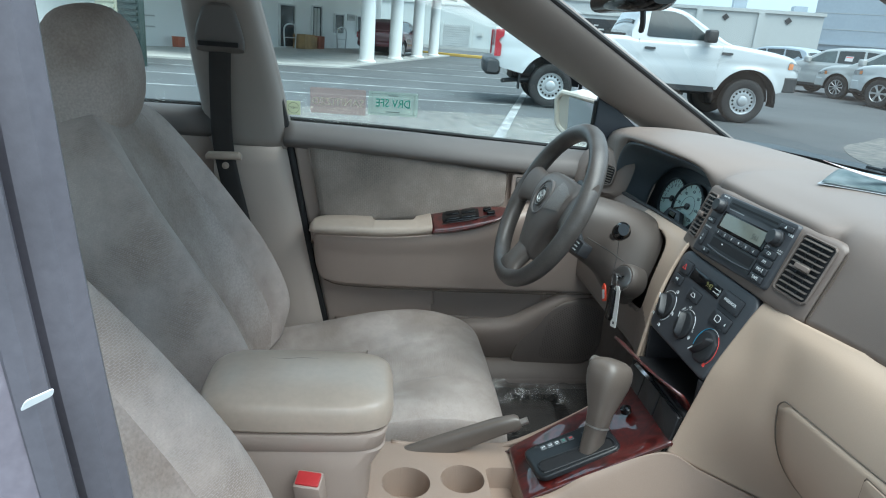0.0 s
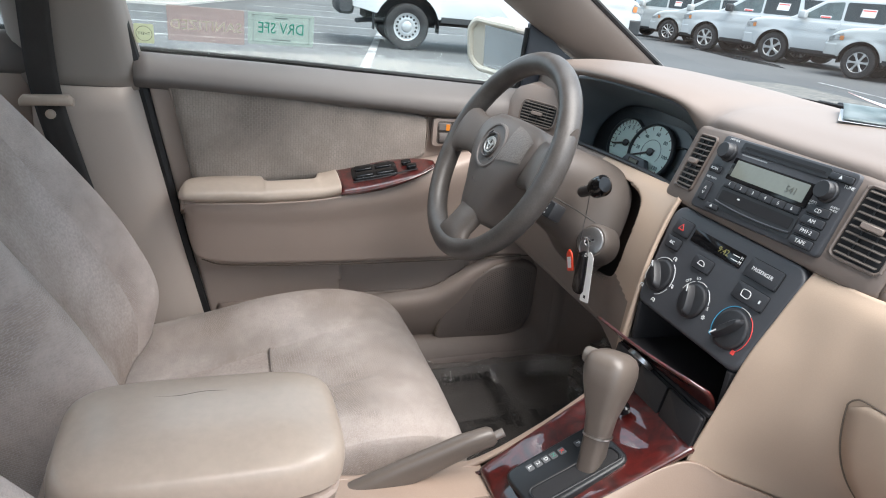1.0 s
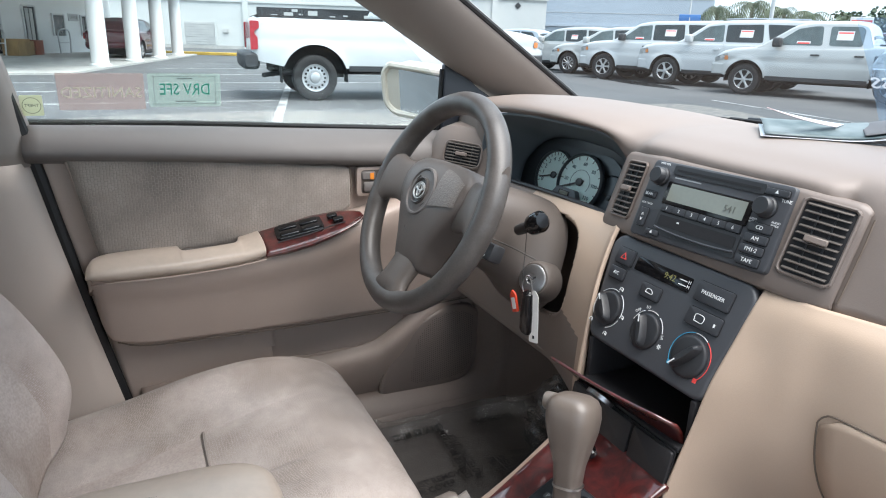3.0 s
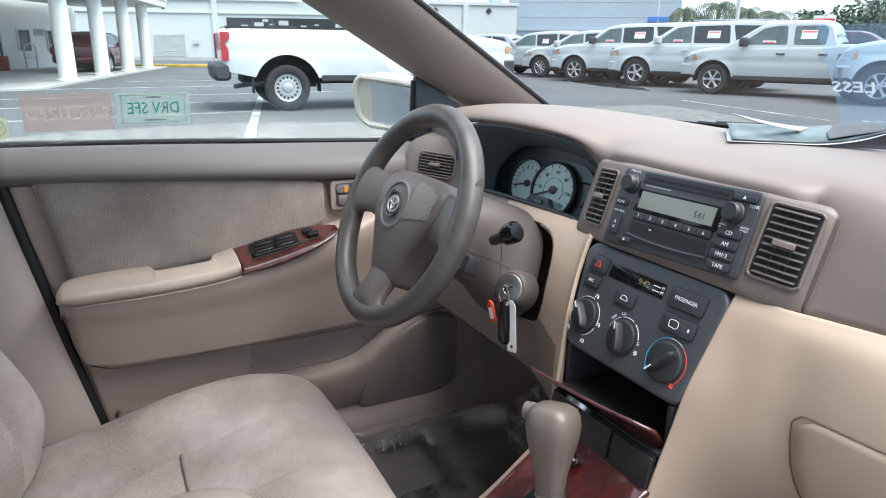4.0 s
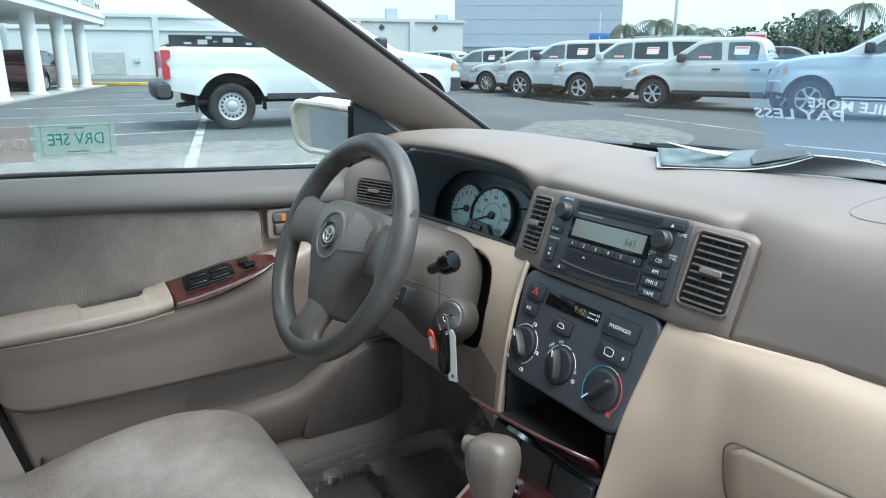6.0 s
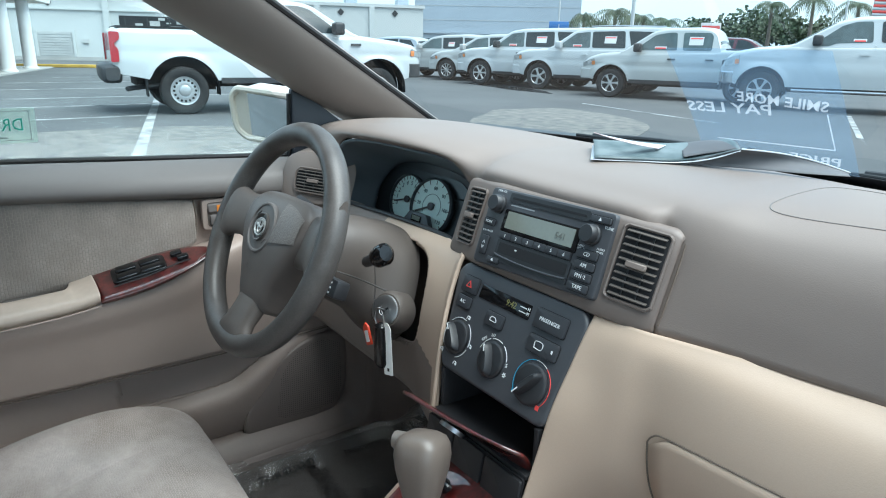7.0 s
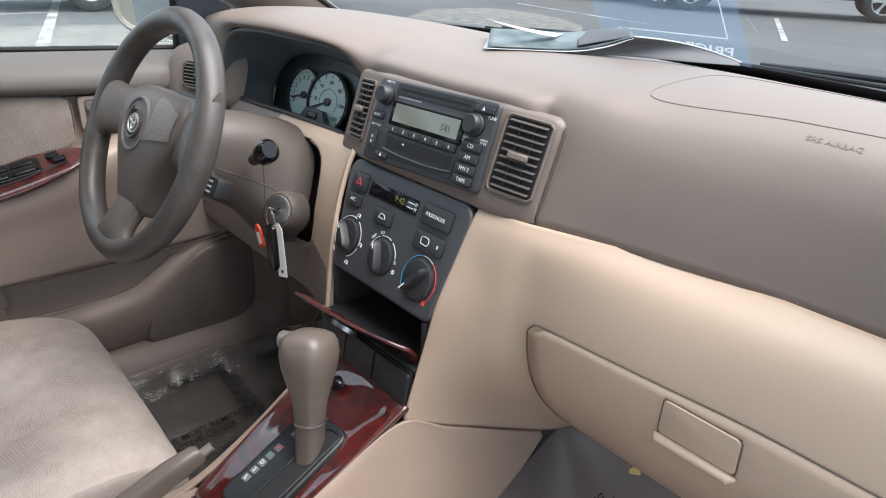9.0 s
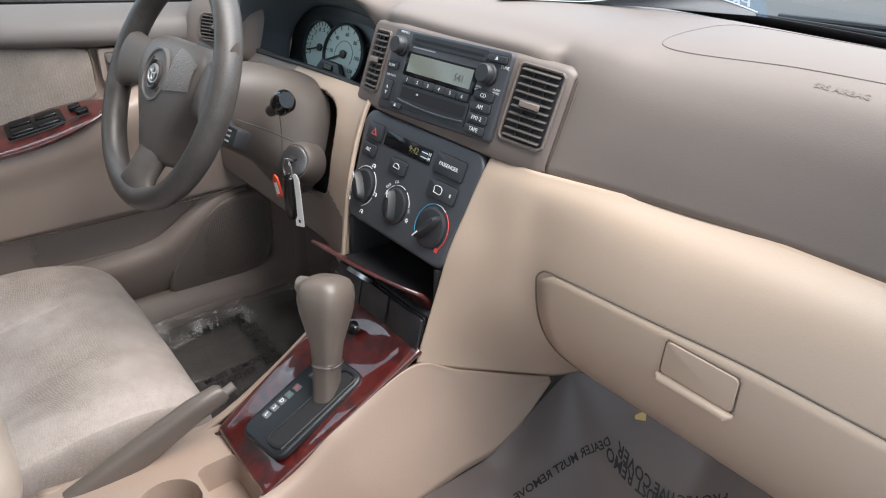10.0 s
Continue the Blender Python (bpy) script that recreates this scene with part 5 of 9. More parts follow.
# keys hanging from the lock
keys = thing("key_ring", "car key on ring with black fob, red tag, white tag", "keys")
KO = IM @ Vector((0.0, 0.0, 0.006))
kd = IM.to_3x3() @ Vector((0.35, 0.1, 1.0)).normalized()
part("key_blade", box(-0.0035, 0.0035, -0.001, 0.001, 0, 0.030, 0.0005, 1, Matrix.Translation(KO) @ kd.to_track_quat("Z", "Y").to_matrix().to_4x4()), STEEL, keys, "steel key")
RC = KO + kd * 0.026
part("split_ring", tube([RC + Vector((0.004 * math.sin(a * 1.0), 0.003 * math.sin(a), -0.017 + 0.017 * math.cos(a))) + Vector((0.011 * math.sin(a), -0.004 * math.sin(a), 0)) for a in (2 * math.pi * k / 20 for k in range(21))], 0.0011, 6, 60), STEEL, keys, "thin steel ring")
LOW = RC + Vector((0, 0, -0.034))
part("wire_loop", tube([RC + Vector((-0.012, 0.0, 0.075)), RC + Vector((-0.018, 0.004, 0.03)), RC + Vector((-0.014, 0.0, -0.01)), LOW], 0.0006, 5, 30), BLACK, keys, "thin dark wire")
part("black_fob", rings([(LOW + Vector((0.006, 0.0, 0.012)), (0.005, 0, 0), (0, 0.004, 0)), (LOW + Vector((0.006, 0.0, 0.008)), (0.0095, 0, 0), (0, 0.009, 0)), (LOW + Vector((0.007, 0.0, -0.02)), (0.0115, 0, 0), (0, 0.010, 0)), (LOW + Vector((0.008, 0.0, -0.050)), (0.0125, 0, 0), (0, 0.010, 0)), (LOW + Vector((0.008, 0.0, -0.056)), (0.010, 0, 0), (0, 0.008, 0))], 20, 3), GLOSSBLACK, keys, "black remote fob")
tm = frame_at(LOW + Vector((-0.020, -0.008, -0.012)), (0.88, 0.1, 0.42), (-0.42, 0, 0.9))
part("red_tag", slab(rounded([(-0.0075, -0.018), (0.0075, -0.018), (0.0075, 0.010), (0.0, 0.018), (-0.0075, 0.010)], 0.003), 0.003, tm, 0.001), material("red_plastic_tag", (0.72, 0.06, 0.02), 0.35, 0, 0.05, 10, 100, 0, 0.0002), keys, "red plastic key tag")
part("tag_window", slab(oblong(0.009, 0.018, 0.001, 0, -0.004), 0.0034, tm), WHITE_INK, keys)
pm = frame_at(LOW + Vector((0.021, 0.002, -0.024)), (0.93, 0.30, 0.10), (-0.13, 0, 0.99))
part("paper_tag", slab(rounded([(-0.0085, -0.042), (0.0085, -0.042), (0.0085, 0.032), (0.003, 0.040), (-0.003, 0.040), (-0.0085, 0.032)], 0.002), 0.0008, pm), material("white_paper", (0.78, 0.77, 0.74), 0.8, 0, 0.05, 30, 200, 0.05, 0.0002), keys, "white paper tag")
part("tag_mark", box(-0.002, 0.002, -0.036, -0.031, 0.0008, 0.0011, 0, m=pm), BLACK_INK, keys, flat=True)


# ---- driver's door ----
door = thing("driver_door", "closed front door with taupe trim, cloth insert and wood-look switch panel", "car door")
# door skin: rows along y, columns down in z
skin = [[(x, y0 + (1.045 - y0) * f, z) for f in (0, 0.25, 0.5, 0.75, 1)] for x, y0, z in ((-0.700, 0.20, 0.912), (-0.69, 0.215, 0.90), (-0.685, 0.235, 0.80), (-0.69, 0.262, 0.68), (-0.692, 0.285, 0.57), (-0.694, 0.305, 0.46), (-0.698, 0.328, 0.345))]
lining = loft(skin, 140, 90)
bmesh.ops.delete(lining, geom=[f for f in lining.faces if 0.578 < f.calc_center_median().y < 0.872 and 0.474 < f.calc_center_median().z < 0.556], context="FACES")
part("inner_panel", lining, BEIGE, door, "beige plastic door lining", thick=0.006)
part("pocket_lining", loft([[(-0.688, y, 0.56), (-0.701, y, 0.554), (-0.704, y, 0.51), (-0.701, y, 0.472), (-0.688, y, 0.466)] if 0.57 < y < 0.88 else [(-0.688, y, z) for z in (0.56, 0.54, 0.51, 0.49, 0.466)] for y in (0.574, 0.580, 0.60, 0.72, 0.85, 0.870, 0.882)], 60, 30), BEIGE, door, "shaded map pocket")
# taupe top roll
roll = []
for y, zt, zb, bul in ((0.195, 0.961, 0.906, 0.0), (0.45, 0.952, 0.893, 0.006), (0.75, 0.940, 0.873, 0.008), (0.93, 0.932, 0.86, 0.004), (1.06, 0.927, 0.855, 0.0)):
    roll.append([(-0.725, y, zt), (-0.702, y, zt + 0.003), (-0.680 + bul * 0.4, y, zt - 0.009), (-0.664 + bul, y, zt - 0.028), (-0.660 + bul, y, zb + 0.014), (-0.676, y, zb)])
part("top_roll", loft(roll, 40, 22), TAUPE_DARK, door, "grey-taupe soft top roll", thick=0.006)
part("window_seal", tube([(-0.718, 0.19, 0.968), (-0.717, 0.45, 0.960), (-0.717, 0.75, 0.946), (-0.717, 1.0, 0.935)], 0.005, 8, 30), RUBBER, door)
# cloth insert
ins = []
for y, zt, zb in ((0.252, 0.910, 0.736), (0.40, 0.902, 0.730), (0.55, 0.891, 0.748), (0.66, 0.882, 0.774), (0.715, 0.878, 0.785), (0.735, 0.872, 0.797)):
    sl = 0.034 if y < 0.3 else 0.0
    ins.append([(-0.676, y, zt), (-0.667, y + sl * 0.1, zt - 0.006), (-0.662, y + sl * 0.5, (zt + zb) / 2), (-0.664, y + sl, zb)])
part("cloth_insert", loft(ins, 40, 16), CLOTH_DOOR, door, "taupe woven cloth insert", thick=0.006)
part("insert_piping", tube([(-0.670, 0.288, 0.736), (-0.667, 0.270, 0.83), (-0.673, 0.252, 0.908)], 0.0025, 6, 20), BEIGE, door)
part("insert_piping", tube([(-0.672, 0.737, 0.874), (-0.667, 0.739, 0.84), (-0.668, 0.734, 0.800)], 0.0018, 6, 20), HOOD_LINE, door)
# armrest bolster: a swelling below the rest that fades out towards the front
bol = []
for y, zt, zb, out in ((0.266, 0.700, 0.69, 0.010), (0.270, 0.720, 0.640, 0.045), (0.278, 0.732, 0.602, 0.064), (0.293, 0.737, 0.578, 0.074), (0.34, 0.739, 0.566, 0.080), (0.42, 0.739, 0.563, 0.082), (0.54, 0.746, 0.562, 0.085), (0.66, 0.764, 0.562, 0.083), (0.76, 0.79, 0.560, 0.070), (0.86, 0.81, 0.557, 0.046), (0.97, 0.82, 0.555, 0.022), (1.044, 0.82, 0.555, 0.010)):
    bol.append([(-0.692, y, zt), (-0.692 + out * 0.95, y, zt - 0.006), (-0.692 + out * 1.12, y, zt - 0.035), (-0.692 + out * 0.88, y, zt * 0.55 + zb * 0.45), (-0.692 + out * 0.62, y, zb + 0.03), (-0.692 + out * 0.48, y, zb + 0.006), (-0.694, y, zb)])
part("armrest_bolster", loft(bol, 70, 30), BEIGE, door, "beige bolster under the armrest", thick=0.006)
# vinyl arm pad with the pull notch
padr = []
for y, z, w, h in ((0.262, 0.742, 0.010, 0.010), (0.266, 0.749, 0.035, 0.018), (0.276, 0.756, 0.062, 0.026), (0.305, 0.760, 0.080, 0.032), (0.36, 0.762, 0.084, 0.034), (0.405, 0.762, 0.084, 0.034), (0.415, 0.762, 0.050, 0.034), (0.43, 0.762, 0.045, 0.034), (0.49, 0.766, 0.045, 0.034), (0.510, 0.768, 0.048, 0.034), (0.520, 0.769, 0.084, 0.034), (0.535, 0.772, 0.086, 0.034), (0.553, 0.777, 0.087, 0.034)):
    k = h / 0.034
    e = 0.030 * (1 - k)
    z -= 0.0155
    padr.append([(-0.594 - w - e, y, z - 0.012 * k), (-0.594 - w - e, y, z - 0.002), (-0.594 - w * 0.8 - e, y, z + 0.002), (-0.597 - w * 0.3 - e, y, z), (-0.588 - e, y, z - 0.008 * k), (-0.584 - e, y, z - 0.020 * k), (-0.596 - e, y, z - h + 0.004)])
rest = part("armrest", loft(padr, 80, 24), VINYL, door, "shiny beige vinyl armrest", thick=0.004)
part("armrest_seam", tube([(-0.612, 0.270, 0.708), (-0.592, 0.30, 0.7155), (-0.586, 0.40, 0.7175), (-0.585, 0.49, 0.7225), (-0.585, 0.553, 0.7305)], 0.0016, 6, 40), BEIGE, rest)
part("pull_cup", box(-0.672, -0.636, 0.416, 0.512, 0.69, 0.742, 0.008), TAUPE_DARK, rest, "taupe pull cup")
# wood-look switch panel
wp = []
for y, zi, zo, xi, xo in ((0.554, 0.762, 0.732, -0.668, -0.585), (0.60, 0.772, 0.738, -0.668, -0.582), (0.65, 0.783, 0.750, -0.664, -0.580), (0.70, 0.791, 0.768, -0.654, -0.583), (0.728, 0.794, 0.782, -0.640, -0.592), (0.743, 0.795, 0.789, -0.625, -0.600)):
    dz = zi - zo
    wp.append([(xi, y, zi), (xi * 0.7 + xo * 0.3, y, zi - 0.16 * dz), (xi * 0.35 + xo * 0.65, y, zi - 0.40 * dz), (xi * 0.08 + xo * 0.92, y, zi - 0.62 * dz), (xo, y, zi - 0.80 * dz), (xo - 0.004, y, zo)])
panel = part("switch_panel", loft(wp, 30, 20), WOOD, door, "glossy red wood-look switch panel", thick=0.006)
SW = frame_at((-0.628, 0.624, 0.7705), (0.10, 0.97, 0.20), (-0.93, 0.15, 0.27))
part("switch_base", slab(oblong(0.090, 0.048, 0.010), 0.006, SW @ Matrix.Translation((0, 0, -0.003)), 0.002), GLOSSBLACK, panel)
for i in range(2):
    for j in range(2):
        part("window_switch", box(-0.017, 0.017, -0.009, 0.009, 0.001, 0.007, 0.003, 2, at2(SW, -0.020 + 0.040 * i, -0.0115 + 0.023 * j)), GLOSSBLACK, panel, "black window switch")
part("panel_line", tube([SW @ Vector(q) for q in ((-0.045, -0.030, 0.001), (0.01, -0.031, 0.002), (0.055, -0.022, 0.002), (0.085, -0.020, 0.002))], 0.0012, 6, 24), BLACK, panel)
for i in range(2):
    part("lock_switch", slab(oblong(0.020, 0.014, 0.005), 0.006, at2(SW, 0.066 + 0.008 * i, 0.010 - 0.018 * i, 0.001), 0.002), GLOSSBLACK, panel, "small black lock switch")
# inside handle
hm = frame_at((-0.674, 0.802, 0.844), (0, 1, 0), (0, 0, 1))
hand = part("handle_bezel", slab(oblong(0.105, 0.058, 0.008), 0.010, hm, 0.003), BEIGE, door, "beige handle surround")
# the cup has no depth; its shade is a dark plate
part("handle_cup", slab(oblong(0.092, 0.046, 0.006, 0.003), 0.0105, hm), SHROUD, hand, "flat dark plate for the handle cup's shade")
part("lever", box(-0.040, 0.042, -0.020, 0.000, 0.006, 0.017, 0.005, 2, hm), TAUPE_DARK, hand, "taupe door lever")
part("lock_slider", box(-0.043, -0.014, 0.003, 0.021, 0.006, 0.014, 0.003, 1, hm), TAUPE_DARK, hand)
part("lock_flag", box(-0.026, -0.018, 0.005, 0.018, 0.0125, 0.0148, 0.0005, 1, hm), material("orange_flag", (0.75, 0.25, 0.03), 0.4, 0, 0.05, 10, 100, 0, 0.0001), hand, "orange lock flag")
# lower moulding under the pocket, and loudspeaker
# same plastic as the lining, painted darker for the weaker light low down
DOOR_LOW = material("shade_darkened_lower_door_plastic", (0.30, 0.237, 0.203), 0.5, 0, 0.1, 5, 700, 0.2, 0.0006)
low_rows = []
for y, zr, out in ((0.325, 0.450, 0.0), (0.40, 0.454, 0.006), (0.55, 0.454, 0.016), (0.667, 0.454, 0.020), (0.78, 0.463, 0.020), (0.83, 0.486, 0.020), (0.875, 0.515, 0.018), (0.925, 0.543, 0.014), (0.96, 0.553, 0.008), (1.0, 0.556, 0.002)):
    low_rows.append([(-0.694, y, zr + 0.014), (-0.692 + out * 0.35, y, zr + 0.004), (-0.692 + out * 0.9, y, zr - 0.008), (-0.692 + out, y, zr - 0.03), (-0.693 + out * 0.7, y, (zr + 0.36) / 2 - 0.02), (-0.696, y, 0.352)])
part("map_pocket", loft(low_rows, 60, 24), DOOR_LOW, door, "moulding below the map pocket, darkened for shade", thick=0.006)
part("bolster_crease", tube([(-0.660, 0.296, 0.579), (-0.656, 0.34, 0.567), (-0.654, 0.45, 0.5635), (-0.652, 0.62, 0.562), (-0.660, 0.76, 0.560), (-0.672, 0.88, 0.556), (-0.684, 1.03, 0.555)], 0.0014, 6, 50), HOOD_LINE, door)
sp_out = rounded([(0.795, 0.352), (0.95, 0.350), (1.022, 0.360), (1.044, 0.42), (1.044, 0.535), (0.985, 0.549), (0.92, 0.534), (0.86, 0.486), (0.812, 0.415)], 0.03, 5)
SM = frame_at((-0.694, 0, 0), (0, 1, 0), (0, 0, 1))
grille = part("speaker_grille", slab(sp_out, 0.026, SM, 0.007, 3), SILL_SHADED, door, "perforated loudspeaker grille, darkened for shade")


def inside(y, z, o):
    return sum((a[1] > z) != (b[1] > z) and y < (b[0] - a[0]) * (z - a[1]) / (b[1] - a[1]) + a[0] for a, b in zip(o, o[1:] + o[:1])) % 2 == 1


holes = bmesh.new()
small = rounded([(0.872, 0.372), (0.95, 0.366), (1.012, 0.374), (1.030, 0.42), (1.030, 0.522), (0.980, 0.536), (0.925, 0.522), (0.888, 0.480)], 0.02, 5)
for i in range(56):
    for j in range(42):
        y, z = 0.80 + 0.0048 * i, 0.355 + 0.0048 * j + (0.0024 if i % 2 else 0)
        if inside(y, z, small):
            bmesh.ops.create_circle(holes, cap_ends=True, segments=6, radius=0.0013, matrix=SM @ Matrix.Translation((y, z, 0.0263)))
tagged(part("perforations", holes, SHROUD, grille, flat=True), kind="stuff")
part("grille_line", tube([(-0.6725, q[0], q[1]) for q in sp_out[-14:] + sp_out[:3]], 0.0022, 6, 60), HOOD_LINE, door)
# mirror sail
part("mirror_sail", slab(rounded([(0.948, 0.925), (1.085, 0.925), (1.08, 0.985), (0.965, 1.07), (0.948, 1.07)], 0.006), 0.012, frame_at((-0.707, 0, 0), (0, 1, 0), (0, 0, 1)), 0.003), material("dark_navy_sail", (0.016, 0.020, 0.028), 0.45, 0, 0.1, 8, 500, 0.1, 0.0004), door, "dark triangular mirror mount")
part("window_channel", tube([(-0.712, 0.945, 0.93), (-0.700, 0.945, 1.06)], 0.005, 8), RUBBER, door)

# window stickers
def sticker(name, y, z, w, h, mat, label):
    m = frame_at((-0.7135 + (z - 0.96) * 0.30 + 0.006, y, z), (0, 1, 0.0), (0.22, 0, 1))
    s = tagged(part(name, slab(oblong(w, h, 0.003), 0.0006, m), mat), label, "sticker")
    s.visible_shadow = False
    return s, m


PALE_MINT = veil("pale_green_sticker_film", (0.94, 0.98, 0.95), (0.56, 0.64, 0.55), 0.34)
PALE_ROSE = veil("pale_red_sticker_film", (0.97, 0.93, 0.91), (0.58, 0.42, 0.37), 0.34)
CREAM_ST = veil("cream_sticker_film", (0.95, 0.95, 0.85), (0.78, 0.78, 0.58), 0.8)
GREEN_FILM = veil("green_sticker_print", (0.6, 0.9, 0.8), (0.10, 0.42, 0.34), 0.6)
PALE_FILM = veil("pale_sticker_print", (0.98, 0.98, 0.92), (0.78, 0.78, 0.66), 0.42)
GREY_FILM = veil("grey_sticker_print", (0.8, 0.8, 0.8), (0.22, 0.25, 0.25), 0.5)
s1, m1 = sticker("plate_sticker", 0.448, 1.020, 0.118, 0.058, PALE_MINT, "pale green see-through window sticker with green lettering")
BACK = Matrix.Rotation(math.pi, 4, "Y")
letters("DRV SFE", 0.0285, m1 @ Matrix.Translation((0, 0.001, 0.0012)) @ BACK @ Matrix.Diagonal((0.80, 1, 1, 1)), GREEN_FILM, s1)
part("sticker_border", tube([m1 @ Vector((x, y, 0.001)) for x, y in oblong(0.100, 0.048, 0.004) + oblong(0.100, 0.048, 0.004)[:1]], 0.0004, 5, 60), GREY_FILM, s1)
for y, w in ((-0.0195, 0.017), (0.0205, 0.012)):
    part("small_print", box(-w, w, -0.0011, 0.0011, 0.0008, 0.0012, 0, m=m1 @ Matrix.Translation((0, y, 0))), GREY_FILM, s1, flat=True)
s2, m2 = sticker("notice_sticker", 0.318, 1.018, 0.130, 0.062, PALE_ROSE, "faded red see-through window sticker with pale lettering")
letters("SANITIZED", 0.025, m2 @ Matrix.Translation((0, -0.002, 0.0012)) @ BACK, PALE_FILM, s2)
s3, m3 = sticker("round_sticker", 0.214, 0.996, 0.032, 0.034, CREAM_ST, "small cream window sticker with a round badge")
part("badge_ring", tube([m3 @ Vector((0.013 * math.cos(a), 0.013 * math.sin(a), 0.0008)) for a in (2 * math.pi * k / 20 for k in range(21))], 0.0005, 5, 40), GREY_FILM, s3)
letters("THEFT", 0.007, m3 @ Matrix.Translation((0, 0, 0.001)) @ BACK, GREY_FILM, s3)

# outside mirror
mirror = thing("door_mirror", "beige door mirror with a rounded glass", "mirror")
MM = frame_at((-0.895, 0.972, 0.998), (0.80, 0.60, 0), (0.0, -0.14, 1)) @ Matrix.Diagonal((0.98, 0.90, 1.0, 1.0))
out = rounded([(-0.085, -0.035), (-0.06, -0.058), (0.085, -0.072), (0.098, 0.050), (-0.072, 0.066), (-0.088, 0.045)], 0.03, 6)
part("shell", slab(out, 0.085, MM @ Matrix.Translation((0, 0, -0.085)), 0.0), BODYPAINT, mirror, "beige painted shell")
ring = [MM @ Vector((x, y, 0.0)) for x, y in out + out[:1]]
part("shell_rim", tube(ring, 0.008, 8, 80), BODYPAINT, mirror)
MIRROR_GLASS = material("mirror_glass", (0.72, 0.76, 0.78), 0.02, 1, 0.02, 3, 20, 0, 0.0001)
part("glass", slab([(x * 0.88, y * 0.86) for x, y in out], 0.003, MM @ Matrix.Translation((0, 0, 0.001)) @ Matrix.Rotation(radians(-5), 4, "Y")), MIRROR_GLASS, mirror, "grey reflecting glass")
part("arm", box(-0.83, -0.72, 1.0, 1.07, 0.935, 0.975, 0.012), BODYPAINT, mirror)

# inside mirror
rvm = thing("inside_mirror", "black inside mirror hanging from the windscreen", "mirror")
part("shell", rings([((-0.115, 0.752, 1.272), (0, 0.018, 0), (0, 0.010, 0.028)), ((-0.10, 0.748, 1.272), (0, 0.026, 0), (0, 0.010, 0.035)), ((0.10, 0.748, 1.272), (0, 0.026, 0), (0, 0.010, 0.035)), ((0.115, 0.752, 1.272), (0, 0.018, 0), (0, 0.010, 0.028))], 24, 3), GLOSSBLACK, rvm)
part("stem", tube([(0, 0.765, 1.28), (0, 0.79, 1.315), (0, 0.79, 1.345)], 0.009, 10), BLACK, rvm)
part("stem_tail", tube([(0.02, 0.755, 1.245), (0.015, 0.76, 1.225), (0.0, 0.765, 1.215)], 0.004, 8), BLACK, rvm)


# ---- seats ----
SEAM = material("grey_seat_seam_thread", (0.26, 0.222, 0.20), 0.95, 0, 0.2, 20, 400, 0.3, 0.001)


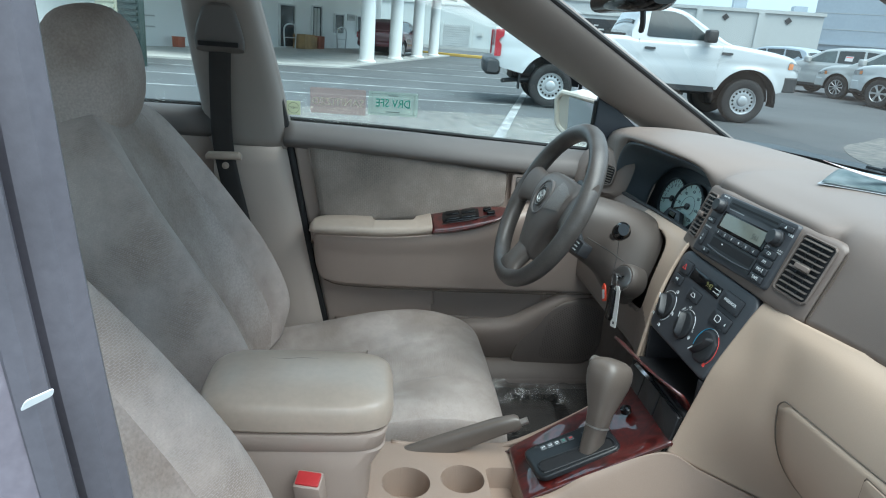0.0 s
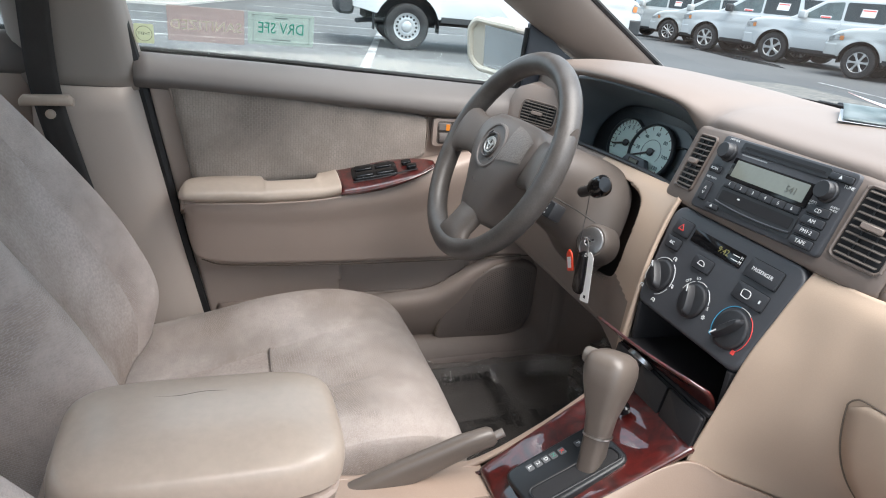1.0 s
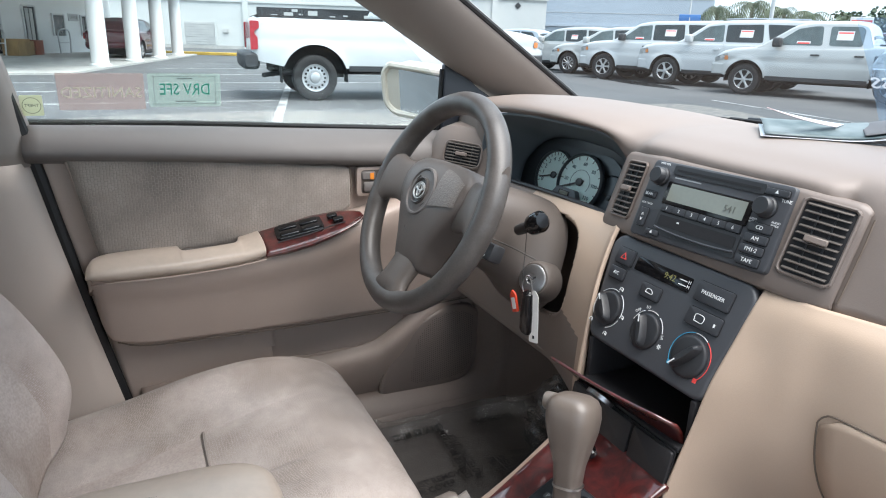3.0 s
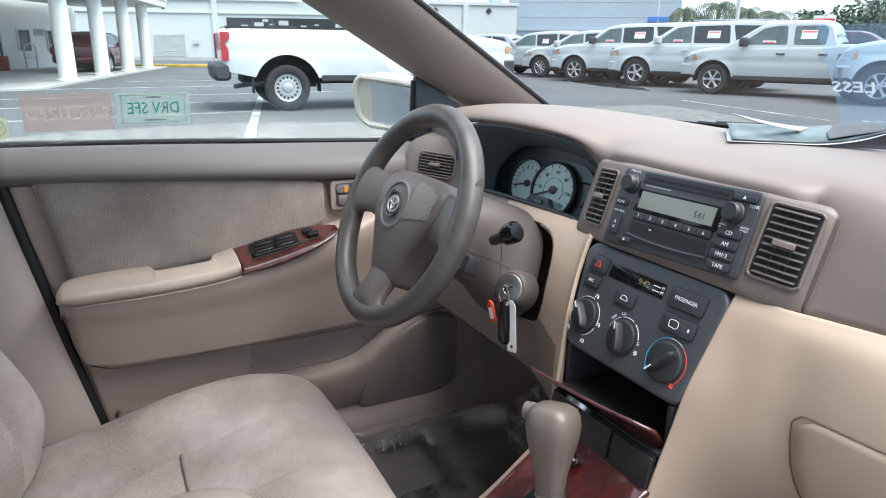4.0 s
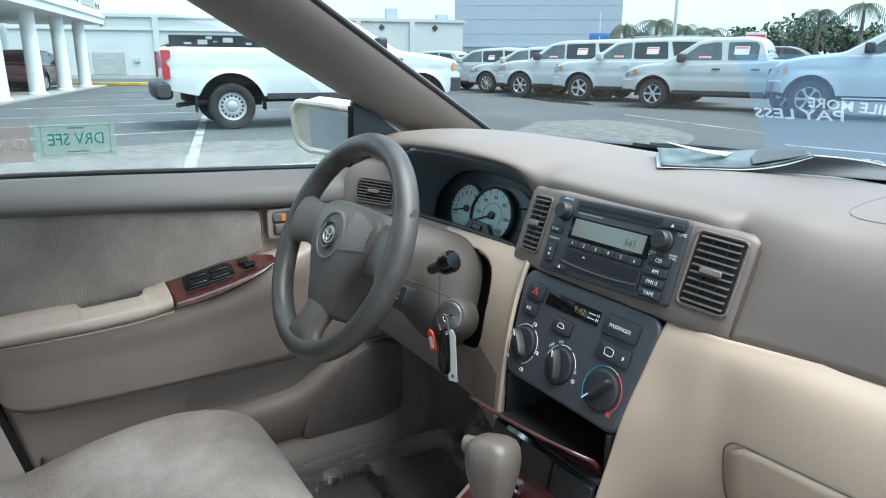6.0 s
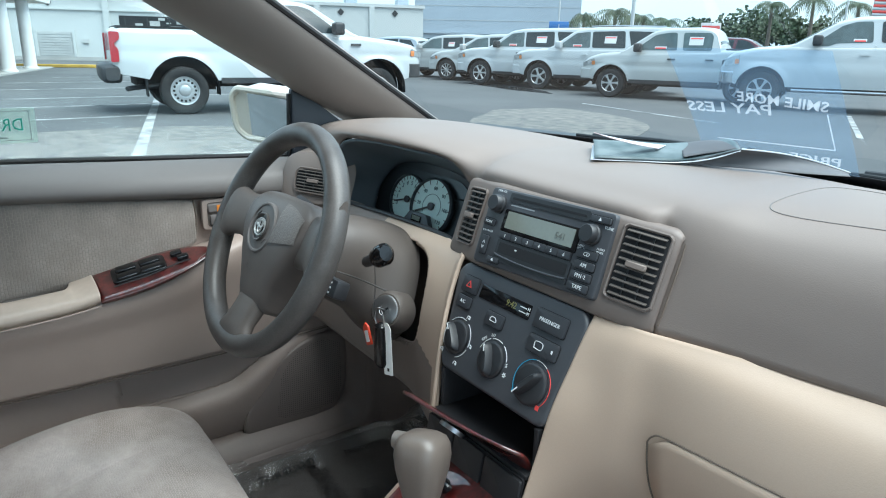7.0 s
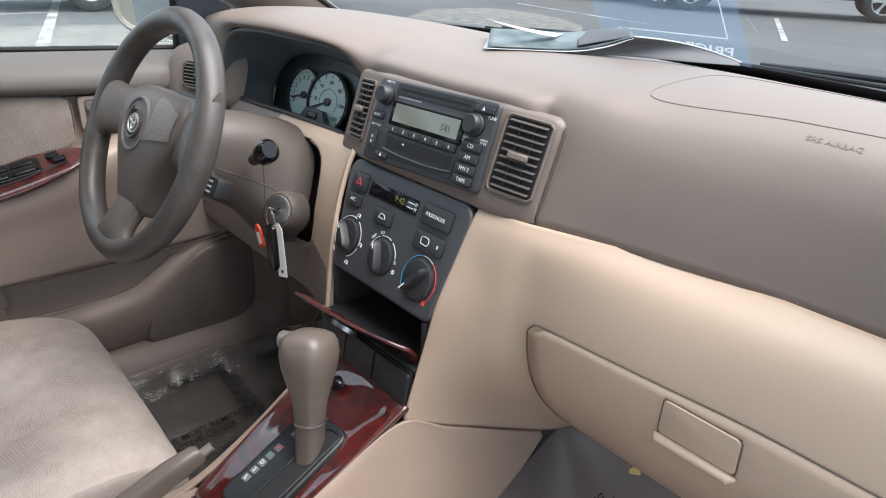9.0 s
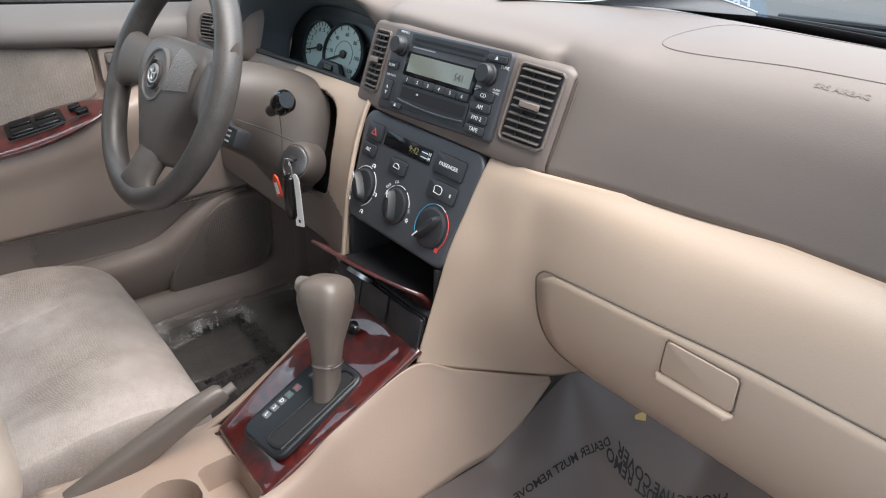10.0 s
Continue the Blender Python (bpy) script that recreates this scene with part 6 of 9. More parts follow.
def seat(name, cx, label, group):
    s = thing(name, label, "car seat", group, at=(0, 0, 0))
    # cushion: rows run front to back, columns across; side bolsters stand up
    rows = []
    for y, zc, zb, w, drop in ((0.690, 0.42, 0.42, 0.205, 0.34), (0.686, 0.478, 0.472, 0.225, 0.34), (0.660, 0.512, 0.506, 0.238, 0.34), (0.61, 0.525, 0.526, 0.246, 0.34), (0.53, 0.515, 0.534, 0.254, 0.34), (0.42, 0.486, 0.521, 0.260, 0.34), (0.30, 0.452, 0.492, 0.262, 0.34), (0.18, 0.43, 0.468, 0.260, 0.34), (0.08, 0.42, 0.45, 0.255, 0.34)):
        row = []
        for f, g in ((-1.0, -1), (-1.0, 0.35), (-0.95, 0.8), (-0.82, 1.0), (-0.68, 0.8), (-0.55, 0.42), (-0.38, 0.15), (-0.325, -0.05), (-0.2, 0.0), (0, 0.02), (0.2, 0.0), (0.325, -0.05), (0.38, 0.15), (0.55, 0.42), (0.68, 0.8), (0.82, 1.0), (0.95, 0.8), (1.0, 0.35), (1.0, -1)):
            z = drop if g == -1 else (zc + (zb - zc) * g if abs(f) < 0.9 else zb - (1 - g) * 0.05)
            row.append((cx + f * w, y, z))
        rows.append(row)
    cu = part("cushion", loft(rows, 90, 110), CLOTH, s, "grey-beige pebbled cloth cushion, worn and stained", thick=0.02)
    seam = [(cx - 0.087, 0.412, 0.4850), (cx - 0.04, 0.410, 0.4850), (cx + 0.04, 0.410, 0.4850), (cx + 0.087, 0.412, 0.4850)]
    part("seam", tube(seam, 0.0022, 6, 24), SEAM, cu)
    # backrest: rows run up; leans back
    rows = []
    for y, z, w, th, bo in ((0.175, 0.46, 0.235, 0.12, 0.030), (0.160, 0.54, 0.245, 0.12, 0.058), (0.108, 0.66, 0.240, 0.12, 0.062), (0.046, 0.78, 0.226, 0.12, 0.050), (0.000, 0.88, 0.208, 0.115, 0.030), (-0.038, 0.96, 0.180, 0.105, 0.015), (-0.060, 1.0, 0.150, 0.09, 0.006), (-0.075, 1.02, 0.11, 0.05, 0.0)):
        row = []
        for f, b, d in ((-0.9, 0, 1), (-1.0, 0.2, 0.6), (-1.0, 0.65, 0.2), (-0.92, 0.95, 0), (-0.78, 1.0, 0), (-0.62, 0.7, 0), (-0.45, 0.25, 0), (-0.2, 0.02, 0), (0, 0, 0), (0.2, 0.02, 0), (0.45, 0.25, 0), (0.62, 0.7, 0), (0.78, 1.0, 0), (0.92, 0.95, 0), (1.0, 0.65, 0.2), (1.0, 0.2, 0.6), (0.9, 0, 1)):
            row.append((cx + f * w, y + bo * b - th * d, z + 0.35 * bo * b - 0.25 * th * d))
        rows.append(row)
    bk = part("backrest", loft(rows, 90, 120), CLOTH_BACK, s, "grey-beige cloth backrest with side bolsters, lightened for door light", thick=0.02)
    bk.data.materials.append(CLOTH_SMOOTH)
    cu.data.materials.append(CLOTH_SMOOTH)
    for k, f in enumerate(bk.data.polygons):
        if 0.345 < (k % 119) / 118 < 0.655 and (k // 119) / 88 < 0.9:
            f.material_index = 1
    for f in cu.data.polygons:
        if abs(f.center.x - cx) < 0.086 and f.center.y < 0.41 and f.center.z > 0.40:
            f.material_index = 1
    part("back_shell", loft([[(cx - 0.22, 0.02, 0.45), (cx, 0.0, 0.45), (cx + 0.22, 0.02, 0.45)], [(cx - 0.22, -0.06, 0.72), (cx, -0.09, 0.72), (cx + 0.22, -0.06, 0.72)], [(cx - 0.15, -0.14, 0.98), (cx, -0.16, 0.98), (cx + 0.15, -0.14, 0.98)]], 16, 16), CLOTH_SMOOTH, s, thick=0.02)
    # headrest on two posts
    hr = []
    for c, w, d in (((cx, -0.118, 0.945), 0.06, 0.030), ((cx, -0.113, 0.955), 0.100, 0.056), ((cx, -0.106, 0.99), 0.126, 0.074), ((cx, -0.103, 1.05), 0.134, 0.080), ((cx, -0.107, 1.11), 0.130, 0.076), ((cx, -0.113, 1.155), 0.115, 0.064), ((cx, -0.12, 1.182), 0.083, 0.044), ((cx, -0.124, 1.192), 0.04, 0.02)):
        hr.append((c, (w, 0, 0), (0, d, d * 0.25)))
    part("headrest", rings(hr, 40, 2.2), CLOTH_SMOOTH, s, "plain grey cloth headrest", soft=1)
    for sg in (-1, 1):
        part("headrest_post", tube([(cx + sg * 0.06, -0.085, 0.95), (cx + sg * 0.06, -0.105, 1.0)], 0.006, 8), STEEL, s)
    # base, side trim and slide rail
    part("side_trim", box(cx - 0.268, cx - 0.245, 0.05, 0.62, 0.33, 0.46, 0.012), TAUPE, s)
    part("base", box(cx - 0.22, cx + 0.22, 0.05, 0.60, 0.30, 0.42, 0.02), CARPET, s)
    return s


seat("driver_seat", -0.37, "worn grey-beige cloth driver's seat with headrest", "front seats")
pseat = seat("passenger_seat", 0.415, "grey-beige cloth passenger seat with headrest", "front seats")
pseat.matrix_basis = pose(0, 0.09, 0)
# rear bench, far behind
bench = thing("rear_bench", "grey-beige cloth rear bench seat", "car seat")
part("cushion", box(-0.64, 0.64, -0.86, -0.38, 0.36, 0.56, 0.06, 4), CLOTH, bench)
part("backrest", box(-0.62, 0.62, -1.03, -0.86, 0.50, 0.98, 0.06, 4), CLOTH, bench)
part("headrest", box(-0.42, -0.20, -1.03, -0.93, 0.97, 1.12, 0.04, 4), CLOTH_SMOOTH, bench)
part("headrest", box(0.20, 0.42, -1.03, -0.93, 0.97, 1.12, 0.04, 4), CLOTH_SMOOTH, bench)
rd = thing("rear_door", "closed rear door with taupe top roll and beige lining", "car door")
part("inner_panel", loft([[(-0.715, y, 0.965) for y in (-0.75, -0.3, 0.03)], [(-0.69, y, 0.90) for y in (-0.75, -0.3, 0.03)], [(-0.69, y, 0.70) for y in (-0.75, -0.3, 0.03)], [(-0.70, y, 0.36) for y in (-0.75, -0.3, 0.03)]], 16, 6), BEIGE, rd, thick=0.012)
part("top_roll", loft([[(-0.725, y, 0.985), (-0.69, y, 0.985), (-0.668, y, 0.965), (-0.668, y, 0.93), (-0.69, y, 0.912)] for y in (-0.75, -0.3, 0.03)], 8, 16), TAUPE_DARK, rd, thick=0.006)
part("window_seal", tube([(-0.716, -0.75, 0.99), (-0.716, 0.03, 0.988)], 0.006, 8), RUBBER, rd)

# driver's belt on the middle pillar
belt = thing("seat_belt", "dark seat belt webbing with beige latch plate on the pillar", "seat belt")
web = []
for y, z, x in ((0.072, 1.165, -0.592), (0.062, 1.02, -0.625), (0.062, 0.90, -0.645), (0.085, 0.78, -0.645), (0.125, 0.62, -0.645), (0.17, 0.46, -0.645)):
    web.append([(x, y - 0.023, z), (x + 0.002, y, z), (x, y + 0.023, z)])
part("webbing", loft(web, 30, 6), BELT, belt, "dark brown-grey webbing", thick=0.0018)
guide = part("upper_guide", rings([((-0.592, 0.072, 1.120), (0, 0.050, 0), (0.012, 0, 0.006)), ((-0.587, 0.072, 1.138), (0, 0.052, 0), (0.016, 0, 0.012)), ((-0.585, 0.072, 1.165), (0, 0.046, 0), (0.015, 0, 0.012)), ((-0.585, 0.072, 1.20), (0, 0.034, 0), (0.012, 0, 0.010)), ((-0.588, 0.072, 1.21), (0, 0.02, 0), (0.008, 0, 0.006))], 24, 3), TAUPE_DARK, belt, "grey-brown upper belt guide")
part("guide_slot", box(-0.574, -0.568, 0.030, 0.114, 1.128, 1.138, 0.002), HOLLOW, guide)
plate = part("latch_plate", rings([((-0.634, 0.024, 0.880), (0.008, 0, 0), (0, 0, 0.006)), ((-0.632, 0.03, 0.884), (0.010, 0, 0), (0, 0, 0.009)), ((-0.632, 0.098, 0.886), (0.010, 0, 0), (0, 0, 0.009)), ((-0.634, 0.104, 0.882), (0.008, 0, 0), (0, 0, 0.006))], 20, 3), VINYL, belt, "beige latch plate")
part("stop_button", lathe([(0.008, 0), (0.008, 0.003), (0.003, 0.005)], 16, Matrix.Translation((-0.632, 0.068, 0.862)) @ Matrix.Rotation(radians(90), 4, "Y")), VINYL, belt)

# ---- centre console ----
console = thing("centre_console", "beige plastic centre console with armrest box and cup holders", "centre console")
top = [(0.46, 0.505, -0.085, 0.105), (0.56, 0.495, -0.082, 0.102), (0.66, 0.506, -0.078, 0.098), (0.76, 0.558, -0.075, 0.094), (0.88, 0.622, -0.090, 0.092), (0.98, 0.66, -0.10, 0.09)]
side_l = []
for y, z, xl, xr in top:
    side_l.append([(xl + 0.012, y, z), (xl, y, z - 0.004), (xl - 0.008, y, z - 0.03), (xl - 0.014, y, z - 0.08), (xl - 0.02, y, z - 0.14), (xl - 0.03, y, z - 0.26)])
side_r = [
    [(0.093, 0.40, 0.505), (0.105, 0.40, 0.50), (0.117, 0.40, 0.47), (0.13, 0.40, 0.43), (0.14, 0.40, 0.38)],
    [(0.086, 0.66, 0.506), (0.096, 0.662, 0.502), (0.108, 0.672, 0.475), (0.124, 0.69, 0.44), (0.140, 0.71, 0.40)],
    [(0.087, 0.76, 0.558), (0.094, 0.765, 0.552), (0.108, 0.775, 0.52), (0.126, 0.79, 0.48), (0.146, 0.81, 0.43)],
    [(0.090, 0.868, 0.604), (0.095, 0.874, 0.594), (0.110, 0.882, 0.56), (0.130, 0.890, 0.51), (0.150, 0.90, 0.448)],
    [(0.116, 0.926, 0.588), (0.119, 0.929, 0.580), (0.128, 0.938, 0.55), (0.140, 0.953, 0.505), (0.151, 0.970, 0.452)],
    [(0.142, 0.990, 0.568), (0.143, 0.992, 0.562), (0.146, 0.999, 0.545), (0.149, 1.009, 0.52), (0.152, 1.020, 0.484)],
    [(0.164, 1.05, 0.549), (0.163, 1.051, 0.547), (0.161, 1.054, 0.542), (0.157, 1.058, 0.536), (0.152, 1.062, 0.527)],
]
part("side_panel", loft(side_r, 60, 24), CONSOLE_BEIGE, console, "beige side panel", thick=0.006)
part("side_panel", loft(side_l, 40, 24), CONSOLE_BEIGE, console, "beige side panel", thick=0.006)
# tray with two cup holders behind the wood panel
tray = bmesh.new()
CUPS = ((0.034, 0.482, 0.037), (0.024, 0.575, 0.034))
nx, ny = 178, 250


def tray_z(x, y):
    dip = 0.0
    for cx, cy, r in CUPS:
        dip = max(dip, min(1, max(0, (r - math.hypot(x - cx, y - cy)) / 0.003 + 0.5)))
    # square pocket with rounded corners before the wood trim
    qx, qy = max(0.0, abs(x - 0.036) - 0.030), max(0.0, abs(y - 0.642) - 0.014)
    dip = max(dip, 0.7 * min(1, max(0, (0.010 - math.hypot(qx, qy)) / 0.003 + 0.5)))
    return 0.502 - 0.055 * dip


for x, y in ((-0.078 + 0.178 * i / nx, 0.42 + 0.252 * j / ny) for i in range(nx + 1) for j in range(ny + 1)):
    tray.verts.new((x, y, tray_z(x, y)))
tray.verts.ensure_lookup_table()
for i in range(nx):
    for j in range(ny):
        k = i * (ny + 1) + j
        tray.faces.new((tray.verts[k], tray.verts[k + ny + 1], tray.verts[k + ny + 2], tray.verts[k + 1]))
part("cup_tray", tray, CONSOLE_BEIGE, console, "beige tray with two cup holders", thick=0.005)
# armrest box
part("armrest_bin", rings([((0.012, 0.295, 0.40), (0.078, 0, 0), (0, 0.125, 0)), ((0.012, 0.295, 0.56), (0.080, 0, 0), (0, 0.130, 0)), ((0.010, 0.305, 0.595), (0.083, 0, 0), (0, 0.140, 0)), ((0.010, 0.305, 0.60), (0.080, 0, 0), (0, 0.137, 0))], 40, 6), BEIGE, console, "beige armrest bin")
part("bin_collar", rings([((0.008, 0.302, 0.598), (0.084, 0, 0), (0, 0.139, 0)), ((0.008, 0.302, 0.602), (0.087, 0, 0), (0, 0.142, 0)), ((0.008, 0.302, 0.624), (0.090, 0, 0), (0, 0.146, 0)), ((0.008, 0.302, 0.628), (0.088, 0, 0), (0, 0.144, 0))], 40, 6), BEIGE, console)
LID = ((0.629, 0.088, 0.138), (0.634, 0.093, 0.143), (0.648, 0.094, 0.144), (0.660, 0.0930, 0.1430), (0.6685, 0.0900, 0.1400), (0.6735, 0.0850, 0.1350), (0.6760, 0.0780, 0.1280), (0.6800, 0.0640, 0.1130), (0.6835, 0.046, 0.092), (0.6855, 0.024, 0.066), (0.686, 0.005, 0.02))
rest2 = part("armrest_lid", rings([((0.004, 0.311, z), (w, 0, 0), (0, d, 0)) for z, w, d in LID], 64, 4.5), VINYL, console, "shiny beige vinyl armrest lid with a small crack")
part("lid_crack", tube([(-0.032, 0.26, 0.6838), (-0.030, 0.285, 0.6842), (-0.035, 0.31, 0.6838), (-0.033, 0.335, 0.6838)], 0.0006, 5, 20), DARK_INK, rest2)
# wood-look shift surround, dished round the gate
wr = []
for y, z, zc in ((0.664, 0.505, 0.505), (0.668, 0.513, 0.513), (0.70, 0.531, 0.533), (0.76, 0.562, 0.5595), (0.80, 0.583, 0.5755), (0.82, 0.593, 0.585), (0.84, 0.603, 0.597), (0.86, 0.6135, 0.611), (0.878, 0.6225, 0.623), (0.884, 0.622, 0.6225)):
    g = (y - 0.664) / 0.224
    xl, xr = -0.048 - 0.030 * g, 0.084 + 0.006 * g
    wr.append([(xl - 0.003, y, z - 0.008), (xl, y, z), (xl + 0.030, y, z * 0.35 + zc * 0.65), (0.01, y, zc), (xr - 0.030, y, z * 0.35 + zc * 0.65), (xr, y, z), (xr + 0.003, y, z - 0.008)])
part("shift_surround", loft(wr, 50, 44), WOOD, console, "glossy red wood-look shift surround", thick=0.005)
GP = frame_at((0.010, 0.7608, 0.5621), (1, 0.15, 0.02), (-0.1112, 0.9334, 0.3574))
GATE_BLACK = material("satin_black_gate_plastic", (0.013, 0.014, 0.016), 0.35, 0, 0.1, 8, 600, 0.05, 0.0003)
POSITION_GREY = material("grey_position_window", (0.16, 0.165, 0.17), 0.2, 0, 0.1, 20, 200, 0, 0.0001)
gate = part("shift_gate", slab(rounded([(-0.026, -0.086), (0.054, -0.086), (0.059, 0.058), (-0.022, 0.060)], 0.018), 0.009, GP, 0.004, 3), GATE_BLACK, console, "black shift gate with position letters")
part("gate_slot", slab(rounded([(0.020, -0.074), (0.044, -0.074), (0.050, 0.048), (0.028, 0.048)], 0.011), 0.0095, GP), HOLLOW, gate)
slot_rim = rounded([(0.018, -0.076), (0.046, -0.076), (0.052, 0.050), (0.026, 0.050)], 0.012)
part("slot_rim", tube([GP @ Vector((x, y, 0.0092)) for x, y in slot_rim + slot_rim[:1]], 0.0017, 8, 80), GATE_BLACK, gate, "raised rim of the slot")
for word, x, y, ink in (("L", -0.0094, -0.0524, WHITE_INK), ("2", -0.0086, -0.0402, WHITE_INK), ("D", -0.0080, -0.0285, WHITE_INK), ("N", -0.0072, -0.0170, GREEN_INK), ("R", -0.0062, -0.0040, RED_INK), ("P", -0.0034, 0.0202, WHITE_INK)):
    part("position_window", slab(oblong(0.0105, 0.0092, 0.0015), 0.0098, at2(GP, x, y)), POSITION_GREY, gate)
    letters(word, 0.0080, at2(GP, x, y, 0.0102), ink, gate)
part("gate_button", lathe([(0.009, 0), (0.009, 0.008), (0.005, 0.010)], 18, GP @ Matrix.Translation((-0.006, 0.100, 0.015))), GLOSSBLACK, console)
# shifter
BUTTON_GREY = material("worn_grey_button", (0.22, 0.195, 0.175), 0.3, 0.2, 0.1, 30, 300, 0.0, 0.0002)
shifter = thing("gear_lever", "taupe automatic gear lever with a bulbous knob", "gear lever")
SB, ST = Vector((0.0425, 0.773, 0.557)), Vector((0.006, 0.806, 0.7085))
sd = (ST - SB).normalized()
sr = Vector((0.86, 0.5, 0)).normalized()
sr = (sr - sd * sr.dot(sd)).normalized()
su = sd.cross(sr)
secs = []
for d, w, h in ((0.0, 0.0145, 0.018), (0.055, 0.0150, 0.0185), (0.0560, 0.0155, 0.019), (0.080, 0.0175, 0.021), (0.103, 0.0235, 0.028), (0.122, 0.0285, 0.0330), (0.138, 0.0305, 0.0355), (0.151, 0.0295, 0.0340), (0.159, 0.0255, 0.0295), (0.1635, 0.018, 0.021), (0.165, 0.004, 0.004)):
    secs.append((SB + sd * d - sr * 0.004 * (d / 0.15) ** 2, sr * w, su * h))
part("knob", rings(secs, 36, 3.1), KNOB, shifter, "taupe vinyl knob and stem")
part("release_button", lathe([(0.011, -0.010), (0.011, 0.006), (0.0098, 0.0080), (0.003, 0.0085)], 24, frame_at(SB + sd * 0.150 - sr * 0.034, sd, su)), BUTTON_GREY, shifter, "round grey release button")
part("knob_ring", rings([(SB + sd * 0.054, sr * 0.0172, su * 0.0207), (SB + sd * 0.0565, sr * 0.0175, su * 0.021)], 32, 2.7), STEEL, shifter)
# parking brake
brake = thing("parking_brake", "taupe plastic parking brake lever, lowered", "parking brake")
part("lever", rings([((-0.062, 0.42, 0.449), (0.012, 0, 0), (0, -0.007, 0.022)), ((-0.061, 0.47, 0.472), (0.0125, 0, 0), (0, -0.007, 0.022)), ((-0.058, 0.56, 0.513), (0.0125, 0, 0), (0, -0.006, 0.019)), ((-0.054, 0.64, 0.550), (0.0120, 0, 0), (0, -0.006, 0.0150)), ((-0.051, 0.673, 0.562), (0.0108, 0, 0), (0, -0.005, 0.013)), ((-0.050, 0.679, 0.564), (0.008, 0, 0), (0, -0.004, 0.009))], 24, 3), KNOB, brake, "taupe plastic grip")
part("release_button", tube([(-0.050, 0.678, 0.561), (-0.049, 0.692, 0.568)], 0.006, 12), BUTTON_GREY, brake)
part("boot", box(-0.080, -0.043, 0.39, 0.52, 0.40, 0.475, 0.012), TAUPE, brake)
# red belt buckle by the passenger seat
buckle = thing("belt_buckle", "black belt buckle with a red release button", "seat belt")
part("housing", box(-0.020, 0.020, -0.015, 0.015, -0.07, 0.0, 0.004, 2, frame_at((0.120, 0.335, 0.572), (0.2, 0.97, 0), (-0.9, 0.2, 0.35))), BEIGE, buckle)
part("release_button", box(-0.017, 0.017, -0.011, 0.011, -0.003, 0.003, 0.002, 2, frame_at((0.120, 0.335, 0.572), (0.2, 0.97, 0), (-0.9, 0.2, 0.35))), material("red_buckle_plastic", (0.55, 0.04, 0.045), 0.35, 0, 0.1, 10, 200, 0, 0.0001), buckle, "red release button")

# protective film on both floors, with its printed words
def film_material(name, tint, colour, cover, scale, depth, gloss, rough):
    m = veil(name, tint, colour, cover)
    n, l = m.node_tree.nodes, m.node_tree.links
    under = n["Material Output"].inputs[0].links[0].from_socket
    shine, wrap, rise, lift, ripple, relief = (n.new(k) for k in ("ShaderNodeBsdfGlossy", "ShaderNodeMixShader", "ShaderNodeLayerWeight", "ShaderNodeMath", "ShaderNodeTexNoise", "ShaderNodeBump"))
    shine.inputs["Roughness"].default_value = rough
    rise.inputs["Blend"].default_value = 0.5
    lift.operation, lift.inputs[1].default_value, lift.inputs[2].default_value = "MULTIPLY_ADD", gloss * 4, gloss
    ripple.inputs["Scale"].default_value, ripple.inputs["Detail"].default_value, ripple.inputs["Distortion"].default_value = scale, 4, 1.5
    relief.inputs["Strength"].default_value, relief.inputs["Distance"].default_value = 0.9, depth
    l.new(n.new("ShaderNodeTexCoord").outputs["Object"], ripple.inputs["Vector"])
    l.new(ripple.outputs["Fac"], relief.inputs["Height"])
    l.new(relief.outputs[0], shine.inputs["Normal"])
    l.new(rise.outputs["Facing"], lift.inputs[0])
    l.new(lift.outputs[0], wrap.inputs[0])
    l.new(under, wrap.inputs[1])
    l.new(shine.outputs[0], wrap.inputs[2])
    l.new(wrap.outputs[0], n["Material Output"].inputs[0])
    return m


FILM = film_material("clear_crinkled_film", (0.88, 0.88, 0.88), (0.29, 0.272, 0.26), 0.5, 18, 0.008, 0.026, 0.10)
FILM_FLAT = film_material("milky_floor_film", (0.85, 0.85, 0.85), (0.265, 0.215, 0.20), 0.6, 5, 0.002, 0.015, 0.3)


def film(name, x0, x1, y0, y1, lift, mat, crease, label):
    rows = [[(x, y, floor_height(x, y) + lift + crease * (noise.noise((x * 14, y * 14, 1)) + 0.7 * noise.noise((x * 40, y * 40, 5)))) for x in (x0 + (x1 - x0) * i / 70 for i in range(71))] for y in (y0 + (y1 - y0) * j / 70 for j in range(71))]
    f = tagged(part(name, grid_mesh(rows), mat), label, "floor film")
    f.visible_shadow = False
    return f


def print_on_floor(word, a, b, up, tall, f, lift):
    """Words along a-b, of a true height on the sloping floor."""
    rise = floor_height(a[0] + up[0], a[1] + up[1]) - floor_height(*a)
    k = tall / Vector((*up, rise)).length
    letters_span(word, (*a, 0), (*b, 0), (a[0] + up[0] * k, a[1] + up[1] * k, 0), FILM_INK, f, height=lambda x, y: floor_height(x, y) + lift)


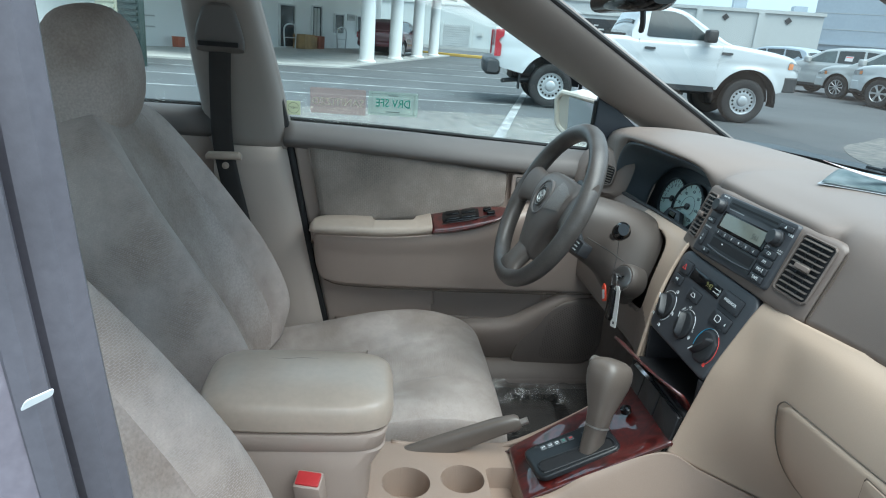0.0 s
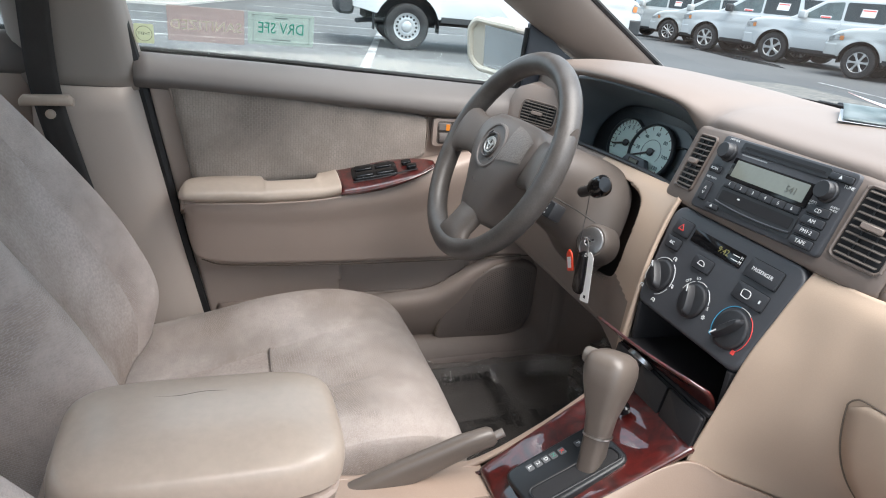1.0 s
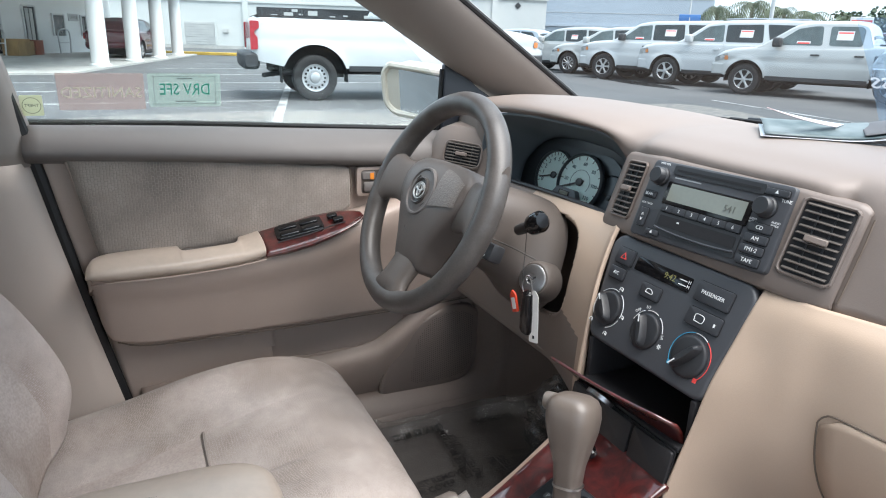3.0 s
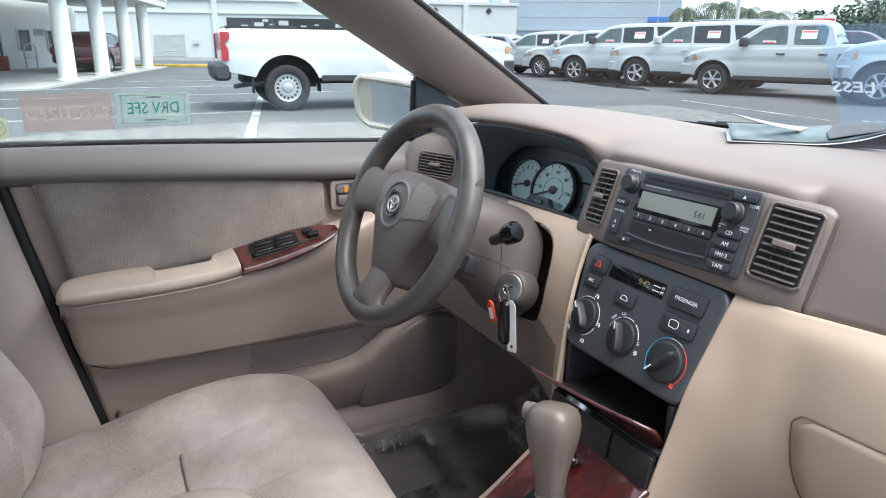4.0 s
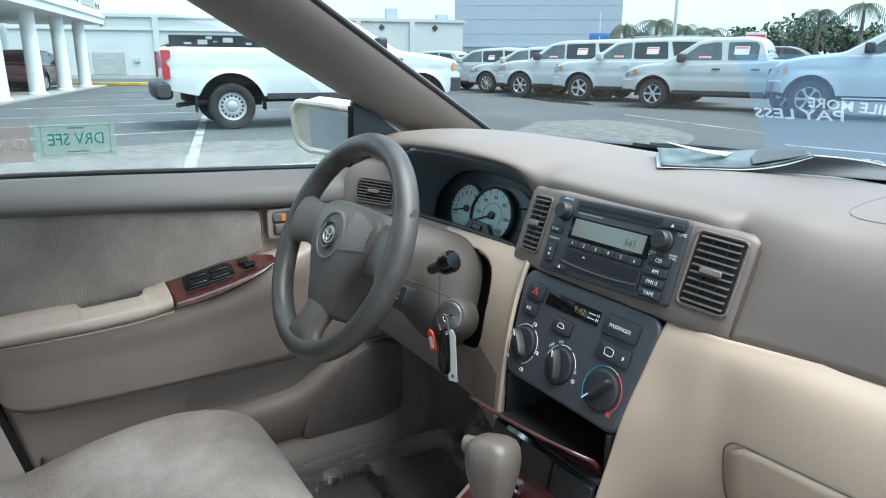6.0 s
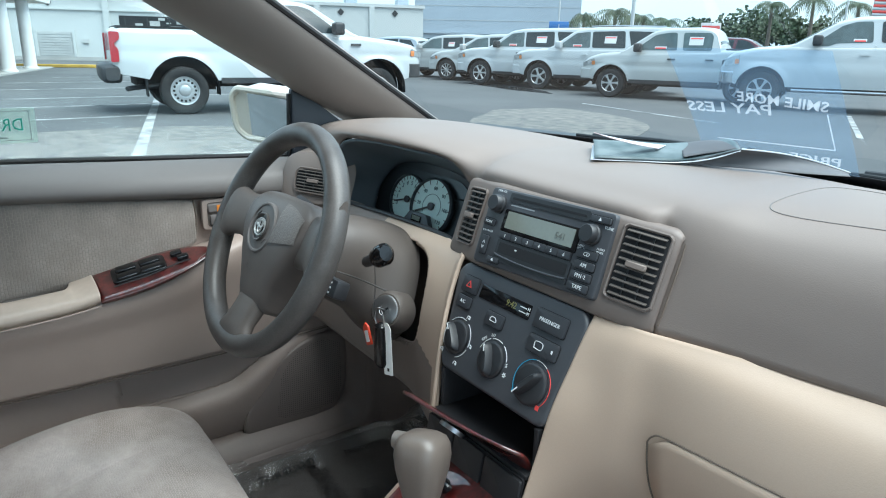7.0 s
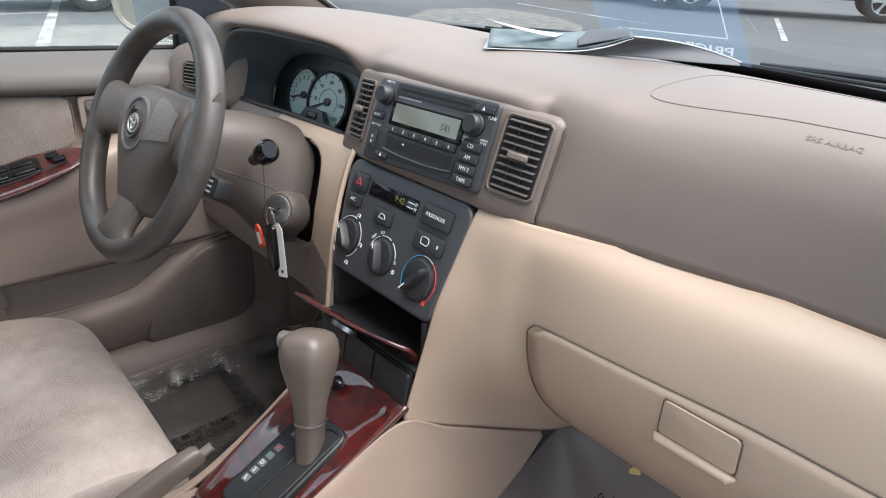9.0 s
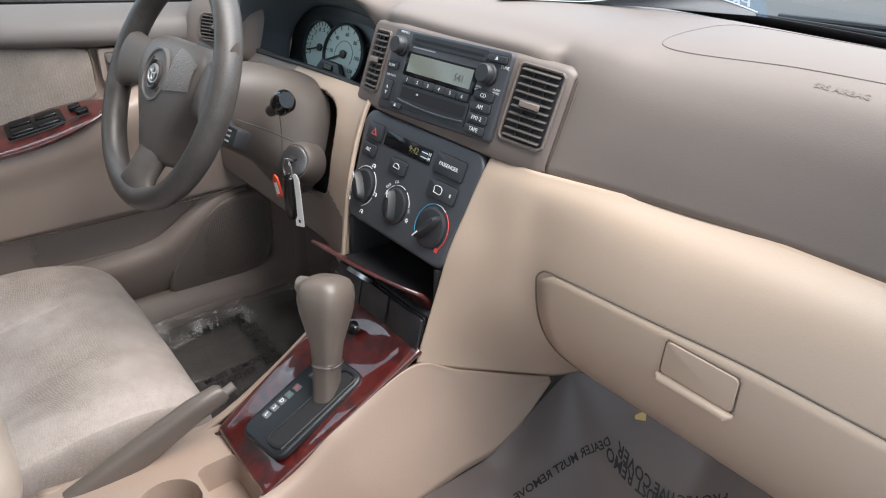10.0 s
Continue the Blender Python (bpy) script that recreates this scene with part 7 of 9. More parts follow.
FILM_INK = material("black_film_print", (0.006, 0.006, 0.006), 0.8, 0, 0.02, 5, 100, 0, 0.0001)
driver_film = film("floor_film", -0.63, -0.12, 0.55, 1.30, 0.014, FILM, 0.006, "crinkled clear protective film with black print on the driver's floor")
for word, a, b, up in (
        ("DEALER MUST", (-0.575, 0.908), (-0.573, 0.795), (-0.019, 0)),
        ("DEALER MUST REMO", (-0.405, 0.900), (-0.592, 0.919), (0, -0.017)), ("PROTECTIVE COVER", (-0.395, 0.922), (-0.555, 0.930), (0, -0.016)),
        ("DEALER MUST REMOVE", (-0.405, 0.690), (-0.420, 0.892), (-0.018, 0)), ("PROTECTIVE COVER", (-0.380, 0.690), (-0.396, 0.862), (-0.017, 0)),
        ("PROTECTIVE", (-0.569, 0.988), (-0.564, 1.090), (-0.018, 0)),
        ("DEALER MUST", (-0.442, 0.972), (-0.330, 0.980), (0, 0.016)), ("PROTECTIVE", (-0.446, 0.950), (-0.345, 0.957), (0, 0.016)),
        ("COVER", (-0.430, 1.052), (-0.436, 1.008), (-0.014, 0)), ("REMOVE", (-0.408, 1.056), (-0.412, 1.000), (-0.014, 0)),
        ("BEFORE DELIVERY", (-0.330, 0.700), (-0.345, 0.850), (-0.017, 0))):
    print_on_floor(word, a, b, up, 0.0175, driver_film, 0.014 + 0.006 * 2.0)
passenger_film = film("floor_film", 0.155, 0.66, 0.50, 1.45, 0.009, FILM_FLAT, 0.002, "milky protective film with black print on the passenger floor")
for word, a, b, up in (
        ("DEALER MUST REMOVE", (0.226, 1.136), (0.207, 0.962), (-0.017, -0.004)),
        ("DEALER MUST REMO", (0.346, 1.231), (0.224, 1.131), (0.008, -0.014)), ("PROTECTIVE COVER", (0.362, 1.248), (0.228, 1.150), (0.008, -0.013))):
    print_on_floor(word, a, b, up, 0.0140, passenger_film, 0.009 + 0.002 * 1.3)
tagged(part("yellow_label", slab(oblong(0.016, 0.018, 0.002), 0.001, frame_at((0.230, 1.194, floor_height(0.230, 1.194) + 0.012), (0.8, 0.6, 0), (-0.6, 0.75, 0.3))), material("yellow_paper", (0.55, 0.42, 0.16), 0.7, 0, 0.1, 20, 100, 0.05, 0.0002)), "small yellow paper label stuck on the floor film", "label")
# papers on the dashboard
paper = thing("leaflet", "glossy leaflet of folded teal and white sheets lying on the dashboard", "leaflet")
TEAL_PAPER = material("glossy_teal_grey_paper", (0.15, 0.185, 0.19), 0.55, 0, 0.2, 22, 40, 0.02, 0.0005, second=(0.045, 0.075, 0.08))
# grey paper darkened by the shade under the lifted leaflet
GREY_PAPER = material("shade_darkened_leaflet_paper", (0.11, 0.11, 0.115), 0.7, 0, 0.15, 12, 60, 0.02, 0.0004)
PINK_PAPER = material("pale_pink_paper", (0.55, 0.40, 0.40), 0.4, 0, 0.06, 9, 40, 0.02, 0.0005)
WHITE_PAPER = material("glossy_white_paper", (0.60, 0.62, 0.64), 0.3, 0, 0.06, 9, 40, 0.02, 0.0005)


# lower white page, the wavy teal page that rises to a ridge, the curled flap, and the cover that slopes from the ridge down to the glass
def wavy(front, depth, ridge, mat, label="", n=30):
    """Pages from a front edge; their far edge rises by ridge towards the end of the row."""
    rows = []
    for i, a in enumerate(curve_points(front, n)):
        u = i / (n - 1)
        rows.append([a + Vector(depth) * (j / 10) * (1 - 0.35 * u) + Vector((0, 0, ridge * math.sin(math.pi * (0.25 + 0.5 * u)) * math.sin(math.pi * j / 14) - 0.010 * max(0.0, u - 0.6) * (j / 10))) for j in range(11)])
    return part("sheet", grid_mesh(rows), mat, paper, label, thick=0.0006)


wavy([(-0.052, 1.113, 1.0085), (-0.012, 1.163, 1.0080), (0.030, 1.196, 1.0095), (0.066, 1.216, 1.0180), (0.097, 1.231, 1.0320)], (-0.085, 0.095, 0.002), 0.002, WHITE_PAPER, "white page edge")
wavy([(-0.050, 1.118, 1.0115), (-0.010, 1.167, 1.0105), (0.028, 1.200, 1.0120), (0.062, 1.220, 1.0205), (0.094, 1.235, 1.0335)], (-0.088, 0.092, 0.004), 0.009, TEAL_PAPER, "teal and grey printed page")
wavy([(0.030, 1.206, 1.0165), (0.050, 1.220, 1.0225), (0.070, 1.230, 1.0280), (0.090, 1.240, 1.0345)], (-0.060, 0.070, 0.003), 0.006, GREY_PAPER, "pale grey upper page")
flap = [[Vector((-0.048, 1.111, 1.046)).lerp(Vector((-0.016, 1.212, 1.0215)), f).lerp(Vector((-0.048, 1.113, 1.0455)).lerp(Vector((-0.026, 1.242, 1.0235)), f), g) + Vector((0.001, -0.001, -0.002)) * math.sin(math.pi * f) for g in (0, 0.33, 0.66, 1)] for f in (0, 0.15, 0.3, 0.45, 0.6, 0.8, 1)]
part("sheet", grid_mesh(flap), WHITE_PAPER, paper, "curled white page", thick=0.0006)
part("pink_edge", tube([r[0] for r in flap], 0.0005, 6), PINK_PAPER, paper)
rows = []
for i in range(15):
    f = i / 14
    top = Vector((0.097, 1.232, 1.0335)).lerp(Vector((0.172, 1.374, 1.002)), f) + Vector((0, 0, 0.006 * math.sin(math.pi * f)))
    low = curve_points([(0.034, 1.200, 1.0085), (0.095, 1.240, 1.0085), (0.150, 1.285, 1.0065), (0.186, 1.345, 1.0025)], 15)[i]
    rows.append([top.lerp(low, k / 5) + Vector((-0.004, 0.004, 0)) * math.sin(math.pi * k / 5) for k in range(6)])
# fills the shadowed space below the ridge with a dark grey sheet
part("sheet", grid_mesh(rows), GREY_PAPER, paper, "grey cover sloping from the ridge to the glass, darkened for shade", thick=0.0006)
part("page_edge", tube([r[0] + Vector((0, 0, 0.0006)) for r in rows], 0.0010, 6), WHITE_PAPER, paper)

# crumpled clear wrapping in the driver's footwell
wrap_rows = []
for i in range(15):
    row = []
    for j in range(15):
        a, h = 2 * math.pi * j / 14, i / 14
        p = Vector((-0.40 + 0.07 * h + 0.045 * math.cos(a) * (0.5 + math.sin(h * 3.0)), 1.055 + 0.035 * math.sin(a) * (0.5 + math.sin(h * 3.0)), 0.315 + 0.20 * h))
        row.append(p + Vector((noise.noise(p * 55), noise.noise(p * 55 + Vector((7, 0, 0))), noise.noise(p * 55 + Vector((0, 9, 0))))) * 0.02)
    wrap_rows.append(row)
wrapping = tagged(part("plastic_wrapping", grid_mesh(wrap_rows), film_material("clear_crumpled_wrap", (0.8, 0.8, 0.8), (0.12, 0.12, 0.12), 0.06, 30, 0.01, 0.08, 0.05), flat=True), "crumpled clear plastic wrapping in the footwell", "plastic wrap")
wrapping.visible_shadow = False


# ---- outside: car park, vehicles, buildings, trees ----
ASPHALT = material("worn_grey_asphalt", (0.090, 0.094, 0.098), 0.85, 0, 0.3, 0.35, 30, 0.4, 0.01, second=(0.062, 0.066, 0.070))
SANDY = material("worn_sandy_asphalt", (0.20, 0.19, 0.172), 0.9, 0, 0.4, 5.0, 45, 0.5, 0.01, second=(0.105, 0.107, 0.108))
LINE = material("worn_white_line_paint", (0.40, 0.41, 0.41), 0.8, 0, 0.35, 2.5, 25, 0.2, 0.002, second=(0.15, 0.155, 0.158))
WALLWHITE = material("white_painted_wall", (0.52, 0.54, 0.53), 0.7, 0, 0.06, 0.3, 6, 0.1, 0.01)
PANELGREY = material("blue_grey_cladding", (0.36, 0.42, 0.48), 0.5, 0, 0.08, 0.2, 5, 0.05, 0.01)
DARKGLASS = material("dark_building_glass", (0.035, 0.05, 0.06), 0.12, 0, 0.3, 1.0, 9, 0, 0.01)
OPENING = material("dark_opening", (0.02, 0.022, 0.025), 0.6, 0, 0.4, 1.5, 10, 0, 0.01)
SHUTTER = material("grey_roller_shutter", (0.45, 0.46, 0.45), 0.5, 0, 0.1, 2, 30, 0.05, 0.005)
YELLOW = material("yellow_kerb_paint", (0.60, 0.40, 0.07), 0.7, 0, 0.25, 2, 20, 0.2, 0.003)
CONCRETE = material("pale_concrete", (0.42, 0.42, 0.40), 0.85, 0, 0.2, 1, 20, 0.3, 0.005)
WHITECAR = material("white_car_paint", (0.48, 0.505, 0.515), 0.25, 0, 0.03, 1, 20, 0, 0.001, coat=0.8)
PEARLCAR = material("pearl_white_car_paint", (0.44, 0.455, 0.45), 0.28, 0.1, 0.03, 1, 20, 0, 0.001, coat=0.8)
MAROON = material("maroon_car_paint", (0.09, 0.012, 0.022), 0.25, 0.1, 0.1, 1, 20, 0, 0.001, coat=0.8)
CARGLASS = material("tinted_car_glass", (0.022, 0.034, 0.038), 0.06, 0, 0.3, 1.5, 10, 0, 0.001)
CLEARGLASS = material("light_car_glass", (0.09, 0.125, 0.13), 0.06, 0, 0.3, 2.5, 10, 0, 0.001)
TYRE = material("tyre_rubber", (0.022, 0.022, 0.023), 0.8, 0, 0.2, 6, 60, 0.2, 0.004)
ALLOY = material("silver_wheel_alloy", (0.55, 0.56, 0.57), 0.3, 0.7, 0.1, 6, 40, 0, 0.001)
DARKWELL = material("black_wheel_well", (0.012, 0.012, 0.013), 0.8, 0, 0.2, 6, 40, 0.1, 0.004)
TRIMGREY = material("dark_grey_bumper_plastic", (0.035, 0.038, 0.042), 0.5, 0, 0.2, 4, 60, 0.1, 0.002)
REDLAMP = material("red_tail_lamp", (0.36, 0.010, 0.018), 0.15, 0, 0.2, 6, 40, 0, 0.001)
AMBER = material("amber_lamp", (0.75, 0.28, 0.10), 0.2, 0, 0.2, 6, 40, 0, 0.001)
CLEARLAMP = material("clear_headlamp", (0.50, 0.53, 0.54), 0.1, 0.3, 0.4, 9, 40, 0, 0.001)
CHROMECAR = material("car_chrome", (0.62, 0.63, 0.64), 0.15, 1, 0.1, 6, 40, 0, 0.001)
LEAF = material("palm_and_tree_leaf", (0.055, 0.095, 0.04), 0.6, 0, 0.4, 1.2, 12, 0.1, 0.01)
BARK = material("grey_brown_bark", (0.20, 0.17, 0.14), 0.9, 0, 0.3, 3, 30, 0.4, 0.01)
POLE = material("pale_pole_paint", (0.55, 0.57, 0.58), 0.5, 0.1, 0.1, 2, 20, 0.05, 0.002)

bm = bmesh.new()
bmesh.ops.create_grid(bm, x_segments=40, y_segments=40, size=600)
structure("ground", bm, ASPHALT, "worn grey asphalt of a large car park", "car park")


def blotch(x, y, rx, ry, turn, seed):
    rnd = random.Random(seed)
    k = 40
    ph = [rnd.uniform(0, 6.28) for _ in range(6)]
    pts = []
    for i in range(k):
        a = 2 * math.pi * i / k
        w = 1 + sum(0.10 / (j * 0.6 + 1) * math.sin((j + 2) * a + ph[j]) for j in range(6))
        pts.append((rx * w * math.cos(a), ry * w * math.sin(a)))
    return slab(pts, 0.004, pose(x, y, 0, 0, 0, turn))


structure("pavement", blotch(-7.7, 1.6, 1.7, 4.2, 8, 3), SANDY, "sandy worn patch in the asphalt", "car park")
structure("pavement", blotch(-7.9, 8.8, 2.6, 1.4, -35, 5), SANDY, "sandy worn patch in the asphalt", "car park")
structure("pavement", blotch(-7.2, -4.5, 1.2, 3.4, 5, 8), SANDY, "sandy worn patch in the asphalt", "car park")


def stripe(x0, y0, x1, y1, w=0.09):
    d = Vector((x1 - x0, y1 - y0, 0))
    m = frame_at(((x0 + x1) / 2, (y0 + y1) / 2, 0.0), d, d.cross(Vector((0, 0, -1))))
    s = part("parking_line", slab(oblong(d.length, w, 0.02), 0.007, m), LINE)
    return tagged(s, "worn white parking line on asphalt", "road marking", "parking lines", "structure")


stripe(-5.6, 1.50, -17.4, 4.50, 0.13)
for x, y0, y1 in ((-10.9, -3.6, 3.0), (-13.2, -4.8, 3.6), (-15.5, -6.0, 9.5), (-18.7, -2, 9.0), (-21.9, 1.5, 8.0), (-25.2, 3, 9.0)):
    stripe(x, y0, x - 0.5, y1)
for x, y in ((-6.0, 15.2), (-3.4, 16.4), (-0.8, 17.5), (1.8, 18.7)):
    stripe(x, y, x + 2.0, y - 4.0)
stripe(-10.5, 12.2, -6.4, 11.2)

# shallow puddles near the parked row
WET = material("wet_dark_asphalt", (0.045, 0.05, 0.055), 0.12, 0, 0.2, 2, 20, 0.02, 0.002)
structure("pavement", blotch(-16.2, 14.8, 2.6, 0.45, -12, 11), WET, "thin dark puddle on the asphalt", "puddle")


# vehicles -----------------------------------------------------------
def smoothed(pts, reach=0.05):
    """A height along x through (x, z) pairs, with the corners softened."""
    xs, zs = zip(*sorted(pts))
    return lambda x: float(np.mean(np.interp([x + reach * k for k in (-1, -0.5, 0, 0.5, 1)], xs, zs)))


def shell(stations, low, high, half, roll, crown, ends=(0.0, 0.0)):
    """A body skin from stations along x: up each side, rolled over into a crowned top. ends: how far the last stations pull in."""
    rows = []
    last = len(stations) - 1
    for i, x in enumerate(stations):
        k = ends[0] * max(0.0, 1 - i / 3) ** 2 + ends[1] * max(0.0, 1 - (last - i) / 3) ** 2
        zb, zt = low(x), max(high(x) - k, low(x) + 0.012)
        r = min(roll, (zt - zb) * 0.6)
        one = [(x, max(0.02, half(x, zb + (zt - r - zb) * j / 11) - k), zb + (zt - r - zb) * j / 11) for j in range(12)]
        wide = one[-1][1]
        one += [(x, wide - r * (1 - math.cos(a)), zt - r + r * math.sin(a)) for a in (math.pi / 10 * j for j in range(1, 6))]
        flat = one[-1][1]
        one += [(x, flat * (1 - f), zt + crown * (1 - (1 - f) ** 2)) for f in (0.3, 0.65, 1.0)]
        rows.append([(a, -b, c) for a, b, c in one] + [(a, b, c) for a, b, c in reversed(one[:-1])])
    return grid_mesh(rows, False, True)


def flank(outline, side, half, depth=0.012, corner=0.03):
    """A plate lying on a vehicle's side: outline in (x, z), its corners rounded."""
    o = rounded(outline, corner, 3) if corner else outline
    bm = bmesh.new()
    a = [bm.verts.new((x, side * (half(x, z) - 0.02), z)) for x, z in o]
    b = [bm.verts.new((x, side * (half(x, z) + depth), z)) for x, z in o]
    n = len(o)
    for i in range(n):
        bm.faces.new((a[i], a[(i + 1) % n], b[(i + 1) % n], b[i]))
    bm.faces.new(a)
    bm.faces.new(b)
    bmesh.ops.recalc_face_normals(bm, faces=bm.faces)
    return bm


def road_wheel(v, x, side, half, r, style):
    m = Matrix.Translation((x, side * (half - 0.13), r)) @ Matrix.Rotation(radians(-90 * side), 4, "X")
    w = part("wheel", lathe([(r * 0.52, 0.0), (r * 0.58, -0.10), (r * 0.90, -0.125), (r * 0.97, -0.11), (r, -0.08), (r, 0.08), (r * 0.97, 0.11), (r * 0.90, 0.125), (r * 0.70, 0.118), (r * 0.60, 0.10), (r * 0.56, 0.02)], 48, m), TYRE, v, "black tyre")
    if style == "steel":
        part("rim", lathe([(r * 0.58, 0.07), (r * 0.60, 0.108), (r * 0.565, 0.104), (r * 0.53, 0.055), (r * 0.36, 0.078), (r * 0.25, 0.070), (r * 0.22, 0.108), (r * 0.20, 0.112), (r * 0.10, 0.116), (r * 0.02, 0.117)], 40, m), ALLOY, w, "pressed steel rim with round holes")
        for k in range(16):
            a = 2 * math.pi * k / 16
            part("rim_hole", lathe([(r * 0.052, 0.045), (r * 0.052, 0.0745), (r * 0.04, 0.0745)], 10, m @ Matrix.Translation((r * 0.445 * math.cos(a), r * 0.445 * math.sin(a), 0))), DARKWELL, w)
    else:
        part("rim", lathe([(r * 0.62, 0.02), (r * 0.645, 0.108), (r * 0.615, 0.112), (r * 0.59, 0.06), (r * 0.2, 0.035)], 32, m), DARKWELL, w)
        part("rim_edge", tube([m @ Vector((r * 0.615 * math.cos(a), r * 0.615 * math.sin(a), 0.10)) for a in (2 * math.pi * q / 24 for q in range(25))], r * 0.032, 6, 48), ALLOY, w)
        n = {"five": 5, "six": 6, "ten": 10}[style]
        wide = {"five": 0.105, "six": 0.085, "ten": 0.048}[style]
        for k in range(n):
            t = m @ Matrix.Rotation(2 * math.pi * k / n, 4, "Z")
            part("rim_spoke", slab([(r * 0.08, -wide * r * 0.8), (r * 0.36, -wide * r * 0.62), (r * 0.61, -wide * r * 1.25), (r * 0.61, wide * r * 1.25), (r * 0.36, wide * r * 0.62), (r * 0.08, wide * r * 0.8)], 0.03, t @ Matrix.Translation((0, 0, 0.074)), 0.008, 1), ALLOY, w)
        part("hub_cap", lathe([(r * 0.15, 0.08), (r * 0.14, 0.112), (r * 0.05, 0.117)], 16, m), ALLOY, w)
    return w


def vehicle(name, label, category, spot, heading, paint, wb, fo, ro, r, width, top, roof, panes, style, sill=0.42, group="", tail=None, lamp=None, bed=None, doors=(), arch=1.24, paper=(), trim="dark", clear=(), rack=False):
    """A car from its side outline; x runs forward from the rear axle. top: hood, belt and deck; roof: from the windscreen's foot to the rear."""
    v = thing(name, label, category, group, at=(spot[0], spot[1], 0))
    v.rotation_euler = (0, 0, heading)
    hw, front, back, ra = width / 2, wb + fo, -ro, r * arch
    high, roofline = smoothed(top, 0.06), smoothed(roof, 0.09)
    belt_z = min(z for _, z in roof)
    dark = TRIMGREY if style == "steel" else paint

    def half(x, z):
        f, b = max(0.0, (x - front + 0.75) / 0.75), max(0.0, (back + 0.5 - x) / 0.5)
        w = hw * (1 - 0.17 * f ** 2.4 - 0.06 * b ** 2) * (1 - 0.05 * ((z - 0.78) / 0.5) ** 2)
        for cx in (0, wb):
            w += 0.022 * math.exp(-((math.hypot(x - cx, z - r) - ra) / 0.075) ** 2) if z > r else 0.0
        return w - 0.012 * math.exp(-((z - belt_z + 0.33) / 0.05) ** 2)

    def half_cab(x, z):
        return half(x, belt_z) - 0.015 - 0.34 * (z - belt_z)

    def low(x):
        z = sill + 0.10 * max(0.0, (x - front + 0.5) / 0.5) + 0.12 * max(0.0, (back + 0.6 - x) / 0.6)
        for cx in (0, wb):
            if abs(x - cx) < ra:
                z = max(z, r + math.sqrt(ra * ra - (x - cx) ** 2))
        return z

    xs = {back, back + 0.03, back + 0.09, back + 0.18, front, front - 0.03, front - 0.09, front - 0.18}
    for cx in (0, wb):
        xs |= {cx + ra * math.cos(math.pi * k / 22) for k in range(23)} | {cx - ra - 0.01, cx + ra + 0.01}
    for k in range(1, 60):
        x = back + 0.18 + (front - back - 0.36) * k / 60
        if all(abs(x - o) > 0.03 for o in xs) and all(abs(x - cx) > ra for cx in (0, wb)):
            xs.add(x)
    part("body", shell(sorted(xs), low, high, half, 0.10, 0.035, (0.05, 0.07)), paint, v)
    rx = [p[0] for p in roof]
    cab_xs = [min(rx) + (max(rx) - min(rx)) * k / 56 for k in range(57)]
    part("cabin", shell(cab_xs, lambda x: belt_z - 0.05, roofline, half_cab, 0.09, 0.045), paint, v)
    part("underbody", box(back + 0.35, front - 0.45, -hw + 0.36, hw - 0.36, sill - 0.12, sill + 0.35, 0.02), DARKWELL, v)
    for side in (-1, 1):
        for cx in (0, wb):
            well = [[(cx + ra * 1.03 * math.cos(a), side * y, r + ra * 1.03 * math.sin(a)) for a in (math.pi * (1.08 * k / 20 - 0.04) for k in range(21))] for y in (hw - 0.035, hw - 0.36)]
            part("wheel_well", grid_mesh(well), DARKWELL, v, thick=0.01)
            part("well_back", slab([(cx + ra * math.cos(a), r + ra * math.sin(a)) for a in (math.pi * k / 16 for k in range(17))], 0.01, Matrix(((1, 0, 0, 0), (0, 0, 1, side * (hw - 0.37)), (0, 1, 0, 0), (0, 0, 0, 1)))), DARKWELL, v)
            road_wheel(v, cx, side, hw - 0.015, r, style)
        for k, p in enumerate(panes):
            g = part("window", flank(p, side, half_cab, 0.008, 0.05), CLEARGLASS if k in clear else CARGLASS, v, "tinted side window")
        for p in paper:
            part("price_sheet", flank(p, side, half_cab, 0.012, 0.0), PAPERWHITE, v, "white paper in the window")
            (x0, z0), (x1, _), (_, z1) = p[0], p[1], p[2]
            part("sheet_print", flank([(x0 - 0.02, z1 - 0.025), (x1 + 0.02, z1 - 0.025), (x1 + 0.02, z1 - 0.055), (x0 - 0.02, z1 - 0.055)], side, half_cab, 0.014, 0.0), RED_INK, v)
        for x0, z0, x1, z1 in doors:
            steps = [z0 + (z1 - z0) * k / 8 for k in range(9)]
            line = [(x0 + (x1 - x0) * k / 8 - 0.006, z) for k, z in enumerate(steps)] + [(x0 + (x1 - x0) * k / 8 + 0.006, z) for k, z in reversed(list(enumerate(steps)))]
            part("door_line", flank(line, side, half, 0.0015, 0.0), SHUTTER, v)
            part("door_handle", flank([(x0 + 0.08, belt_z - 0.17), (x0 + 0.27, belt_z - 0.17), (x0 + 0.27, belt_z - 0.13), (x0 + 0.08, belt_z - 0.13)], side, half, 0.035, 0.015), TRIMGREY if style in ("steel", "six") and trim != "chrome" else paint, v)
        mx = max(p[0] for p in panes[0]) - 0.10
        part("mirror", box(mx - 0.11, mx + 0.08, side * (half(mx, belt_z) + 0.13) - 0.12, side * (half(mx, belt_z) + 0.13) + 0.12, belt_z + 0.01, belt_z + 0.23, 0.045, 3), TRIMGREY if style in ("steel", "six") else paint, v)
        if lamp:
            hl = part("headlight", flank(lamp, side, half, 0.012, 0.03), CLEARLAMP, v, "clear headlight")
            lx, lz = min(p[0] for p in lamp), sum(p[1] for p in lamp) / len(lamp)
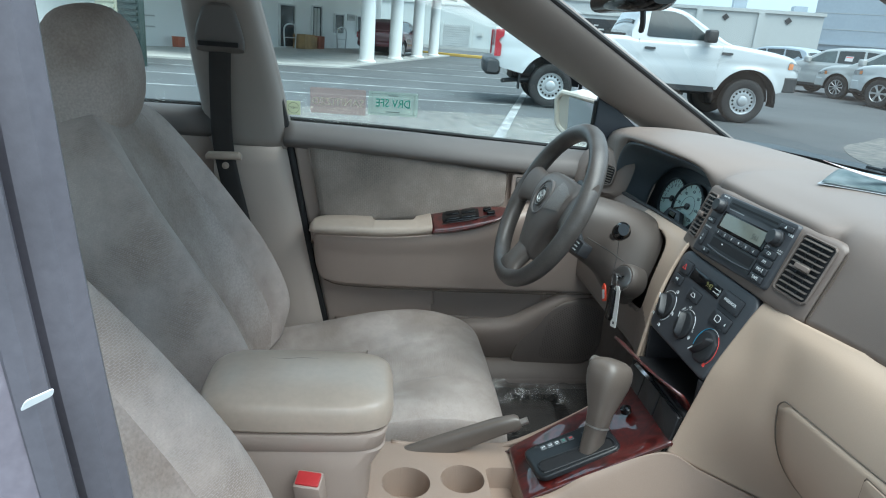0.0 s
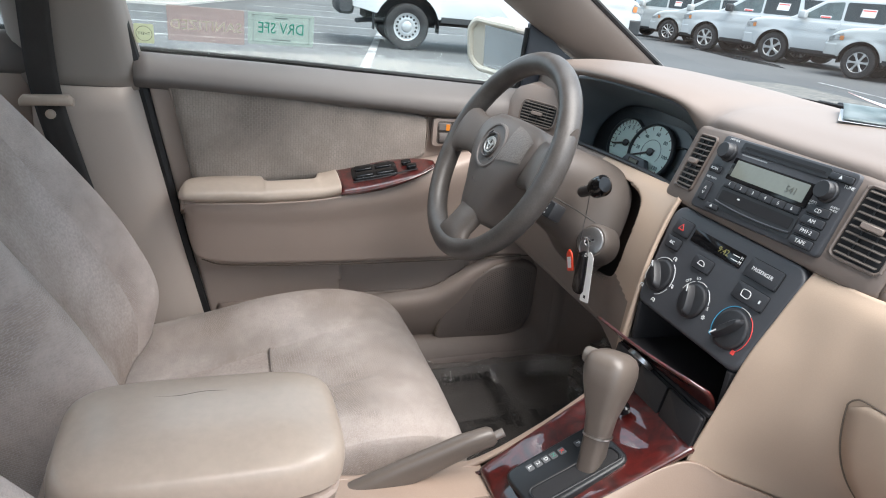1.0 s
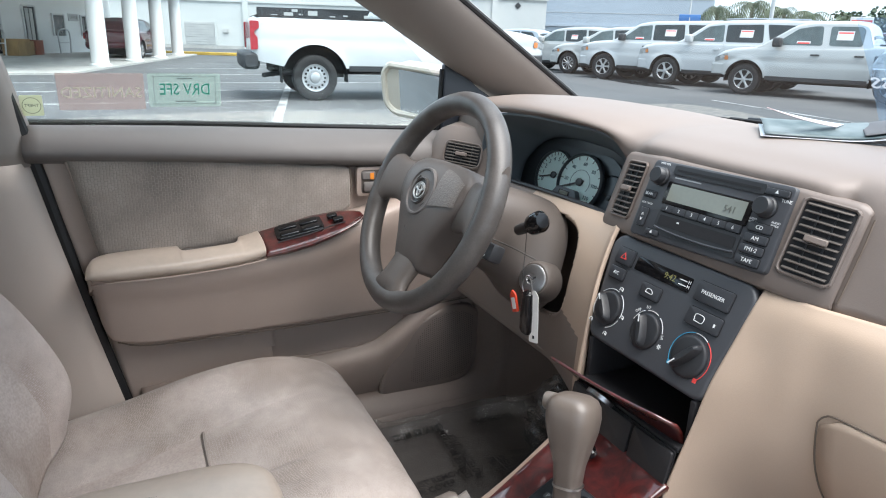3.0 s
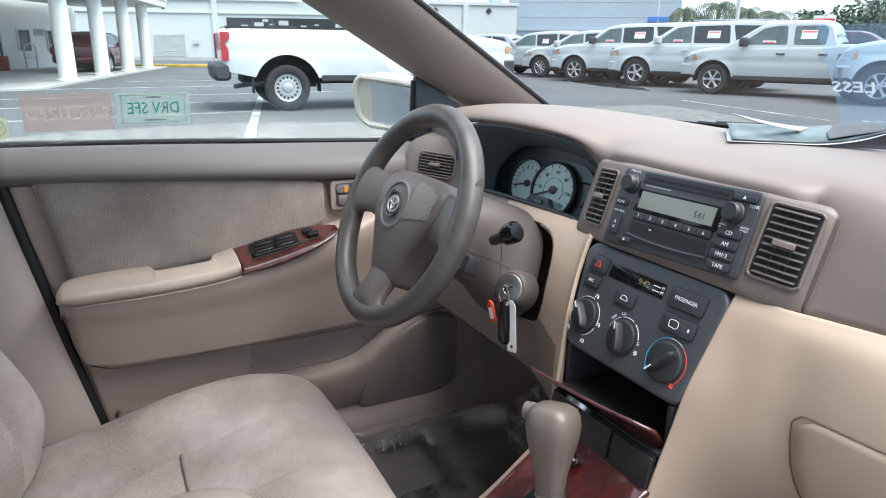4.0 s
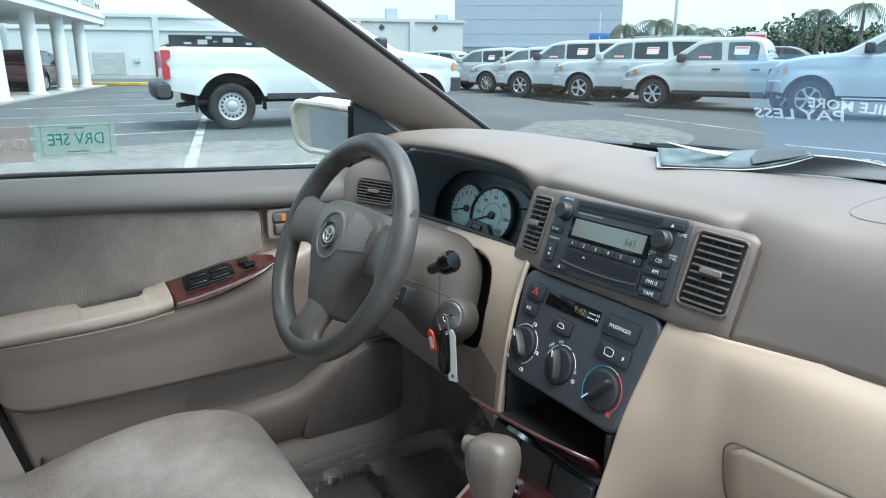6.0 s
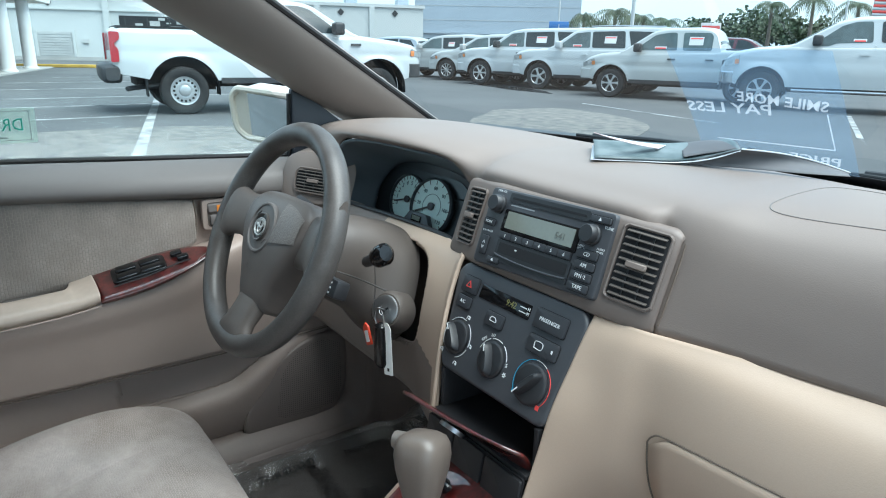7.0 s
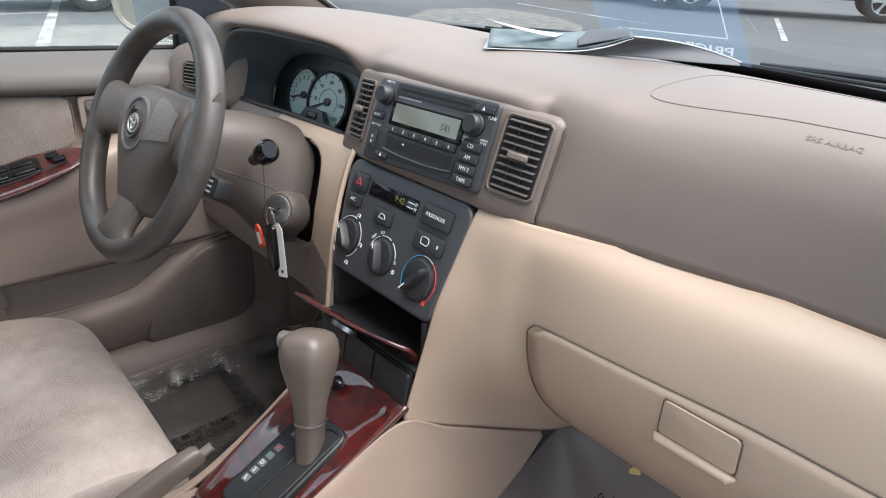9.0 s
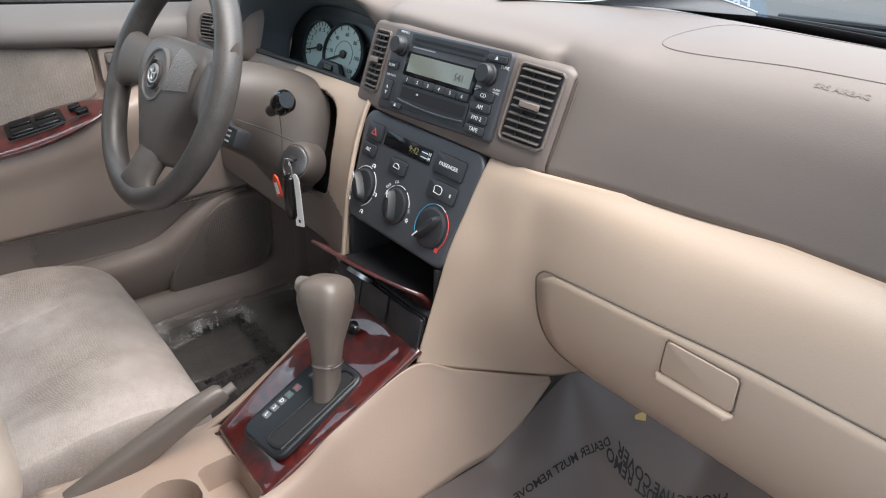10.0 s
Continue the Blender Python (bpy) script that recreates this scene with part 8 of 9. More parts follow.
            part("marker_lamp", flank([(lx + 0.02, lz - 0.05), (lx + 0.11, lz - 0.05), (lx + 0.11, lz + 0.05), (lx + 0.02, lz + 0.05)], side, half, 0.018, 0.02), AMBER, hl, "amber marker lamp")
        if tail:
            part("tail_lamp", flank(tail, side, half, 0.02, 0.025), REDLAMP, v, "red tail lamp")
        if trim == "chrome":
            part("step_bar", tube([(ra + 0.12, side * (hw - 0.02), sill - 0.06), (wb / 2, side * (hw + 0.01), sill - 0.06), (wb - ra - 0.12, side * (hw - 0.02), sill - 0.06)], 0.032, 8, 16), CHROMECAR, v, "chrome step bar")
        else:
            part("sill_trim", flank([(ra + 0.03, sill - 0.05), (wb - ra - 0.03, sill - 0.05), (wb - ra - 0.03, sill + 0.045), (ra + 0.03, sill + 0.045)], side, half, 0.01, 0.01), TRIMGREY, v)
        if rack:
            part("roof_rail", tube([(x, side * (half_cab(x, roofline(x)) - 0.06), roofline(x) + 0.05) for x in (min(rx) + 0.35, (min(rx) + max(rx)) / 2 - 0.3, max(rx) - 1.25)], 0.022, 8, 24), CHROMECAR, v)
        if style == "steel":
            part("mud_flap", box(-ra - 0.03, -ra + 0.0, side * (hw - 0.17) - 0.12, side * (hw - 0.17) + 0.12, 0.30, 0.62, 0.01), TRIMGREY, v)
    if style == "steel":
        part("exhaust", tube([(-0.35, -hw + 0.35, 0.46), (-0.70, -hw + 0.28, 0.44), (-0.88, -hw + 0.16, 0.42)], 0.04, 10, 14), TRIMGREY, v, "dark tail pipe")
        part("rear_bumper", rings([((back - 0.02, -hw + 0.02, 0.66), (0.10, 0, 0), (0, 0, 0.10)), ((back - 0.03, -hw + 0.10, 0.66), (0.15, 0, 0), (0, 0, 0.145)), ((back - 0.05, 0, 0.66), (0.15, 0, 0), (0, 0, 0.14)), ((back - 0.03, hw - 0.10, 0.66), (0.15, 0, 0), (0, 0, 0.145)), ((back - 0.02, hw - 0.02, 0.66), (0.10, 0, 0), (0, 0, 0.10))], 20, 4), TRIMGREY, v, "black rear bumper")
    else:
        part("rear_bumper", box(back - 0.08, back + 0.30, -hw + 0.08, hw - 0.08, sill + 0.10, sill + 0.32, 0.06, 3), CHROMECAR if trim == "chrome" else paint, v)
    low_front = CHROMECAR if trim == "chrome" else (TRIMGREY if style == "steel" else paint)
    hb, zf = half(front - 0.30, 0.7), sill + 0.10
    arc = [(front - 0.42, -hb - 0.012), (front - 0.20, -hb * 0.985), (front - 0.03, -hb * 0.88), (front + 0.05, -hb * 0.5), (front + 0.07, 0), (front + 0.05, hb * 0.5), (front - 0.03, hb * 0.88), (front - 0.20, hb * 0.985), (front - 0.42, hb + 0.012)]
    part("front_bumper", loft([[(x, y, z) for x, y in arc] for z in (zf - 0.06, zf, zf + 0.12, zf + 0.20)], 8, 40), low_front, v, thick=0.05)
    if trim:
        part("grille", box(front - 0.09, front + 0.015, -hw * 0.55, hw * 0.55, sill + 0.36, high(front - 0.25) - 0.14, 0.03, 2), TRIMGREY, v, "dark grille")
    # windscreen and rear screen: curved plates lying on the sloping cabin ends
    for xa, xb, mat in ((max(rx) - 0.06, roof[1][0] + 0.05, CLEARGLASS), (min(rx) + 0.03, roof[-2][0] - 0.02, CARGLASS)):
        rows = []
        for i in range(9):
            x = xa + (xb - xa) * i / 8
            w = half_cab(x, roofline(x)) - 0.10
            rows.append([(x, w * s, roofline(x) + 0.045 * (1 - s * s) + 0.012) for s in (-1, -0.75, -0.5, -0.25, 0, 0.25, 0.5, 0.75, 1)])
        part("screen", grid_mesh(rows), mat, v, thick=0.006)
    if bed:
        x0, x1 = bed
        part("bed_liner", box(x0, x1, -hw + 0.16, hw - 0.16, high(x0 + 0.3) - 0.06, high(x0 + 0.3) + 0.040, 0.0), DARKWELL, v)
    return v


PAPERWHITE = material("white_window_paper", (0.62, 0.63, 0.64), 0.7, 0, 0.05, 3, 30, 0, 0.001)
HEAD = math.atan2(3.46, 0.40)
SIL_TOP = [(-1.05, 1.33), (-0.98, 1.37), (1.30, 1.37), (1.40, 1.345), (2.85, 1.345), (3.05, 1.36), (3.9, 1.27), (4.30, 1.20), (4.50, 1.06), (4.58, 0.95)]
SIL_ROOF = [(3.12, 1.34), (2.28, 1.86), (1.95, 1.915), (1.55, 1.90), (1.42, 1.80), (1.34, 1.34)]
vehicle("pickup_truck", "white single-cab pickup truck with steel wheels", "pickup truck", (-12.30, 3.64), HEAD, WHITECAR, 3.50, 0.98, 1.05, 0.39, 2.04, SIL_TOP, SIL_ROOF,
        [[(2.80, 1.38), (2.24, 1.78), (2.05, 1.83), (1.66, 1.83), (1.60, 1.38)]], "steel", 0.56, "",
        [(-1.07, 0.84), (-0.955, 0.85), (-0.95, 1.04), (-1.00, 1.10), (-1.00, 1.14), (-0.92, 1.20), (-0.92, 1.31), (-1.07, 1.31)],
        [(4.18, 1.02), (4.46, 0.97), (4.48, 1.06), (4.22, 1.14)], (-0.95, 1.24), ((1.50, 0.64, 1.48, 1.34), (2.88, 0.70, 2.98, 1.32)), 1.44)

ROW = math.atan2(-0.414, -0.910)


def by_front(fx, fy, wb):
    # fx, fy: where the near front wheel stands
    return (fx - math.cos(ROW) * wb - 0.87 * math.sin(-ROW), fy - math.sin(ROW) * wb - 0.87 * math.cos(ROW))


SUV_TOP = [(-1.15, 1.20), (-1.0, 1.26), (2.45, 1.23), (2.62, 1.24), (3.3, 1.20), (3.7, 1.12), (3.88, 1.0), (3.95, 0.86)]
SUV_ROOF = [(2.68, 1.22), (1.90, 1.76), (1.50, 1.83), (-0.55, 1.86), (-0.92, 1.80), (-1.10, 1.22)]
SUV_WIN = [[(2.40, 1.27), (1.85, 1.68), (1.42, 1.73), (1.36, 1.27)], [(1.30, 1.27), (1.35, 1.73), (0.38, 1.75), (0.30, 1.27)], [(0.12, 1.27), (0.28, 1.75), (-0.62, 1.73), (-0.86, 1.32)]]
for fx, fy, nm in ((-15.41, 15.37, "five"), (-18.18, 15.22, "six")):
    vehicle("suv", "large white sport utility vehicle in the parked row", "suv", by_front(fx, fy, 2.95), ROW, WHITECAR, 2.95, 0.98, 1.16, 0.40, 2.0, SUV_TOP, SUV_ROOF, SUV_WIN, nm, 0.42, "parked row",
            [(-1.16, 0.85), (-1.02, 0.85), (-1.0, 1.2), (-1.16, 1.2)], [(3.52, 0.90), (3.86, 0.86), (3.84, 1.0), (3.56, 1.06)], None, ((1.33, 0.5, 1.33, 1.22), (0.34, 0.56, 0.33, 1.22)), 1.2,
            ([(0.95, 1.40), (0.60, 1.40), (0.60, 1.60), (0.95, 1.60)], [(1.90, 1.30), (1.62, 1.30), (1.62, 1.36), (1.90, 1.36)]), "dark", (0,), nm == "five")
ENC_TOP = [(-1.08, 1.08), (-0.9, 1.16), (2.45, 1.12), (2.6, 1.13), (3.2, 1.08), (3.55, 0.98), (3.78, 0.84), (3.84, 0.74)]
ENC_ROOF = [(2.68, 1.11), (1.75, 1.60), (1.30, 1.68), (0.3, 1.71), (-0.55, 1.66), (-0.85, 1.56), (-1.05, 1.11)]
ENC_WIN = [[(2.28, 1.16), (1.70, 1.53), (1.28, 1.58), (1.20, 1.16)], [(1.13, 1.16), (1.20, 1.58), (0.30, 1.61), (0.22, 1.16)], [(0.10, 1.16), (0.22, 1.60), (-0.50, 1.55), (-0.78, 1.24)]]
for fx, fy in ((-21.11, 15.88), (-24.4, 16.1)):
    vehicle("suv", "white crossover with curved roof in the parked row", "suv", by_front(fx, fy, 2.95), ROW, PEARLCAR, 2.95, 0.88, 1.08, 0.385, 1.95, ENC_TOP, ENC_ROOF, ENC_WIN, "ten", 0.36, "parked row",
            [(-1.08, 0.85), (-0.85, 0.88), (-0.80, 1.05), (-1.08, 1.08)], [(3.32, 0.84), (3.70, 0.74), (3.72, 0.82), (3.36, 0.94)], None, ((1.16, 0.46, 1.16, 1.1), (0.24, 0.5, 0.22, 1.1)), 1.18,
            ([(0.9, 1.25), (0.62, 1.25), (0.62, 1.42), (0.9, 1.42)],), "dark", (0,))
FRO_TOP = [(-1.10, 1.20), (-1.0, 1.25), (0.48, 1.25), (0.56, 1.22), (2.75, 1.17), (2.92, 1.18), (3.5, 1.12), (3.85, 1.02), (4.02, 0.88), (4.08, 0.76)]
FRO_ROOF = [(2.98, 1.16), (2.22, 1.68), (1.85, 1.755), (1.0, 1.765), (0.72, 1.72), (0.60, 1.60), (0.52, 1.16)]
FRO_WIN = [[(2.62, 1.23), (2.14, 1.60), (1.80, 1.66), (1.62, 1.66), (1.56, 1.23)], [(1.42, 1.23), (1.46, 1.66), (0.82, 1.66), (0.74, 1.58), (0.74, 1.23)]]
vehicle("pickup_truck", "pearl white double-cab pickup truck in the parked row", "pickup truck", by_front(-11.89, 14.64, 3.2), ROW, PEARLCAR, 3.2, 0.88, 1.12, 0.375, 1.85, FRO_TOP, FRO_ROOF, FRO_WIN, "six", 0.44, "parked row",
        [(-1.12, 0.85), (-1.0, 0.85), (-1.0, 1.15), (-1.12, 1.15)], [(3.62, 0.86), (3.98, 0.78), (4.0, 0.88), (3.66, 1.0)], (-1.0, 0.42), ((1.49, 0.5, 1.50, 1.17), (0.58, 0.56, 0.60, 1.17)), 1.26,
        ([(2.12, 1.27), (1.82, 1.27), (1.82, 1.32), (2.12, 1.32)], [(1.30, 1.36), (0.96, 1.36), (0.96, 1.56), (1.30, 1.56)]), "dark", (0, 1))
FOR_TOP = [(-1.18, 1.34), (-1.1, 1.40), (0.55, 1.42), (0.62, 1.38), (3.0, 1.36), (3.18, 1.38), (3.9, 1.31), (4.35, 1.22), (4.55, 1.08), (4.63, 0.9)]
FOR_ROOF = [(3.25, 1.36), (2.42, 1.86), (2.05, 1.95), (1.0, 1.965), (0.74, 1.92), (0.64, 1.78), (0.58, 1.36)]
FOR_WIN = [[(2.86, 1.37), (2.70, 1.50), (2.34, 1.78), (2.10, 1.86), (1.80, 1.87), (1.74, 1.45), (2.40, 1.43), (2.52, 1.37)], [(1.60, 1.45), (1.64, 1.87), (0.92, 1.87), (0.80, 1.78), (0.80, 1.45)]]
vehicle("pickup_truck", "white double-cab pickup truck with chrome bumper in the parked row", "pickup truck", by_front(-7.95, 15.11, 3.75), ROW, WHITECAR, 3.75, 0.90, 1.2, 0.41, 2.03, FOR_TOP, FOR_ROOF, FOR_WIN, "six", 0.50, "parked row",
        [(-1.2, 0.85), (-1.05, 0.85), (-1.05, 1.3), (-1.2, 1.3)], [(4.22, 0.94), (4.54, 0.90), (4.55, 1.06), (4.24, 1.16)], (-1.0, 0.5), ((1.67, 0.56, 1.68, 1.38), (0.68, 0.62, 0.70, 1.38)), 1.26,
        ([(1.36, 1.52), (1.02, 1.52), (1.02, 1.70), (1.36, 1.70)], [(2.10, 1.47), (1.86, 1.47), (1.86, 1.52), (2.10, 1.52)]), "chrome", (0,))
SAL_TOP = [(-0.98, 0.96), (-0.85, 1.03), (-0.3, 1.04), (2.2, 0.98), (2.35, 0.99), (3.0, 0.90), (3.35, 0.78), (3.5, 0.64)]
SAL_ROOF = [(2.40, 0.97), (1.55, 1.40), (1.1, 1.47), (0.3, 1.46), (-0.25, 1.30), (-0.62, 1.02), (-0.66, 0.97)]
vehicle("car", "maroon saloon car parked under the canopy", "car", (-28.85, 0.60), math.atan2(0.31, -0.95), MAROON, 2.7, 0.85, 1.0, 0.34, 1.80, SAL_TOP, SAL_ROOF,
        [[(1.98, 1.02), (1.48, 1.35), (1.1, 1.40), (1.05, 1.02)], [(0.96, 1.02), (1.0, 1.40), (0.35, 1.38), (-0.05, 1.06)]], "ten", 0.30, "", [(-1.0, 0.70), (-0.75, 0.74), (-0.70, 0.90), (-1.0, 0.92)], None, None, ((1.0, 0.4, 1.0, 1.0),), 1.14)
vehicle("pickup_truck", "maroon double-cab pickup truck behind the parked row", "pickup truck", (-21.6, 32.6), ROW + math.pi, MAROON, 3.5, 1.0, 1.18, 0.40, 2.0, FOR_TOP, FOR_ROOF, FOR_WIN, "five", 0.56, "", None, None, (-1.0, 0.5), (), 1.26, ([(1.35, 1.55), (1.05, 1.55), (1.05, 1.75), (1.35, 1.75)],))
vehicle("car", "dark grey car beyond the parked row", "car", (-31.0, 20.5), ROW, PANELGREY, 2.8, 0.9, 1.0, 0.36, 1.85, ENC_TOP, ENC_ROOF, ENC_WIN, "ten", 0.36)


# buildings ----------------------------------------------------------
# long white building behind the pickup: x along the wall, y up, z towards the car park
WB = frame_at((-44.5, 16.7, 0), (0.34, 0.94, 0), (0, 0, 1))
if (WB.to_3x3() @ Vector((0, 0, 1))).x < 0:
    WB = frame_at((-44.5, 16.7, 0), (-0.34, -0.94, 0), (0, 0, 1))
SG = 1 if (WB.to_3x3() @ Vector((1, 0, 0))).y > 0 else -1
wb_thing = thing("workshop_building", "long white painted workshop with dark window band and shutter", "building")


def wbx(s):
    return SG * s


def wb_box(name, s0, s1, z0, z1, d0, d1, mat, label="", parent=None):
    return part(name, box(min(wbx(s0), wbx(s1)), max(wbx(s0), wbx(s1)), z0, z1, d0, d1, 0.0, m=WB), mat, parent or wb_thing, label, flat=True)


wb_box("wall", -26, 11.6, 0, 3.78, -6, 0, WALLWHITE)
wb_box("parapet", -26, 11.7, 3.78, 3.98, -6, 0.12, WALLWHITE)
wb_box("ledge", -26, 4.2, 2.98, 3.08, 0, 0.10, WALLWHITE)
wb_box("plinth", -26, 11.6, 0, 0.22, 0, 0.06, CONCRETE)
for s in (-14.2, -8.6, 4.3, 8.0):
    wb_box("pilaster", s - 0.18, s + 0.18, 0, 3.78, 0, 0.14, WALLWHITE)
win = wb_box("window", -7.9, 3.6, 1.93, 2.74, 0.002, 0.02, OPENING, "dark open window band")
for k in range(9):
    s = -7.6 + 1.3 * k
    wb_box("mullion", s, s + 0.06, 1.93, 2.74, 0.02, 0.06, TRIMGREY, parent=win)
rnd = random.Random(4)
for k in range(14):
    s = -7.7 + rnd.uniform(0, 10.8)
    wb_box("shelf_item", s, s + rnd.uniform(0.2, 0.8), 2.05 + rnd.choice((0, 0.25, 0.45)), 2.12 + rnd.choice((0, 0.25, 0.45)) + rnd.uniform(0, 0.1), 0.022, 0.03, SHUTTER, parent=win)
wb_box("window_sill", -8.0, 3.7, 1.82, 1.93, 0, 0.12, WALLWHITE)
sh = wb_box("shutter", -12.6, -10.65, 0.22, 1.68, 0.002, 0.03, SHUTTER, "grey slatted roller shutter")
for k in range(9):
    wb_box("slat", -12.55, -10.7, 0.28 + 0.155 * k, 0.40 + 0.155 * k, 0.03, 0.06, SHUTTER, parent=sh)
wb_box("shutter_frame", -12.75, -12.6, 0.22, 1.80, 0, 0.08, WALLWHITE)
wb_box("shutter_frame", -10.65, -10.5, 0.22, 1.80, 0, 0.08, WALLWHITE)
wb_box("meter_box", -10.1, -9.75, 1.05, 1.30, 0, 0.12, SHUTTER)
for s in (-11.8, 5.9, 9.6):
    d = frame_at(WB @ Vector((wbx(s), 3.40, 0.0)), WB.to_3x3() @ Vector((1, 1, 0)), WB.to_3x3() @ Vector((-1, 1, 0)))
    part("diamond", box(-0.16, 0.16, -0.16, 0.16, 0, 0.05, 0, m=d), TRIMGREY, wb_thing, flat=True)
for s in (5.2, 7.2, 9.2, 10.6):
    wb_box("small_window", s, s + 0.42, 0.95, 1.42, 0.002, 0.03, DARKGLASS)
for s, h in ((-3.4, 0.5), (6.5, 0.8), (10.2, 0.45)):
    wb_box("roof_unit", s, s + 0.8, 3.98, 3.98 + h, -3, -2, PANELGREY)
kerb = tagged(part("kerb", box(-9.5 * 1, 9.5, 0, 0.14, 0, 0.3, 0.02, 1, frame_at((-34.0, 7.5, 0), (0.34 * SG, 0.94 * SG, 0), (0, 0, 1)))  , YELLOW), "yellow painted kerb in front of the workshop", "kerb", kind="structure")

# blue-grey showroom
GB = frame_at((-44.2, 36.6, 0), (0.62, 0.785, 0), (0, 0, 1))
GS = 1
if (GB.to_3x3() @ Vector((0, 0, 1))).x < 0:
    GB = frame_at((-44.2, 36.6, 0), (-0.62, -0.785, 0), (0, 0, 1))
    GS = -1
show = thing("showroom_building", "blue-grey clad showroom with dark ground-floor windows", "building")


def gb_box(name, s0, s1, z0, z1, d0, d1, mat, label=""):
    return part(name, box(min(GS * s0, GS * s1), max(GS * s0, GS * s1), z0, z1, d0, d1, 0.0, m=GB), mat, show, label, flat=True)


gb_box("wall", -6.2, 7.2, 0, 7.5, -8, 0, PANELGREY)
gb_box("fascia", -6.3, 7.3, 2.35, 2.5, 0, 0.15, PANELGREY)
for k in range(5):
    s = -5.9 + 2.6 * k
    gb_box("window", s, s + 2.2, 0.5, 1.95, 0.002, 0.04, DARKGLASS, "dark showroom window")
for k in range(4):
    gb_box("cladding_joint", -6.2, 7.2, 3.4 + 1.1 * k, 3.43 + 1.1 * k, 0.0, 0.02, SHUTTER)

# office under the canopy
office = thing("office_building", "white painted office under a pillared canopy with an upper storey", "building")
OFFICE_WHITE = material("bright_white_wall_paint", (0.76, 0.775, 0.77), 0.7, 0, 0.05, 0.4, 6, 0.1, 0.01)
OW = frame_at((-24.0, -6.0, 0), (-0.892, 0.451, 0), (0, 0, 1))
part("wall", box(-8.0, 14.3, 0, 3.6, -3.0, 0, 0, m=OW), OFFICE_WHITE, office, flat=True)


def of_box(name, s0, s1, z0, z1, mat, label="", d=0.04, parent=None):
    return part(name, box(s0, s1, z0, z1, 0.002, d, 0, m=OW), mat, parent or office, label, flat=True)


def of_opening(name, s0, s1, z0, z1, label):
    """A dark pane behind a proud frame."""
    o = of_box(name, s0, s1, z0, z1, DARKGLASS, label)
    for a, b, c, d in ((s0 - 0.06, s0, z0, z1 + 0.06), (s1, s1 + 0.06, z0, z1 + 0.06), (s0, s1, z1, z1 + 0.06)):
        of_box("opening_frame", a, b, c, d, POLE, "", 0.08, o)
    return o


of_opening("door", 5.08, 6.10, 0.10, 1.72, "dark glazed door")
gate = of_opening("door", 7.55, 8.25, 0.10, 1.80, "pale double door with dark uprights")
of_box("door_leaf", 7.66, 7.86, 0.12, 1.74, SHUTTER, "pale door leaf", 0.06, gate)
of_box("door_leaf", 7.92, 8.12, 0.12, 1.74, SHUTTER, "pale door leaf", 0.06, gate)
of_opening("window", 9.45, 10.22, 0.74, 1.55, "small dark window")
of_opening("window", 11.60, 11.95, 0.73, 1.55, "narrow dark window")
part("sign_board", box(10.66, 11.42, 1.34, 1.64, 0.002, 0.03, 0, m=OW), SHUTTER, office, flat=True)
letters("OFFICE", 0.19, OW @ Matrix.Translation((11.04, 1.49, 0.035)), DARK_INK, office)
of_box("wall_strip", -0.06, 0.12, 0, 3.4, SHUTTER, "grey downpipe", 0.10)
for z in (0.62, 0.95):
    of_box("hinge_bar", -2.2, -1.75, z, z + 0.05, SHUTTER, "", 0.05)
for x, y in ((-22.0, 0.02), (-25.6, 1.02), (-28.9, 2.02), (-32.3, 2.98)):
    part("column", lathe([(0.30, 0), (0.30, 0.10), (0.24, 0.12), (0.225, 2.70)], 28, Matrix.Translation((x, y, 0.0))), OFFICE_WHITE, office, "round white column")
canopy_out = [(-18.0, -0.55), (-34.7, 4.25), (-36.6, 0.62), (-17.5, -9.0)]
part("canopy", slab(canopy_out if _turns_left(canopy_out) else list(reversed(canopy_out)), 0.30, Matrix.Translation((0, 0, 2.68)), 0.0), OFFICE_WHITE, office, "white canopy slab")
CF = frame_at((-34.7, 4.25, 0), (16.7, -4.8, 0), (0, 0, 1))
if (CF.to_3x3() @ Vector((0, 0, 1))).y < 0:
    CF = frame_at((-18.0, -0.55, 0), (-16.7, 4.8, 0), (0, 0, 1))
upper = part("upper_wall", box(0.0, 17.3, 3.02, 6.2, -0.5, -0.06, 0, m=CF), OFFICE_WHITE, office, "white upper storey wall", flat=True)
part("ledge", box(0.0, 17.35, 2.94, 3.08, -0.5, 0.06, 0.01, 1, CF), OFFICE_WHITE, office)
for k in range(4):
    a = 1.3 + 4.0 * k
    panel_b = part("panel", box(a, a + 2.6, 3.30, 4.4, -0.06, -0.03, 0.0, m=CF), SHUTTER, upper, "pale recessed panel", flat=True)
    for q in (2.95, 3.45):
        dm = CF @ Matrix.Translation((a + q, 3.42, -0.06)) @ Matrix.Rotation(radians(45), 4, "Z")
        part("diamond", box(-0.09, 0.09, -0.09, 0.09, 0, 0.03, 0, m=dm), TRIMGREY, upper, flat=True)
structure("pavement", slab([(-18.5, -0.6), (-16.5, -9.0), (-24.0, -6.1), (-36.9, 0.45), (-34.4, 4.0)], 0.05, Matrix.Identity(4)), CONCRETE, "pale concrete floor under the canopy", "pavement")
# louvred dark green cabinet near the rear window's view
cab = thing("utility_cabinet", "dark green louvred metal cabinet standing on the asphalt", "cabinet")
GREENMETAL = material("dark_green_cabinet_paint", (0.035, 0.055, 0.050), 0.5, 0.1, 0.2, 2, 20, 0.1, 0.003)
KM = frame_at((-15.225, -5.326, 0), (0.75, 0.66, 0), (0, 0, 1))
part("body", box(0, 1.1, 0, 2.1, -0.12, 0, 0.02, m=KM), GREENMETAL, cab)
